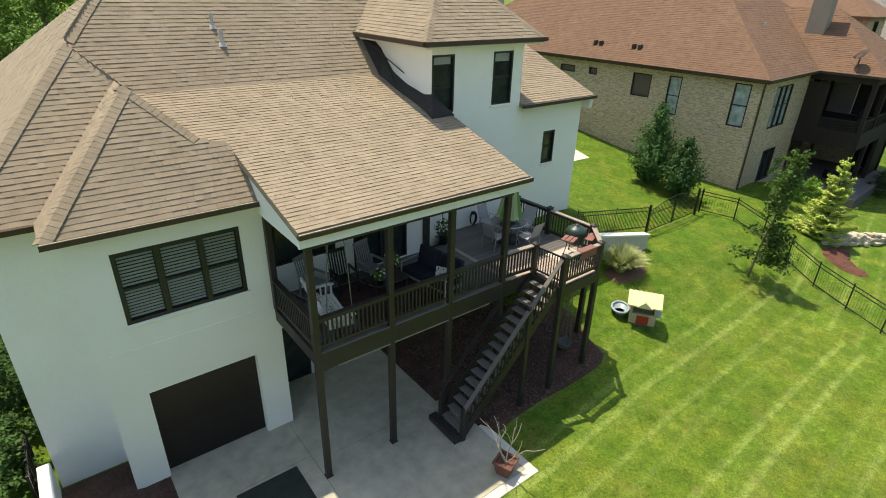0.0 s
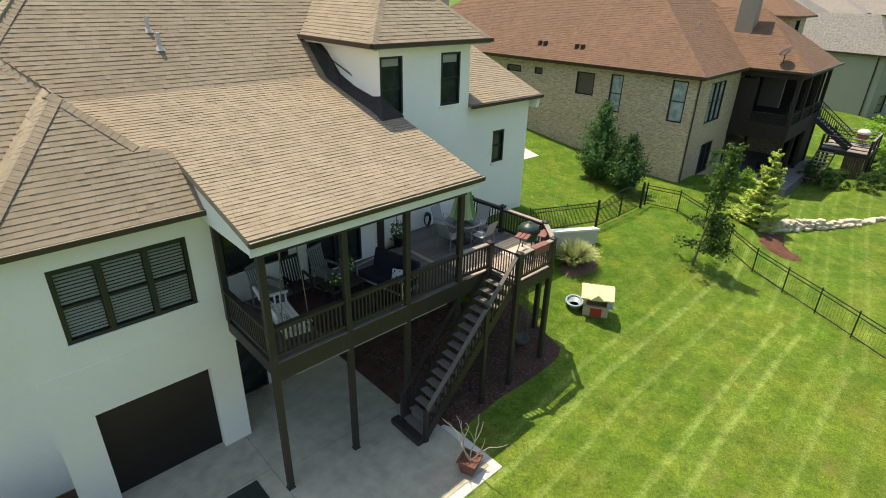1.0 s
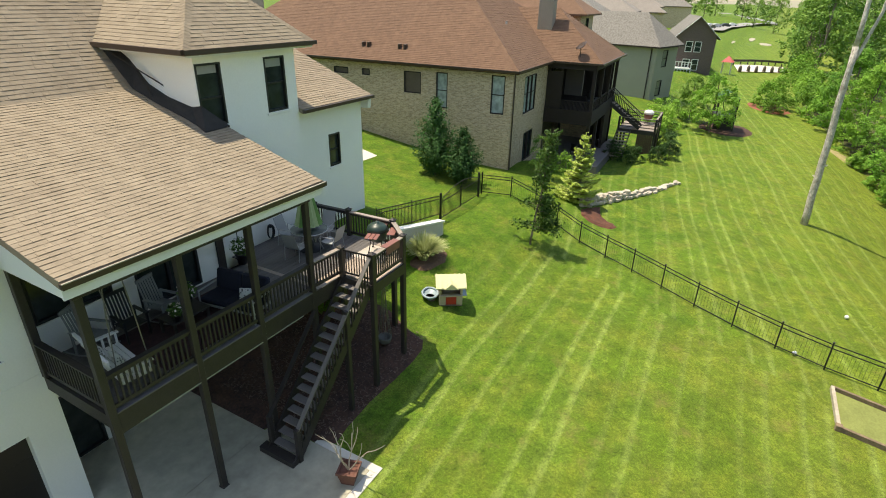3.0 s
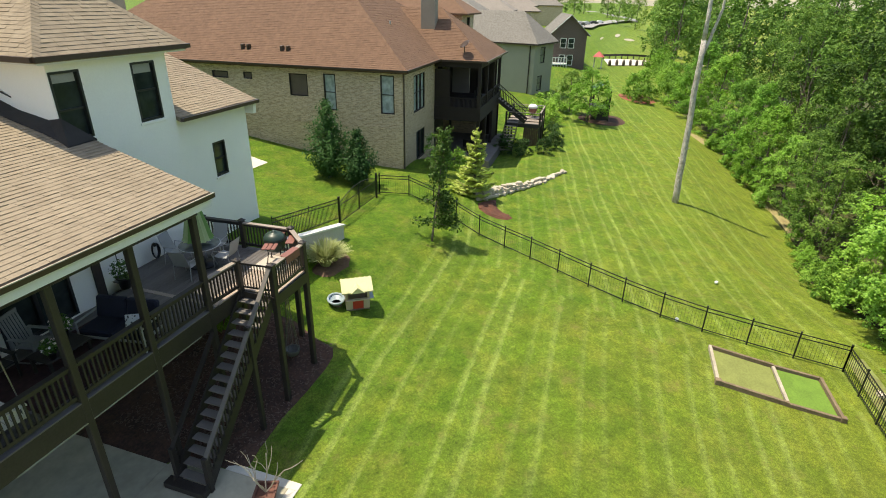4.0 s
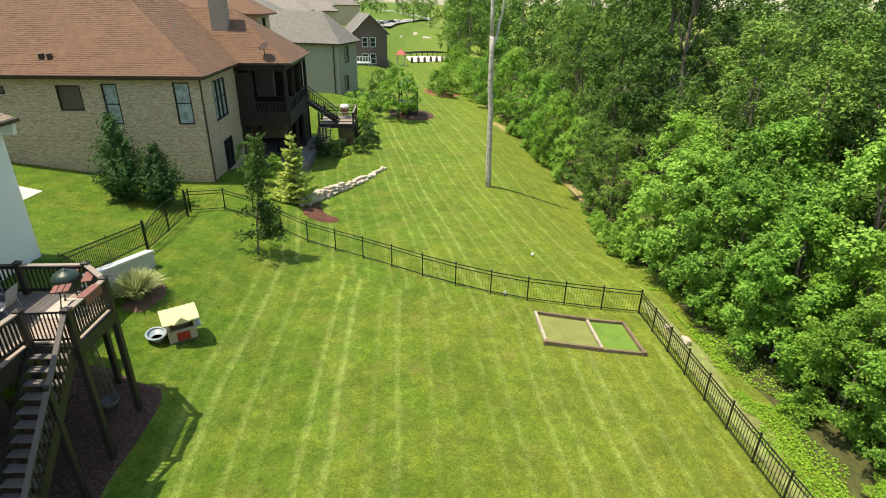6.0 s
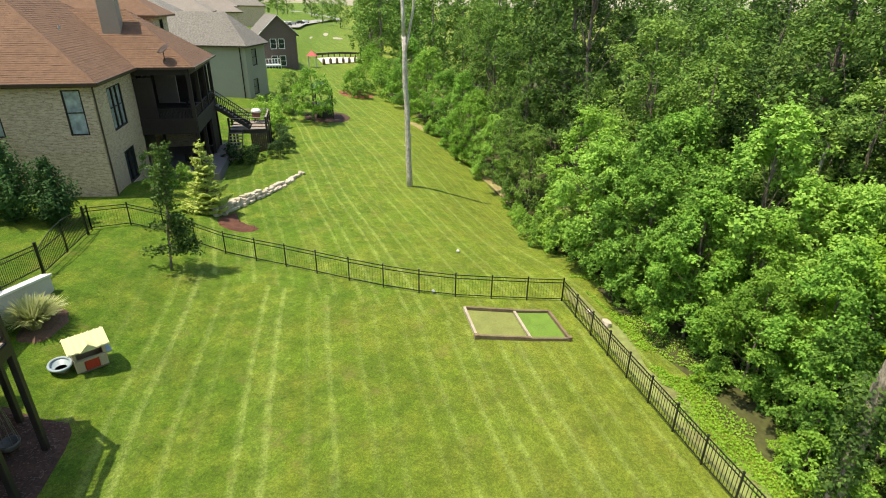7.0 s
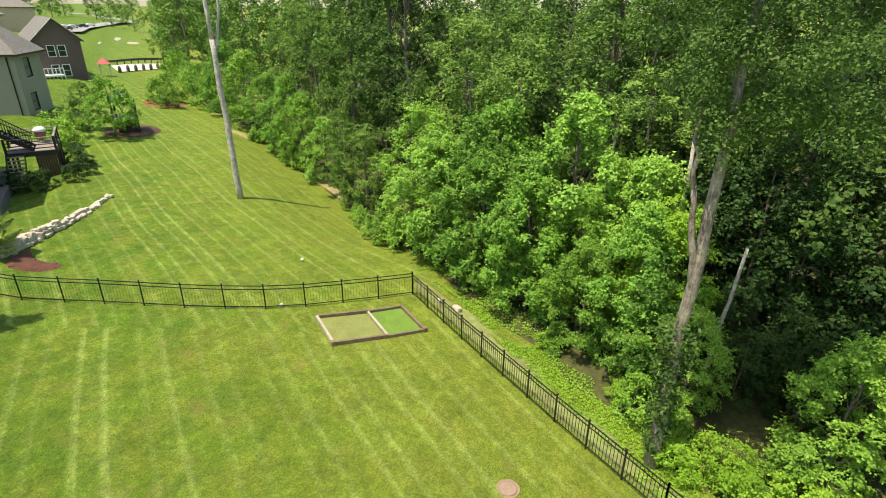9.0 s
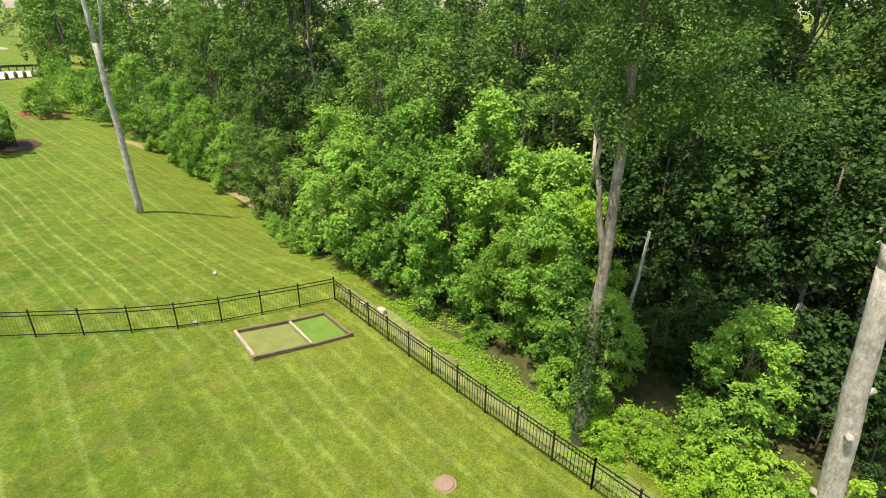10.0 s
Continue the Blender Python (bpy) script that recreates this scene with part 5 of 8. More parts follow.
def blob(cx, cy, rx, ry, n=20, seed=1):
    r = random.Random(seed)
    return [(cx + rx * math.cos(2 * math.pi * i / n) * r.uniform(0.9, 1.08), cy + ry * math.sin(2 * math.pi * i / n) * r.uniform(0.9, 1.08)) for i in range(n)]


patch("mulch_ring", blob(18.75, 11.2, 1.2, 0.62, 20, 2), REDMULCH, "reddish mulch ring round the ornamental grass", "mulch bed", 0.05, 0.25, 0.04)
# this bed is darker: the conifer's shadow is put into the mulch colour
patch("mulch_ring", [(31.4, 7.5), (30.9, 7.75), (30.2, 7.5), (29.75, 6.9), (29.6, 6.2), (29.75, 5.6), (30.2, 5.35), (30.6, 5.7), (30.75, 6.2), (31.2, 6.6), (31.9, 6.8), (32.4, 6.95)], surface("shadowed_red_mulch", (0.095, 0.043, 0.028), 0.6, 14, 1.5, 0.95, 1.0, hue=(1.2, 1.0, 0.9)), "reddish mulch bed beside the stone border", "mulch bed", 0.05, 0.3, 0.04)
patch("driveway", [(26.6, 21.2), (28.6, 21.2), (29.0, 24.0), (27.0, 24.5)], CURB, "pale concrete pad on the side lawn", "pavement", 0.02, 0.5)

# ornamental grass
gr = np.random.RandomState(4)
pieces = []
for k in range(620):
    a, lean = gr.uniform(0, 2 * math.pi), gr.uniform(0.1, 0.85)
    ln = gr.uniform(0.7, 1.15)
    dirv = np.array([math.cos(a), math.sin(a), 0])
    base = dirv * gr.uniform(0, 0.14)
    pts = [base + dirv * (lean * ln * s ** 1.6) + np.array([0, 0, ln * (s - 0.55 * lean * s * s)]) for s in (0, 0.35, 0.7, 1.0)]
    sd = np.array([-math.sin(a), math.cos(a), 0]) * gr.uniform(0.014, 0.024)
    v = np.array([p + sd * w * q for p, w in zip(pts, (1, 1.1, 0.8, 0.1)) for q in (-1, 1)])
    f = np.array([[i * 2, i * 2 + 1, i * 2 + 3] for i in range(3)] + [[i * 2, i * 2 + 3, i * 2 + 2] for i in range(3)])
    pieces.append((v, f))
tuft_me = leaf_mesh("blades", pieces, STRAW)
tuft = thing("ornamental_grass", "yellow variegated ornamental grass clump in mulch", "grass clump", Matrix.Translation(lay(18.5, 11.35)) @ Matrix.Scale(1.3, 4))
part("blades", tuft_me, STRAW, tuft)
tuft2 = thing("ornamental_grass", "yellow variegated ornamental grass clump in mulch", "grass clump", Matrix.Translation(lay(19.1, 11.3)) @ Matrix.Scale(1.2, 4))
o = part("blades", tuft_me, STRAW, tuft2)
o.rotation_euler, o.scale = (0, 0, 2.0), (0.85, 0.85, 0.8)

# ---- playhouse ----
YEL = surface("yellow_plastic", (0.70, 0.66, 0.36), 0.08, 20, 2, 0.5, 0.05)
TANP = surface("tan_plastic", (0.46, 0.38, 0.27), 0.1, 20, 2, 0.55, 0.05)
BROWNP = surface("brown_plastic", (0.17, 0.12, 0.09), 0.1, 20, 2, 0.55, 0.05)
REDP = surface("red_plastic", (0.42, 0.025, 0.02), 0.1, 20, 2, 0.45, 0.05)
BLUEP = surface("grey_blue_plastic", (0.30, 0.38, 0.42), 0.1, 20, 2, 0.45, 0.05)
ph = thing("playhouse", "small plastic playhouse with yellow roof", "playhouse", Matrix.Translation(lay(16.75, 9.0)) @ pose(0, 0, 0, 0, 0, -56) @ Matrix.Scale(0.92, 4))
part("base", Build().box(-0.5, -0.42, 0.0, 0.5, 0.42, 0.06, bev=0.01), BROWNP, ph)
each_part("front_wall", Build().box(-0.5, -0.42, 0.06, -0.22, -0.36, 0.5, bev=0.01).box(0.25, -0.42, 0.06, 0.5, -0.36, 0.5, bev=0.01), TANP, ph)
part("half_door", Build().box(-0.21, -0.43, 0.08, 0.24, -0.385, 0.46, bev=0.012), REDP, ph, "red half door")
for sx in (-0.46, 0.46):
    for sy in (-0.38, 0.38):
        part("corner_post", Build().box(sx - 0.05, sy - 0.05, 0.06, sx + 0.05, sy + 0.05, 0.98, bev=0.012), TANP, ph)
part("back_wall", Build().box(-0.5, 0.36, 0.06, 0.5, 0.42, 0.95, bev=0.01), TANP, ph)
for sx in (-0.5, 0.44):
    part("side_wall", Build().box(sx, -0.33, 0.06, sx + 0.06, 0.33, 0.5, bev=0.01), BROWNP, ph)
part("lintel", Build().box(-0.5, -0.42, 0.9, 0.5, -0.36, 1.02, bev=0.01), YEL, ph)
part("gablet", Build().add([(-0.3, -0.64, 0.93), (0.3, -0.64, 0.93), (0, -0.64, 1.2), (-0.3, -0.2, 0.98), (0.3, -0.2, 0.98), (0, -0.2, 1.24)], [(0, 1, 2), (5, 4, 3), (0, 3, 4, 1), (1, 4, 5, 2), (2, 5, 3, 0)]), YEL, ph, "small yellow gable over the opening")
for sy in (-1, 1):
    rf = Build().slab([(-0.66, 0, 1.36), (0.66, 0, 1.36), (0.66, sy * 0.6, 0.98), (-0.66, sy * 0.6, 0.98)][:: (1 if sy < 0 else -1)], 0.05)
    rp = part("roof_panel", rf, YEL, ph, "pale yellow roof panel")
    for i in range(7):
        part("roof_rib", Build().beam((-0.6 + i * 0.2, sy * 0.03, 1.365), (-0.6 + i * 0.2, sy * 0.58, 1.015), 0.03, 0.02), YEL, rp)
part("water_table", Build().tube([(-0.88 + 0.34 * math.cos(a), -0.02 + 0.46 * math.sin(a), 0.46) for a in np.linspace(0, 2 * math.pi, 25)], [0.05] * 25, 7, False), BLUEP, ph, "pale blue rim of the side basin", smooth=True)
part("basin", Build().lathe([(0.2, 0.24), (0.33, 0.4), (0.345, 0.44), (0.3, 0.42), (0.2, 0.3)], 20, (0, 0, 0), Matrix.Translation((-0.88, -0.02, 0)) @ Matrix.Diagonal((1.0, 1.32, 1.0, 1))), BLUEP, ph, "pale blue hollow of the basin", smooth=True)
part("table_leg", Build().lathe([(0.26, 0.0), (0.2, 0.3)], 12, (-0.88, -0.02, 0)), BROWNP, ph)
part("side_ledge", Build().box(0.5, -0.3, 0.42, 0.72, 0.3, 0.48, bev=0.012), BLUEP, ph)
part("serving_counter", Build().box(-0.5, -0.52, 0.5, 0.5, -0.36, 0.56, bev=0.012), TANP, ph, "tan serving counter under the opening")
part("inner_shelf", Build().box(-0.42, 0.24, 0.5, 0.42, 0.355, 0.72, bev=0.01), REDP, ph, "red shelf inside the house")

# ---- timber frames in the lawn ----
TIMBER = surface("weathered_timber", (0.20, 0.145, 0.09), 0.45, 14, 1.4, 0.9, 0.4)
PALETIMBER = surface("pale_timber", (0.40, 0.345, 0.265), 0.3, 12, 1.6, 0.9, 0.3)
bed = thing("raised_bed", "timber framed garden bed with a divider", "garden bed")
A, B_, C_, D_, E_, F_ = (20.85, -4.8), (18.55, -4.85), (18.35, -7.2), (18.25, -8.9), (20.5, -8.75), (20.6, -7.1)
for a, c, mt, h in ((A, B_, PALETIMBER, 0.16), (B_, C_, TIMBER, 0.16), (C_, D_, TIMBER, 0.12), (D_, E_, TIMBER, 0.14), (E_, F_, TIMBER, 0.12), (F_, A, TIMBER, 0.15), (F_, C_, PALETIMBER, 0.1)):
    part("timber", Build().beam(lay(*a, h / 2), lay(*c, h / 2), 0.11, h + 0.03), mt, bed)
part("corner_block", Build().box(-0.1, -0.1, 0, 0.1, 0.1, 0.22, bev=0.01), TIMBER, bed).location = lay(*B_)
part("corner_block", Build().box(-0.09, -0.09, 0, 0.09, 0.09, 0.2, bev=0.01), TIMBER, bed).location = lay(*D_)
patch("bed_turf", [(20.77, -4.9), (20.52, -7.0), (18.43, -7.1), (18.62, -4.93)], surface("thin_yellow_turf", (0.20, 0.225, 0.062), 0.25, 14, 1.5, 0.95, 0.5), "thin yellowing turf inside the timber bed", "turf", 0.03, 0.4)
patch("bed_turf", [(20.5, -7.2), (20.42, -8.66), (18.33, -8.8), (18.43, -7.28)], surface("lush_turf", (0.13, 0.23, 0.03), 0.3, 18, 1.5, 0.95, 0.5), "lush bright turf inside the timber bed", "turf", 0.03, 0.4)
mh = thing("drain_cover", "round rusty pink drain cover in the lawn", "drain cover", lay(9.37, -7.3))
part("lid", Build().lathe([(0.27, 0.0), (0.27, 0.035), (0.24, 0.05), (0.03, 0.052)], 24), surface("pinkish_concrete", (0.30, 0.21, 0.15), 0.25, 20, 3, 0.9, 0.2), mh)
part("collar", Build().lathe([(0.36, -0.03), (0.36, 0.02), (0.28, 0.025), (0.28, -0.02)], 24), surface("dry_soil", (0.28, 0.2, 0.12), 0.3, 20, 3, 0.95, 0.4), mh)
for x, y in ((27.3, -5.8), (22.37, -3.6)):
    single("ball", Build().lathe([(0.09 * math.sin(math.pi * i / 8) + 0.001, 0.09 - 0.09 * math.cos(math.pi * i / 8)) for i in range(9)], 14, tuple(lay(x, y))), TRIMWHITE, "small white ball lying on the lawn", "ball", group="balls on the lawn", smooth=True)


def boulder(seed, sx, sy, sz):
    r = random.Random(seed)
    bm = bmesh.new()
    bmesh.ops.create_icosphere(bm, subdivisions=2, radius=1)
    off = Vector((r.uniform(0, 50), r.uniform(0, 50), 0))
    for v in bm.verts:
        k = 1 + 0.35 * noise.noise(v.co * 1.3 + off)
        v.co = Vector((max(-0.8, min(0.8, v.co.x * k)) * sx, max(-0.8, min(0.8, v.co.y * k)) * sy, max(-0.6, min(0.6, v.co.z * k)) * sz))
    me = bpy.data.meshes.new("stone")
    bm.to_mesh(me)
    bm.free()
    return me


single("rock", boulder(3, 0.3, 0.2, 0.22), STONE, "pale rock lying outside the fence", "rock").location = lay(19.2, -11.05, 0.12)
single("rock", boulder(4, 0.2, 0.16, 0.16), STONE, "pale rock lying outside the fence", "rock").location = lay(20.3, -10.7, 0.08)
stones = thing("stone_border", "curved border of stacked pale limestone boulders", "stone wall")
line = [(31.5, 7.85), (32.3, 7.4), (33.5, 6.8), (35.7, 5.7), (38.1, 4.6), (41.3, 3.5)]
kinds = [boulder(20 + i, 0.29, 0.22, 0.18) for i in range(7)]
rs = random.Random(9)
for tier in range(3):
    for i in range(44 - tier * 9):
        s = (i + 0.5 * tier + rs.uniform(-0.2, 0.2)) / 44 * (len(line) - 1)
        k = max(0, min(int(s), len(line) - 2))
        x = line[k][0] + (line[k + 1][0] - line[k][0]) * (s - k)
        yv = line[k][1] + (line[k + 1][1] - line[k][1]) * (s - k)
        o = part("stone", kinds[rs.randrange(7)], STONE, stones)
        o.matrix_world = Matrix.Translation(lay(x + rs.uniform(-0.1, 0.1), yv + tier * 0.12 + rs.uniform(-0.06, 0.06), 0.09 + tier * 0.15)) @ Euler((rs.uniform(-0.2, 0.2), rs.uniform(-0.2, 0.2), rs.uniform(0, 6))).to_matrix().to_4x4() @ Matrix.Diagonal((rs.uniform(0.6, 1.3), rs.uniform(0.7, 1.15), rs.uniform(0.7, 1.25), 1))
# low white wall and dark gate at the corner of the house
single("garden_wall", Build().box(-1.95, 12.0, -0.1, -1.66, 13.7, 1.0, bev=0.02), WHITE, "low white wall beside the house corner", "wall")
cg = thing("garden_gate", "black metal gate at the house corner", "gate")
for yy in (12.9, 13.5, 14.1, 14.7):
    part("gate_post", Build().box(-2.08, yy - 0.03, 0, -2.02, yy + 0.03, 1.5, bev=0.006), BLACKMETAL, cg)
for z in (0.2, 1.35):
    part("gate_rail", Build().beam((-2.05, 12.9, z), (-2.05, 14.7, z), 0.04, 0.05), BLACKMETAL, cg)
for i in range(1, 15):
    part("picket", Build().box(-2.06, 12.9 + i * 0.12 - 0.01, 0.1, -2.04, 12.9 + i * 0.12 + 0.01, 1.45), BLACKMETAL, cg)


# ---- brick house next door ----
nb = thing("house", "tan brick neighbour house with rust shingle roof", "house", pose(33.0, 13.6, 0, 0, 0, 3.2))
NE = 7.84  # eave height
side_open = [(-14.02, -12.73, 6.7, 7.16), (-11.54, -10.86, 6.72, 7.18), (-8.06, -6.7, 5.8, 7.25), (-5.53, -4.66, 5.0, 7.35), (-1.51, -0.56, 5.0, 7.45)]


def side_wall(b):
    """Turns a wall built along x, facing -y, into one along -y' facing -x'."""
    b.v = [(y, -x, z) for x, y, z in b.v]
    b.f = [q for q in b.f]
    return b


part("wall", side_wall(wall_with_holes(-26.0, 0.0, -0.5, NE, 0.0, 0.3, side_open)), BRICK, nb)
part("wall", wall_with_holes(0.3, 7.5, -0.5, NE, 0.0, 0.3, [(2.3, 4.9, 4.7, 7.2), (2.9, 4.9, 1.2, 3.3)]), BRICK, nb)
part("wall", wall_with_holes(7.5, 17.5, -0.5, NE, 1.6, 0.3, [(8.3, 10.4, 4.2, 6.7), (11.6, 13.2, 4.9, 6.8), (14.2, 15.8, 4.9, 6.8), (8.5, 11.0, 0.4, 2.9)]), surface("pale_render", (0.25, 0.215, 0.18), 0.1, 12, 0.6, 0.85, 0.2), nb)
each_part("wall", Build().box(17.5, 1.6, -0.5, 17.8, 26.0, NE).box(7.2, 0.3, -0.5, 7.5, 1.6, NE), BRICK, nb)
part("wall_band", side_wall(Build().box(-26, -0.03, 4.02, 0.03, 0.0, 4.14)), BRICK, nb)
Q = Matrix(((0, 1, 0, 0), (-1, 0, 0, 0), (0, 0, 1, 0), (0, 0, 0, 1)))
BROWNFRAME = surface("brown_window_frame", (0.026, 0.017, 0.013), 0.2, 20, 2, 0.75, 0.05)
LOUVER = surface("brown_louvre", (0.12, 0.09, 0.07), 0.2, 20, 2, 0.6, 0.1)
for k, (a, c, z0, z1) in enumerate(side_open):
    window(nb, a, c, z0, z1, 0.04, 0.07, (), ((z0 + z1) / 2,) if k > 2 else (), PALEGLASS if k > 2 else LOUVER, True, 0.1, BROWNFRAME, Q, None, BRICK)
window(nb, 2.3, 4.9, 4.7, 7.2, 0.04, 0.08, (3.2, 4.0), (6.0,), PALEGLASS, True, 0.1, BROWNFRAME, None, None, BRICK)
window(nb, 2.9, 4.9, 1.2, 3.3, 0.04, 0.08, (3.9,), (), GLASS, True, 0.1, BROWNFRAME, None, None, BRICK)
for a, c, z0, z1 in ((8.3, 10.4, 4.2, 6.7), (11.6, 13.2, 4.9, 6.8), (14.2, 15.8, 4.9, 6.8), (8.5, 11.0, 0.4, 2.9)):
    window(nb, a, c, z0, z1, 1.64, 0.08, ((a + c) / 2,), (), GLASS, False, 0.1, BROWNFRAME)
part("downspout", Build().tube([(0.05, -0.08, 0.6), (0.05, -0.08, NE)], [0.05, 0.05], 8), GUTTER, nb)

NS = 0.72
NL, NFRT = plane("x", -0.45, NE - 0.02, NS), plane("y", -0.45, NE - 0.02, NS)
nbtabs = Build()
big = [(-0.45, -0.45), (7.2, 7.2), (7.2, 20.0), (-0.45, 27.0)]
frontp = [(-0.45, -0.45), (7.0, -0.45), (18.2, -0.45), (10.6, 7.2), (7.2, 7.2)]
for fn, across, poly in ((NL, "y", big), (NFRT, "x", frontp)):
    part("roof", Build().slab([(x, y, fn(x, y)) for x, y in poly], 0.16), RUST, nb)
    shingle_rows(nbtabs, poly, fn, across, 0.175)
part("roof", Build().slab([(7.2, 7.2, NL(7.2, 0)), (10.6, 7.2, NL(7.2, 0)), (18.2, -0.45, NE), (18.2, 27, NE), (10.6, 20.0, NL(7.2, 0)), (7.2, 20.0, NL(7.2, 0))], 0.16), RUST, nb)
# hipped porch roof that runs back into the main slope
PF, PLF = plane("y", -4.0, NE - 0.02, NS), plane("x", 7.3, NE - 0.02, NS)
PRT = plane("x", 16.5, NE - 0.02, -NS * 4.8 / 4.4)
pr_front = [(7.3, -4.0), (16.5, -4.0), (12.1, 0.8)]
pr_left = [(7.3, -4.0), (12.1, 0.8), (12.1, 4.4), (7.3, -0.4)]
pr_right = [(16.5, -4.0), (16.5, -0.4), (12.1, 4.4), (12.1, 0.8)]
for fn, across, poly in ((PF, "x", pr_front), (PLF, "y", pr_left), (PRT, "y", pr_right)):
    part("porch_roof", Build().slab([(x, y, fn(x, y)) for x, y in poly], 0.14), RUST, nb)
    shingle_rows(nbtabs, poly, fn, across, 0.175)
hip_caps(nb, RUST, (7.3, -4.0, NE - 0.02), (12.1, 0.8, PF(0, 0.8)), 0.18, 0.12, 0.175)
part("shingle_field", nbtabs, RUST, nb, "rust brown asphalt shingles", kind="stuff")
hip_caps(nb, RUST, (-0.45, -0.45, NE), (7.2, 7.2, NL(7.2, 0)), 0.2, 0.12, 0.175)
each_part("gutter", side_wall(Build().beam((-27, -0.5, NE - 0.05), (0.5, -0.5, NE - 0.05), 0.12, 0.13)), GUTTER, nb)
each_part("gutter", Build().beam((-0.5, -0.5, NE - 0.05), (7.3, -0.5, NE - 0.05), 0.12, 0.13), GUTTER, nb)
each_part("gutter", Build().beam((7.25, -4.05, NE - 0.08), (16.95, -4.05, NE - 0.08), 0.12, 0.13).beam((7.25, -4.05, NE - 0.08), (7.25, -0.5, NE - 0.08), 0.12, 0.13), GUTTER, nb)
each_part("soffit", Build().box(-0.4, -0.4, NE - 0.22, 7.2, 0.3, NE - 0.17).box(-0.4, 0.3, NE - 0.22, 0.3, 27, NE - 0.17), BROWNFRAME, nb)
chim = part("chimney", Build().box(10.0, 0.75, 8.8, 10.9, 1.9, 13.2, bev=0.02), surface("taupe_siding", (0.33, 0.275, 0.21), 0.1, 12, 0.8, 0.85, 0.15), nb, "taupe sided chimney")
part("chimney_cap", Build().box(9.9, 0.65, 13.2, 11.0, 2.0, 13.35, bev=0.02), GUTTER, chim)
# a second gabled block on the roof
part("wall", wall_with_holes(14.8, 19.4, 7.8, 10.9, -0.3, 0.3, [(16.6, 17.8, 8.9, 10.5)]), BRICK, nb)
part("wall", Build().box(14.8, 0.0, 7.8, 15.1, 6.0, 10.9), BRICK, nb)
window(nb, 16.6, 17.8, 8.9, 10.5, -0.26, 0.07, (), (9.7,), GLASS, True, 0.1, BROWNFRAME)
for q in ([(14.2, -0.9, 10.85), (20.0, -0.9, 10.85), (17.1, 2.0, 12.7)], [(14.2, -0.9, 10.85), (17.1, 2.0, 12.7), (17.1, 6.5, 12.7), (14.2, 6.5, 10.85)], [(20.0, -0.9, 10.85), (20.0, 6.5, 10.85), (17.1, 6.5, 12.7), (17.1, 2.0, 12.7)]):
    part("roof", Build().slab(q, 0.14), RUST, nb)
dish = part("satellite_dish", Build().lathe([(0.02, 0.0), (0.25, 0.05), (0.42, 0.14), (0.43, 0.15), (0.25, 0.07)], 18, m=pose(7.75, -2.3, 8.85, -40, 0, 40)), GUTTER, nb, "grey satellite dish on the porch roof", smooth=True)
part("dish_mast", Build().tube([(7.8, -2.2, 7.8), (7.8, -2.2, 8.85)], [0.035, 0.035], 8), GUTTER, dish)
for yy in (8.2, 11.2):
    for d in (0, 0.45):
        part("roof_vent", Build().box(0.55, yy + d, NL(0.55, 0), 0.85, yy + d + 0.2, NL(0.85, 0) + 0.16, bev=0.02), GUTTER, nb)
part("vent_pipe", Build().tube([(5.8, 2.9, 9.7), (5.8, 2.9, 10.45)], [0.07, 0.07], 8), bpy.data.materials["galvanised_pipe"], nb)
# two-level porch
PORCHSTAIN = surface("porch_brown_stain", (0.024, 0.0155, 0.0115), 0.3, 25, 2.0, 0.8, 0.2)
BD = 4.1
part("porch_floor", Build().box(7.5, -3.6, BD - 0.35, 16.4, 1.6, BD, bev=0.01), PORCHSTAIN, nb)
part("porch_slab", Build().box(7.2, -4.6, -0.3, 17.0, 1.6, 0.42, bev=0.01), surface("grey_porch_slab", (0.17, 0.155, 0.14), 0.2, 12, 0.8, 0.85, 0.2), nb)
for x, yy in ((7.6, -3.5), (10.4, -3.5), (13.3, -3.5), (16.3, -3.5), (7.6, 0.9), (16.3, 0.9)):
    part("porch_post", Build().box(x - 0.12, yy - 0.12, 0.3, x + 0.12, yy + 0.12, 7.7, bev=0.015), PORCHSTAIN, nb)
each_part("porch_beam", Build().box(7.45, -3.62, 7.3, 16.45, -3.38, 7.7).box(7.45, -3.4, 7.3, 7.7, 1.0, 7.7), PORCHSTAIN, nb)
for p, q in (((7.6, -3.5), (10.4, -3.5)), ((10.4, -3.5), (13.3, -3.5)), ((13.3, -3.5), (16.3, -3.5)), ((7.6, 0.8), (7.6, -3.5))):
    rl = part("porch_rail", Build().beam((*p, BD + 0.95), (*q, BD + 0.95), 0.14, 0.05), PORCHSTAIN, nb)
    part("lower_rail", Build().beam((*p, BD + 0.12), (*q, BD + 0.12), 0.05, 0.09), PORCHSTAIN, rl)
    n = int((Vector(p) - Vector(q)).length / 0.1)
    for i in range(1, n):
        c = Vector(p) + (Vector(q) - Vector(p)) * (i / n)
        part("baluster", Build().box(c.x - 0.02, c.y - 0.02, BD + 0.1, c.x + 0.02, c.y + 0.02, BD + 0.92), PORCHSTAIN, rl)
part("porch_screen", Build().box(7.7, -0.4, BD, 10.0, -0.34, 7.1), BROWNFRAME, nb, "dark brown porch screen")
part("porch_skirt", Build().box(7.48, -3.66, 3.35, 16.45, -3.6, BD + 0.3), PORCHSTAIN, nb, "dark brown skirt board")
part("porch_skirt", Build().box(7.42, -3.6, 3.35, 7.48, 0.9, BD + 0.3), PORCHSTAIN, nb, "dark brown skirt board")
part("porch_ceiling", Build().box(7.5, -3.6, 7.64, 16.4, 1.6, 7.68), BROWNFRAME, nb)
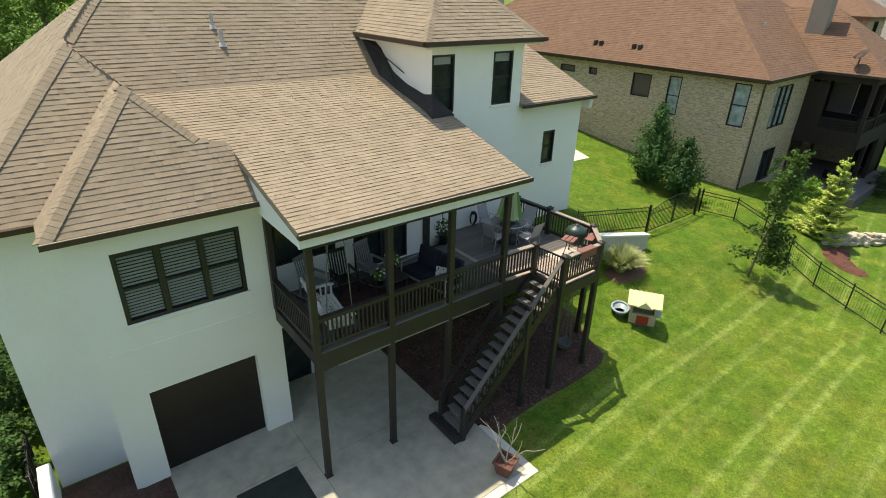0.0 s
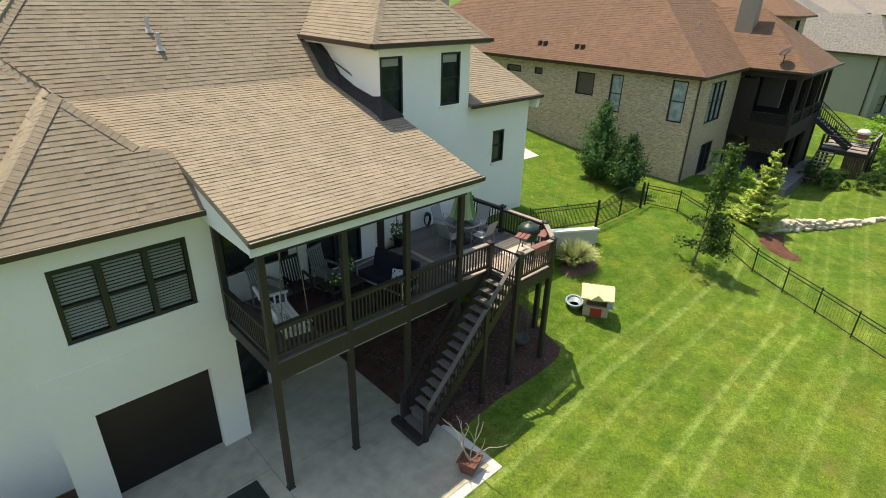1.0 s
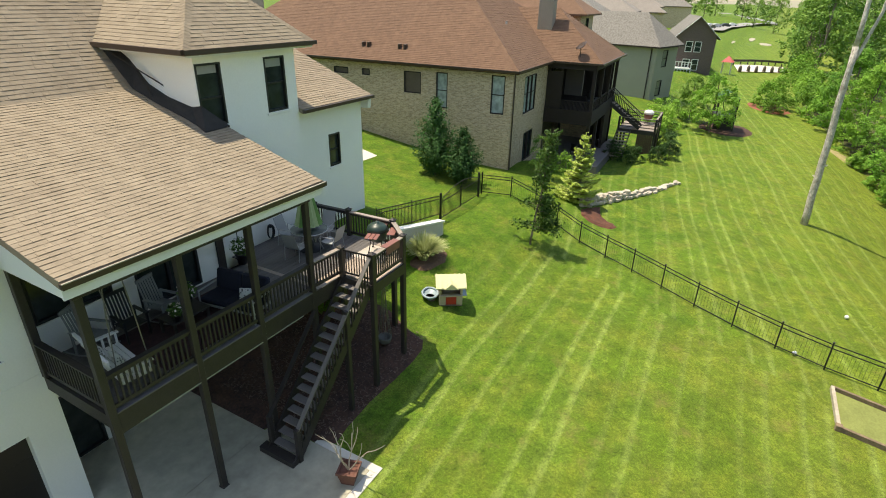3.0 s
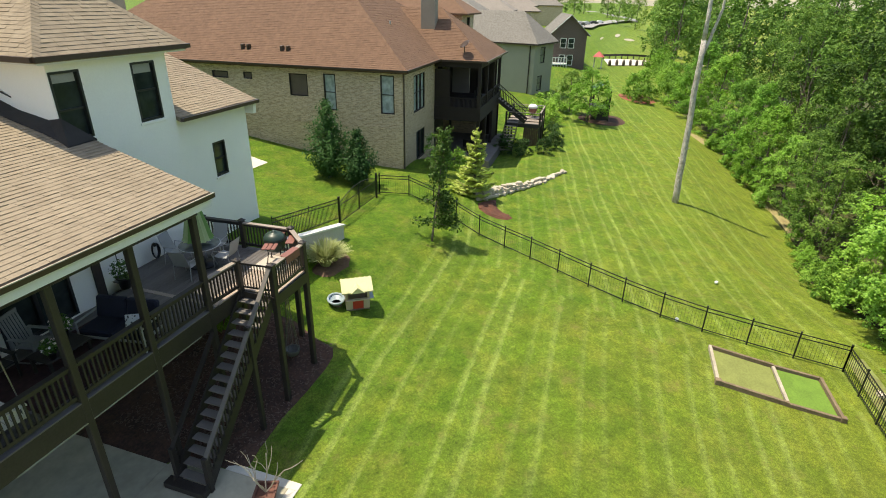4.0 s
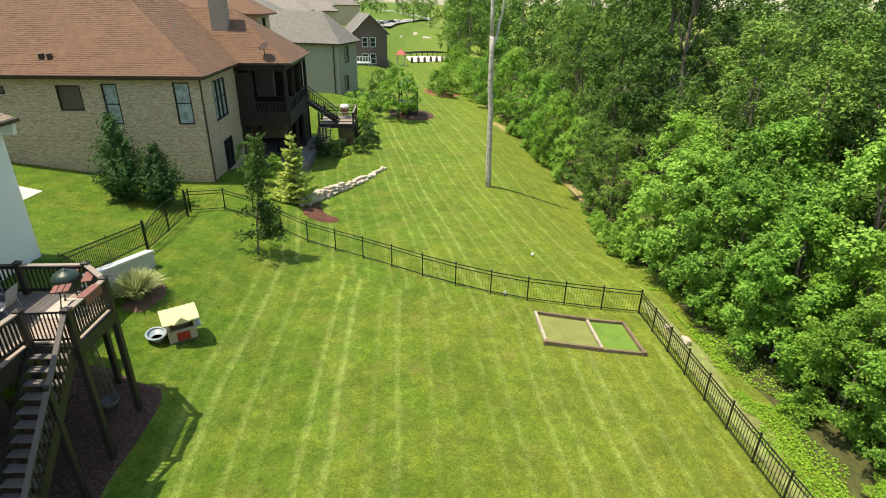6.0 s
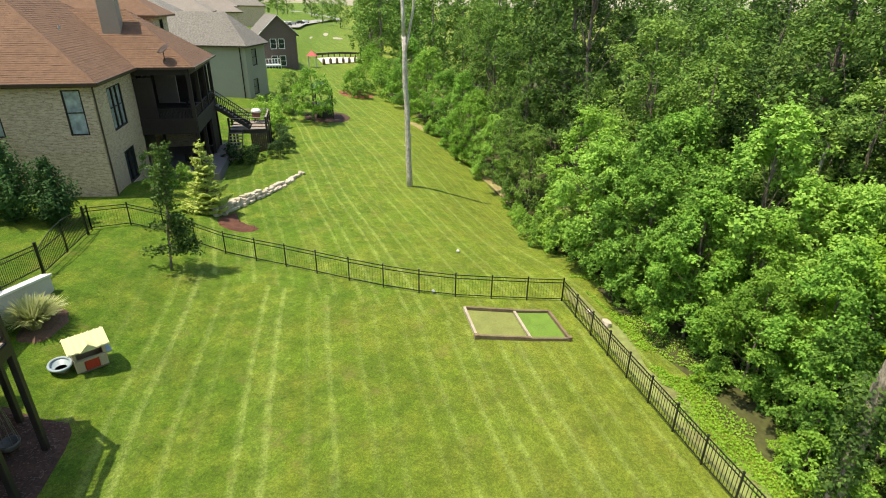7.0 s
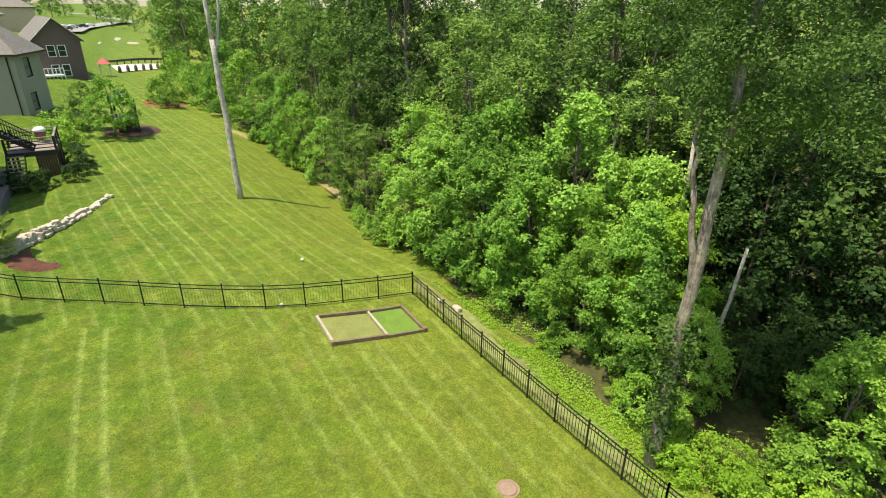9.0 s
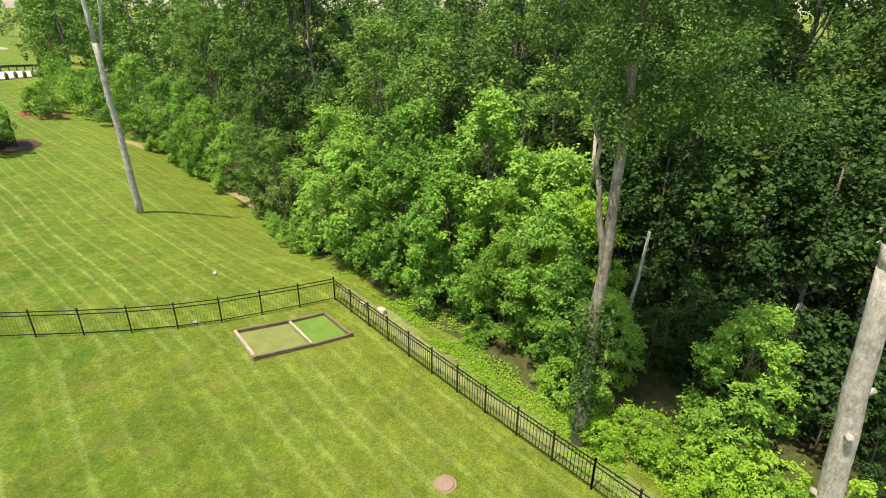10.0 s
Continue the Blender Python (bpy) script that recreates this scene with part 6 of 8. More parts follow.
part("porch_screen", Build().box(7.56, -1.2, 4.2, 7.6, 0.9, 7.1), BROWNFRAME, nb, "dark brown porch screen")
part("wall", Build().box(16.2, -1.8, 0.3, 16.5, 1.6, 3.7), BRICK, nb)
part("porch_screen", Build().box(16.22, -3.3, 0.45, 16.28, -1.85, 3.7), BROWNFRAME, nb, "dark brown porch screen")
part("porch_screen", Build().box(16.22, -3.3, 4.12, 16.28, -0.85, 7.1), BROWNFRAME, nb, "dark brown porch screen")
part("porch_screen", Build().box(13.4, -3.52, 0.45, 16.1, -3.46, 3.7), BROWNFRAME, nb, "dark brown porch screen")
part("wall", Build().box(16.2, -0.8, 4.1, 16.5, 1.6, 7.4), bpy.data.materials["pale_render"], nb)
# lower platform with steps
low = thing("deck", "brown wooden lower deck with rails and steps", "deck", pose(33.0, 13.6, 0, 0, 0, 3.2))
LX0, LX1, LY0, LY1, LZ = 15.0, 19.0, -7.6, -4.6, 1.95
for i in range(20):
    part("deck_board", Build().box(LX0, LY0 + i * 0.15, LZ - 0.04, LX1, LY0 + i * 0.15 + 0.142, LZ), DECKTOP, low)
each_part("rim_beam", Build().box(LX0 - 0.05, LY0 - 0.05, LZ - 0.35, LX1 + 0.05, LY0, LZ - 0.03).box(LX0 - 0.05, LY0, LZ - 0.35, LX0, LY1, LZ - 0.03), DARK, low)
for x in (LX0, (LX0 + LX1) / 2, LX1):
    for yy in (LY0, LY1):
        part("post", Build().box(x - 0.08, yy - 0.08, -0.4, x + 0.08, yy + 0.08, LZ + 1.0, bev=0.01), DARK, low)
for p, q in (((LX0, LY0), (LX1, LY0)), ((LX0, LY1), (LX0, LY0)), ((LX1, LY0), (LX1, LY1))):
    rl = part("railing", Build().beam((*p, LZ + 0.95), (*q, LZ + 0.95), 0.13, 0.05), DECKTOP, low)
    for h in (0.2, 0.45, 0.7):
        part("cross_rail", Build().beam((*p, LZ + h), (*q, LZ + h), 0.03, 0.06), DARK, rl)
for i in range(9):
    part("tread", Build().box(12.2 + i * 0.28, -5.6, LZ - 0.2 - (8 - i) * 0.2 - 0.04, 12.5 + i * 0.28, -4.6, LZ - 0.2 - (8 - i) * 0.2), DECKTOP, low)
for yy in (-5.65, -4.55):
    part("stringer", Build().beam((12.1, yy, 0.2), (14.9, yy, LZ - 0.15), 0.05, 0.28), DARK, low)
for i in range(10):
    part("upper_tread", Build().box(15.1, -3.95 - i * 0.25, BD - 0.24 - i * 0.2, 16.2, -3.67 - i * 0.25, BD - 0.2 - i * 0.2), DECKTOP, low)
for x in (15.05, 16.25):
    part("stringer", Build().beam((x, -3.6, BD - 0.2), (x, -6.3, LZ + 0.1), 0.06, 0.3), DARK, low)
    sr = part("stair_rail", Build().beam((x, -3.6, BD + 0.95), (x, -6.3, LZ + 1.05), 0.1, 0.06), DARK, low)
    for k in range(1, 18):
        f = k / 18
        part("baluster", Build().box(x - 0.02, -3.62 - 2.7 * f, BD - 0.1 - 2.0 * f, x + 0.02, -3.58 - 2.7 * f, BD + 0.92 - 2.03 * f), DARK, sr)
SKIRT = surface("red_brown_skirting", (0.075, 0.038, 0.026), 0.3, 20, 2, 0.7, 0.2)
for i in range(13):
    part("skirt_board", Build().box(16.9 + i * 0.16, LY0 - 0.02, -0.3, 17.05 + i * 0.16, LY0 + 0.01, LZ - 0.36), SKIRT, low, "red-brown skirting board")
for i in range(8):
    part("skirt_board", Build().box(LX0 - 0.02, LY0 + 0.1 + i * 0.16, -0.3, LX0 + 0.01, LY0 + 0.25 + i * 0.16, LZ - 0.36), SKIRT, low, "red-brown skirting board")
# furniture on the two porch levels
for k, (x, yv, z, r) in enumerate(((11.6, -2.6, BD, 20), (13.2, -2.5, BD, -15), (9.6, -2.3, 0.42, 60), (11.2, -2.7, 0.42, -40))):
    pc = thing("porch_chair", "dark metal chair on the neighbour's porch", "chair", Matrix(nb.matrix_world) @ pose(x, yv, z, 0, 0, r), "chairs on the neighbour's porch")
    part("seat", Build().box(-0.28, -0.27, 0.4, 0.28, 0.27, 0.47, bev=0.02), BLACKP, pc)
    part("backrest", Build().box(-0.28, 0.22, 0.45, 0.28, 0.28, 1.0, bev=0.02), BLACKP, pc)
    for sx in (-0.25, 0.25):
        for sy in (-0.24, 0.24):
            part("leg", Build().box(sx - 0.02, sy - 0.02, 0, sx + 0.02, sy + 0.02, 0.4), BLACKP, pc)
pt = thing("porch_table", "round dark table on the neighbour's patio", "table", Matrix(nb.matrix_world) @ Matrix.Translation((10.3, -2.9, 0.42)))
part("tabletop", Build().lathe([(0.55, 0.68), (0.6, 0.7), (0.6, 0.74), (0.55, 0.75)], 20), BLACKP, pt)
part("pedestal", Build().lathe([(0.28, 0.0), (0.26, 0.04), (0.06, 0.08), (0.06, 0.68)], 12), BLACKP, pt)
ng = thing("grill", "round grill with white cover on the lower deck", "grill", Matrix(nb.matrix_world) @ Matrix.Translation((18.0, -6.6, LZ)))
part("bowl", Build().lathe([(0.1, 0.3), (0.34, 0.5), (0.4, 0.8), (0.4, 0.9)], 18), REDWOOD, ng, smooth=True)
part("cover", Build().lathe([(0.44, 0.88), (0.42, 1.05), (0.25, 1.2), (0.02, 1.24)], 18), TRIMWHITE, ng, "white domed cover", smooth=True)
for k in range(3):
    part("leg", Build().tube([(0, 0, 0.4), (0.3 * math.cos(k * 2.1), 0.3 * math.sin(k * 2.1), 0)], [0.02, 0.02], 6), BLACKMETAL, ng)

# ---- houses further off ----


def far_house(m, w, d, eave, ridge, wall_mat, roof_mat, label, wins, base=-1.0, gable=False, glass=GLASS):
    h = thing("house", label, "house", m)
    holes = [(x, x + ww, z, z + hh) for x, z, ww, hh in wins]
    part("wall", wall_with_holes(0, w, base, eave, 0.0, 0.3, holes), wall_mat, h)
    each_part("wall", Build().box(0, 0.3, base, 0.3, d, eave).box(w - 0.3, 0.3, base, w, d, eave).box(0, d - 0.3, base, w, d, eave), wall_mat, h)
    for x, z, ww, hh in wins:
        window(h, x, x + ww, z, z + hh, 0.04, 0.09, (), (z + hh / 2,), glass, False, 0.1, TRIMWHITE if gable else BROWNFRAME)
    o = 0.5
    if gable:
        part("wall_end", Build().add([(0, 0, eave), (w, 0, eave), (w / 2, 0, ridge), (0, 0.3, eave), (w, 0.3, eave), (w / 2, 0.3, ridge)], [(0, 1, 2), (5, 4, 3), (0, 2, 5, 3), (1, 4, 5, 2)]), wall_mat, h)
        for s in (0, 1):
            q = [(-o, -o, eave - 0.25), (w / 2, -o, ridge + 0.1), (w / 2, d + o, ridge + 0.1), (-o, d + o, eave - 0.25)]
            if s:
                q = [(w - x, y, z) for x, y, z in q][::-1]
            part("roof", Build().slab(q[::-1] if not s else q[::-1], 0.2), roof_mat, h)
        for x0, z0, x1, z1 in ((-o, eave - 0.3, w / 2, ridge + 0.05), (w + o, eave - 0.3, w / 2, ridge + 0.05)):
            part("rake_board", Build().beam((x0, -o - 0.03, z0), (x1, -o - 0.03, z1), 0.05, 0.3, (0, 1, 0)), TRIMWHITE, h)
    else:
        k = min(w, d) / 2
        a, b_ = ((k, k), (w - k, k)) if w > d else ((k, k), (k, d - k))
        c, e = ((w - k, d - k), (k, d - k)) if w > d else ((w - k, d - k), (w - k, k))
        r1, r2 = (a, b_) if w > d else (a, b_)
        corners = [(-o, -o), (w + o, -o), (w + o, d + o), (-o, d + o)]
        z = eave - 0.1
        R1, R2 = (*r1, ridge), (*r2, ridge)
        P = [(*p, z) for p in corners]
        faces = ([P[0], P[1], R2, R1], [P[1], P[2], R2], [P[2], P[3], R1, R2], [P[3], P[0], R1]) if w > d else ([P[0], P[1], R1], [P[1], P[2], R2, R1], [P[2], P[3], R2], [P[3], P[0], R1, R2])
        for f in faces:
            part("roof", Build().slab(f, 0.2), roof_mat, h)
        each_part("gutter", Build().beam((-o, -o - 0.06, z - 0.06), (w + o, -o - 0.06, z - 0.06), 0.12, 0.13).beam((-o - 0.06, -o, z - 0.06), (-o - 0.06, d + o, z - 0.06), 0.12, 0.13), BROWNFRAME if not gable else TRIMWHITE, h)
    return h


beige = far_house(pose(69.1, 11.15, 0, 0, 0, -13), 6.2, 16.0, 7.3, 10.7, SAGE, SLATE, "sage stucco house with grey shingle roof", [(1.9, 4.8, 1.5, 1.9), (1.5, 1.5, 1.5, 1.8)], -0.5, False, glass_mat("dull_glass", (0.09, 0.1, 0.09), 0.4))
part("downspout", Build().tube([(-0.08, 0.6, 0), (-0.08, 0.6, 7.2)], [0.06, 0.06], 6), BROWNFRAME, beige)
far_house(pose(104.0, 14.0, 0, 0, 0, -75), 6.2, 12.0, 6.7, 9.7, DARKBRICK, SLATE, "brown brick gabled house with white trim", [(1.6, 4.2, 1.1, 1.7), (3.0, 4.2, 1.1, 1.7), (1.6, 1.3, 1.1, 1.8), (3.0, 1.3, 1.1, 1.8), (2.7, 7.3, 0.8, 1.0)][:4], -0.5, True)
fd = thing("deck", "white railed deck beside the brown house", "deck", pose(101.2, 14.6, 0, 0, 0, -75))
part("floor", Build().box(0, 0, 1.6, 4, 4, 1.8), TRIMWHITE, fd)
for i in range(9):
    part("baluster", Build().box(i * 0.5 - 0.06, 0, 0, i * 0.5 + 0.06, 0.1, 2.8), TRIMWHITE, fd)
part("rail", Build().beam((0, 0.05, 2.8), (4, 0.05, 2.8), 0.12, 0.12), TRIMWHITE, fd)
CREAMW = surface("cream_siding", (0.5, 0.46, 0.38), 0.08, 8, 0.5, 0.85, 0.1)
TANROOF = surface("distant_tan_roof", (0.24, 0.21, 0.18), 0.15, 4, 0.5, 0.9, 0.2)
for x, yv, r, w, d, e, rd, wm, rm, lb in ((92, 24, 5, 13, 16, 7.5, 11.5, CREAMW, SLATE, "pale sided house with grey roof"), (125, 26, 8, 14, 14, 7.5, 11.8, CREAMW, TANROOF, "cream house with tan roof"),
                                          (150, 24, 10, 14, 16, 7.5, 12, BRICK, TANROOF, "brick house with tan roof"), (182, 30, 10, 15, 15, 7.5, 12, CREAMW, TANROOF, "cream house with tan roof"),
                                          (215, 26, 10, 15, 15, 8, 12.5, BRICK, SLATE, "brick house with grey roof"), (255, 34, 12, 16, 16, 8, 12.5, CREAMW, TANROOF, "cream house with tan roof"),
                                          (300, 40, 12, 16, 16, 9, 13.5, CREAMW, SLATE, "pale house with grey roof"), (110, 44, 5, 14, 15, 9, 13.5, BRICK, TANROOF, "brick house with tan roof")):
    far_house(pose(x, yv, ground_z(x, yv) - 0.5, 0, 0, r), w, d, e, rd, wm, rm, lb, [(2, 4.6, 1.3, 1.8), (6, 4.6, 1.3, 1.8), (9.5, 4.6, 1.3, 1.8), (4, 1.2, 1.3, 1.8)], -1.5)
# road, pond wall and cars beyond the field
ROADM = surface("pale_asphalt", (0.30, 0.29, 0.27), 0.12, 6, 0.3, 0.9, 0.2)
road = Build()
rp = [(236, 21.0), (272, 20.5), (320, 15.5), (370, 11.0), (405, 3.0), (440, 4.0), (470, 16.0), (520, 40.0)]
for i, (x, yv) in enumerate(rp):
    road.v += [(x, yv - 4.5, ground_z(x, yv) + 0.35), (x, yv + 4.5, ground_z(x, yv) + 0.35)]
road.f = [(2 * i, 2 * i + 2, 2 * i + 3, 2 * i + 1) for i in range(len(rp) - 1)]
single("road", road, ROADM, "pale grey street beyond the field", "road", "structure")
SAND = surface("dry_sand", (0.40, 0.36, 0.27), 0.2, 2, 0.3, 0.95, 0.2)
for cx, cy, rx, ry, sd in ((212, 1.6, 5.5, 1.8, 5), (232, 6.2, 13, 0.9, 3), (196, 10.0, 9, 0.35, 7)):
    single("path_patch", Build().slab([(x, y, ground_z(x, y) + 0.12) for x, y in blob(cx, cy, rx, ry, 18, sd)], 0.2), SAND, "pale bare sand patch on the far field", "sand", "structure")
strip = Build()
for k in range(9):
    x, yv = 120.3 + k * 1.6, 4.2 - k * 1.12
    w = 14.0 - k * 0.3
    strip.v += [(x, yv, ground_z(x, yv) + 0.15), (x + w * 0.99, yv + w * 0.12, ground_z(x + w, yv) + 0.2)]
strip.f = [(2 * k, 2 * k + 2, 2 * k + 3, 2 * k + 1) for k in range(8)]
single("paved_strip", strip, surface("pale_paving", (0.62, 0.57, 0.5), 0.12, 3, 0.4, 0.9, 0.2), "pale paved strip beyond the lawn", "pavement", "structure")
for k in range(7):
    x, yv = 120.6 + k * 1.9 + (k % 2) * 0.5, 4.0 - k * 1.33
    single("bollard", Build().lathe([(0.3, 0.0), (0.32, 0.7), (0.26, 1.0), (0.08, 1.25)], 10, (x, yv, ground_z(x, yv))), LOUVER, "dark round-topped bollard beside the paved strip", "bollard", group="bollards", smooth=True)
rail = thing("guard_rail", "dark brown rail behind the paved strip", "rail")
for k in range(12):
    x, yv = 134.6 + k * 1.6, 6.0 - k * 1.3
    part("post", Build().box(x - 0.1, yv - 0.1, ground_z(x, yv) - 0.2, x + 0.1, yv + 0.1, ground_z(x, yv) + 1.1), DARK, rail)
    if k < 11:
        part("rail", Build().beam((x, yv, ground_z(x, yv) + 0.9), (x + 1.6, yv - 1.3, ground_z(x + 1.6, yv - 1.3) + 0.9), 0.12, 0.45), DARK, rail)
kio = thing("kiosk", "small red roofed pavilion by the wall", "pavilion", Matrix.Translation((114.0, 6.0, ground_z(114, 6))) @ Matrix.Diagonal((0.7, 0.7, 0.8, 1)))
for sx in (-1, 1):
    for sy in (-1, 1):
        part("post", Build().box(sx - 0.1, sy - 0.1, 0, sx + 0.1, sy + 0.1, 2.6), TRIMWHITE, kio)
part("roof", Build().add([(-1.5, -1.5, 2.6), (1.5, -1.5, 2.6), (1.5, 1.5, 2.6), (-1.5, 1.5, 2.6), (0, 0, 3.9)], [(0, 1, 4), (1, 2, 4), (2, 3, 4), (3, 0, 4), (3, 2, 1, 0)]), REDP, kio)
CARP = [surface("silver_car_paint", (0.5, 0.5, 0.5), 0.05, 10, 2, 0.3, 0), surface("dark_car_paint", (0.05, 0.05, 0.06), 0.05, 10, 2, 0.3, 0), TRIMWHITE]


def car(m, mt, label):
    c = thing("car", label, "car", m, "cars on the far street")
    b = Build()
    prof = ((-2.1, 0.35), (-2.1, 0.8), (-1.3, 0.95), (-0.7, 1.45), (0.9, 1.45), (1.5, 0.98), (2.1, 0.85), (2.1, 0.35))
    for sy in (-0.85, 0.85):
        b.v += [(x, sy, z) for x, z in prof]
    n = len(prof)
    b.f = [tuple(range(n)), tuple(range(2 * n - 1, n - 1, -1))] + [(i, i + n, (i + 1) % n + n, (i + 1) % n) for i in range(n)]
    part("body", b, mt, c)
    for x in (-1.3, 1.3):
        for sy in (-0.8, 0.8):
            part("wheel", Build().lathe([(0.3, -0.1), (0.33, -0.05), (0.33, 0.05), (0.3, 0.1)], 12, m=pose(x, sy, 0.33, 90)), BLACKP, c)


for i, (x, yv) in enumerate(((238, 23.0), (246, 21.5), (256, 23.5), (266, 21.5), (280, 19.0), (300, 17.5))):
    car(pose(x, yv, ground_z(x, yv) + 0.28, 0, 0, 170 - i * 12), CARP[i % 3], ("silver", "dark", "white")[i % 3] + " parked car on the distant street")
# playset in the next garden
ps = thing("playset", "dark wooden play tower with green canopy", "playset", Matrix.Translation(lay(64.5, 2.6)) @ pose(0, 0, 0, 0, 0, 10))
for sx in (-1.2, 1.2):
    for sy in (-0.9, 0.9):
        part("post", Build().box(sx - 0.07, sy - 0.07, 0, sx + 0.07, sy + 0.07, 3.3), DARK, ps)
part("floor", Build().box(-1.3, -1.0, 1.4, 1.3, 1.0, 1.52), DARK, ps)
each_part("low_wall", Build().box(-1.25, -0.95, 1.52, 1.25, -0.88, 2.2).box(-1.25, -0.95, 0.1, -1.18, 0.95, 1.3), DARK, ps)
part("canopy", Build().add([(-1.4, -1.1, 3.2), (1.4, -1.1, 3.2), (1.4, 0, 3.9), (-1.4, 0, 3.9), (1.4, 1.1, 3.2), (-1.4, 1.1, 3.2)], [(0, 1, 2, 3), (3, 2, 4, 5)]), surface("green_canvas", (0.03, 0.09, 0.06), 0.15, 10, 1, 0.8, 0.1), ps)
each_part("swing_beam", Build().beam((1.2, 0, 2.6), (4.4, 0, 2.6), 0.12, 0.15).beam((4.4, -0.9, 0), (4.4, 0, 2.6), 0.1, 0.1).beam((4.4, 0.9, 0), (4.4, 0, 2.6), 0.1, 0.1), DARK, ps)
patch("mulch_ring", blob(64.5, 2.2, 3.4, 2.6, 18, 8), MULCH, "dark mulch bed beneath the playset", "mulch bed", 0.04, 0.8, 0.03)
patch("mulch_ring", blob(84.0, -1.6, 4.0, 2.6, 18, 9), surface("bright_red_mulch", (0.26, 0.09, 0.05), 0.4, 8, 1, 0.95, 0.6), "red mulch bed at the edge of the woods", "mulch bed", 0.06, 1.0, 0.05)


# ---- trees ----
def limb(b, p, q, r0, r1, rng, bend=0.12, sides=6, steps=5):
    p, q = Vector(p), Vector(q)
    length = (q - p).length
    pts, rad = [], []
    for i in range(steps + 1):
        t = i / steps
        j = Vector((rng.uniform(-1, 1), rng.uniform(-1, 1), rng.uniform(-0.5, 0.5))) * (bend * length * 0.25 * math.sin(math.pi * t))
        pts.append(p.lerp(q, t) + j)
        rad.append(r0 + (r1 - r0) * t)
    b.tube(pts, rad, sides)
    return pts


def tree_meshes(seed, height, radius, clear, clusters, per, leaf, trunk_r, leaf_mat_, bark=BARK, top=1.0, low=0.55, pad=None):
    """Trunk with limbs, and a crown of leafy pads whose outline is uneven. pad: the usual radius of one."""
    pad = pad or radius * 0.3
    rng = random.Random(seed)
    g = np.random.RandomState(seed)
    b = Build()
    lean = Vector((rng.uniform(-0.04, 0.04) * height, rng.uniform(-0.04, 0.04) * height, height * 0.93))
    spine = limb(b, (0, 0, -0.3), lean, trunk_r, trunk_r * 0.25, rng, 0.05, 8, 8)
    pieces = []
    # rounded lobes carry the pads and leave shaded gaps between one another
    lobes = []
    for i in range(max(7, clusters // 7)):
        t = (i + rng.random()) / max(7, clusters // 7)
        env = radius * (low + (1 - low) * math.sin(math.pi * min(1, t * 0.9 + 0.12))) * (1 - 0.75 * max(0, t - 0.62) / 0.38 * top)
        a = i * 2.399 + rng.uniform(-0.5, 0.5)
        rr = max(0.0, env - pad * 1.1) * rng.uniform(0.7, 1.1)
        c = Vector((lean.x * t + rr * math.cos(a), lean.y * t + rr * math.sin(a), clear + (height - clear) * t * 0.97))
        lobes.append((c, t, a, pad * rng.uniform(1.35, 2.1)))
        limb(b, spine[max(1, min(7, int(t * 7)))], c, trunk_r * 0.3, trunk_r * 0.06, rng, 0.2, 5, 4)
    for i in range(clusters):
        mid, t, a, lr = lobes[i % len(lobes)]
        d = g.normal(size=3) + np.array([0.7 * math.cos(a), 0.7 * math.sin(a), 0.45])
        d /= np.linalg.norm(d)
        d[2] *= 0.8
        c = mid + Vector(d * lr * rng.uniform(0.75, 1.0))
        size = pad * rng.uniform(0.55, 1.15)
        n = int(per * rng.uniform(0.7, 1.3) * (size / pad) ** 1.5)
        # a pad: leaves over a shallow lobed dome that tips outwards, thin below
        out = np.array([d[0], d[1], 0.0])
        face = d * 0.75 + np.array([0, 0, 0.75]) + g.normal(size=3) * 0.18
        face /= np.linalg.norm(face)
        su = np.cross(face, [0.3, 0.9, 0.1])
        su /= np.linalg.norm(su)
        sv = np.cross(face, su)
        th = g.uniform(0, 2 * math.pi, n)
        edge = size * (0.78 + 0.2 * np.sin(3 * th + rng.uniform(0, 6)) + 0.16 * np.sin(5 * th + rng.uniform(0, 6)))
        q = np.sqrt(g.uniform(0, 1, n))
        flat = (np.cos(th) * q * edge)[:, None] * su + (np.sin(th) * q * edge)[:, None] * sv
        dome = 0.55 * size * (1 - q * q) - 0.1 * size + g.normal(size=n) * 0.07 * size - np.where(g.uniform(size=n) < 0.18, g.uniform(0, 0.6, n) * size, 0)
        pos = np.array(c) + flat + dome[:, None] * face
        pieces.append(leaves_at(g, pos, flat / size * 0.9 + face * 0.5, leaf, 0.55))
        # loose shoots past the rim
        for k in range(3):
            m = max(4, n // 14)
            aim = out + np.array([0, 0, 0.5]) + g.normal(size=3) * 0.7
            aim /= np.linalg.norm(aim)
            s = g.uniform(0.5, 1.5, m)
            pos = np.array(c) + aim * (s * size)[:, None] + g.normal(size=(m, 3)) * 0.08 * size
            pieces.append(leaves_at(g, pos, np.tile(aim, (m, 1)), leaf, 0.7))
    trunk = b.mesh("trunk", True)
    trunk.materials.append(bark)
    return trunk, leaf_mesh("crown", pieces, leaf_mat_)


def plant(meshes, x, y, scale, turn, label, category="tree", name="tree", group="", squash=1.0, dz=0.0):
    t = thing(name, label, category, Matrix.Translation(lay(x, y, dz)) @ pose(0, 0, 0, 0, 0, turn) @ Matrix.Diagonal((scale, scale, scale * squash, 1)), group)
    part("trunk", meshes[0], BARK, t)
    part("crown", meshes[1], LEAF, t)
    return t


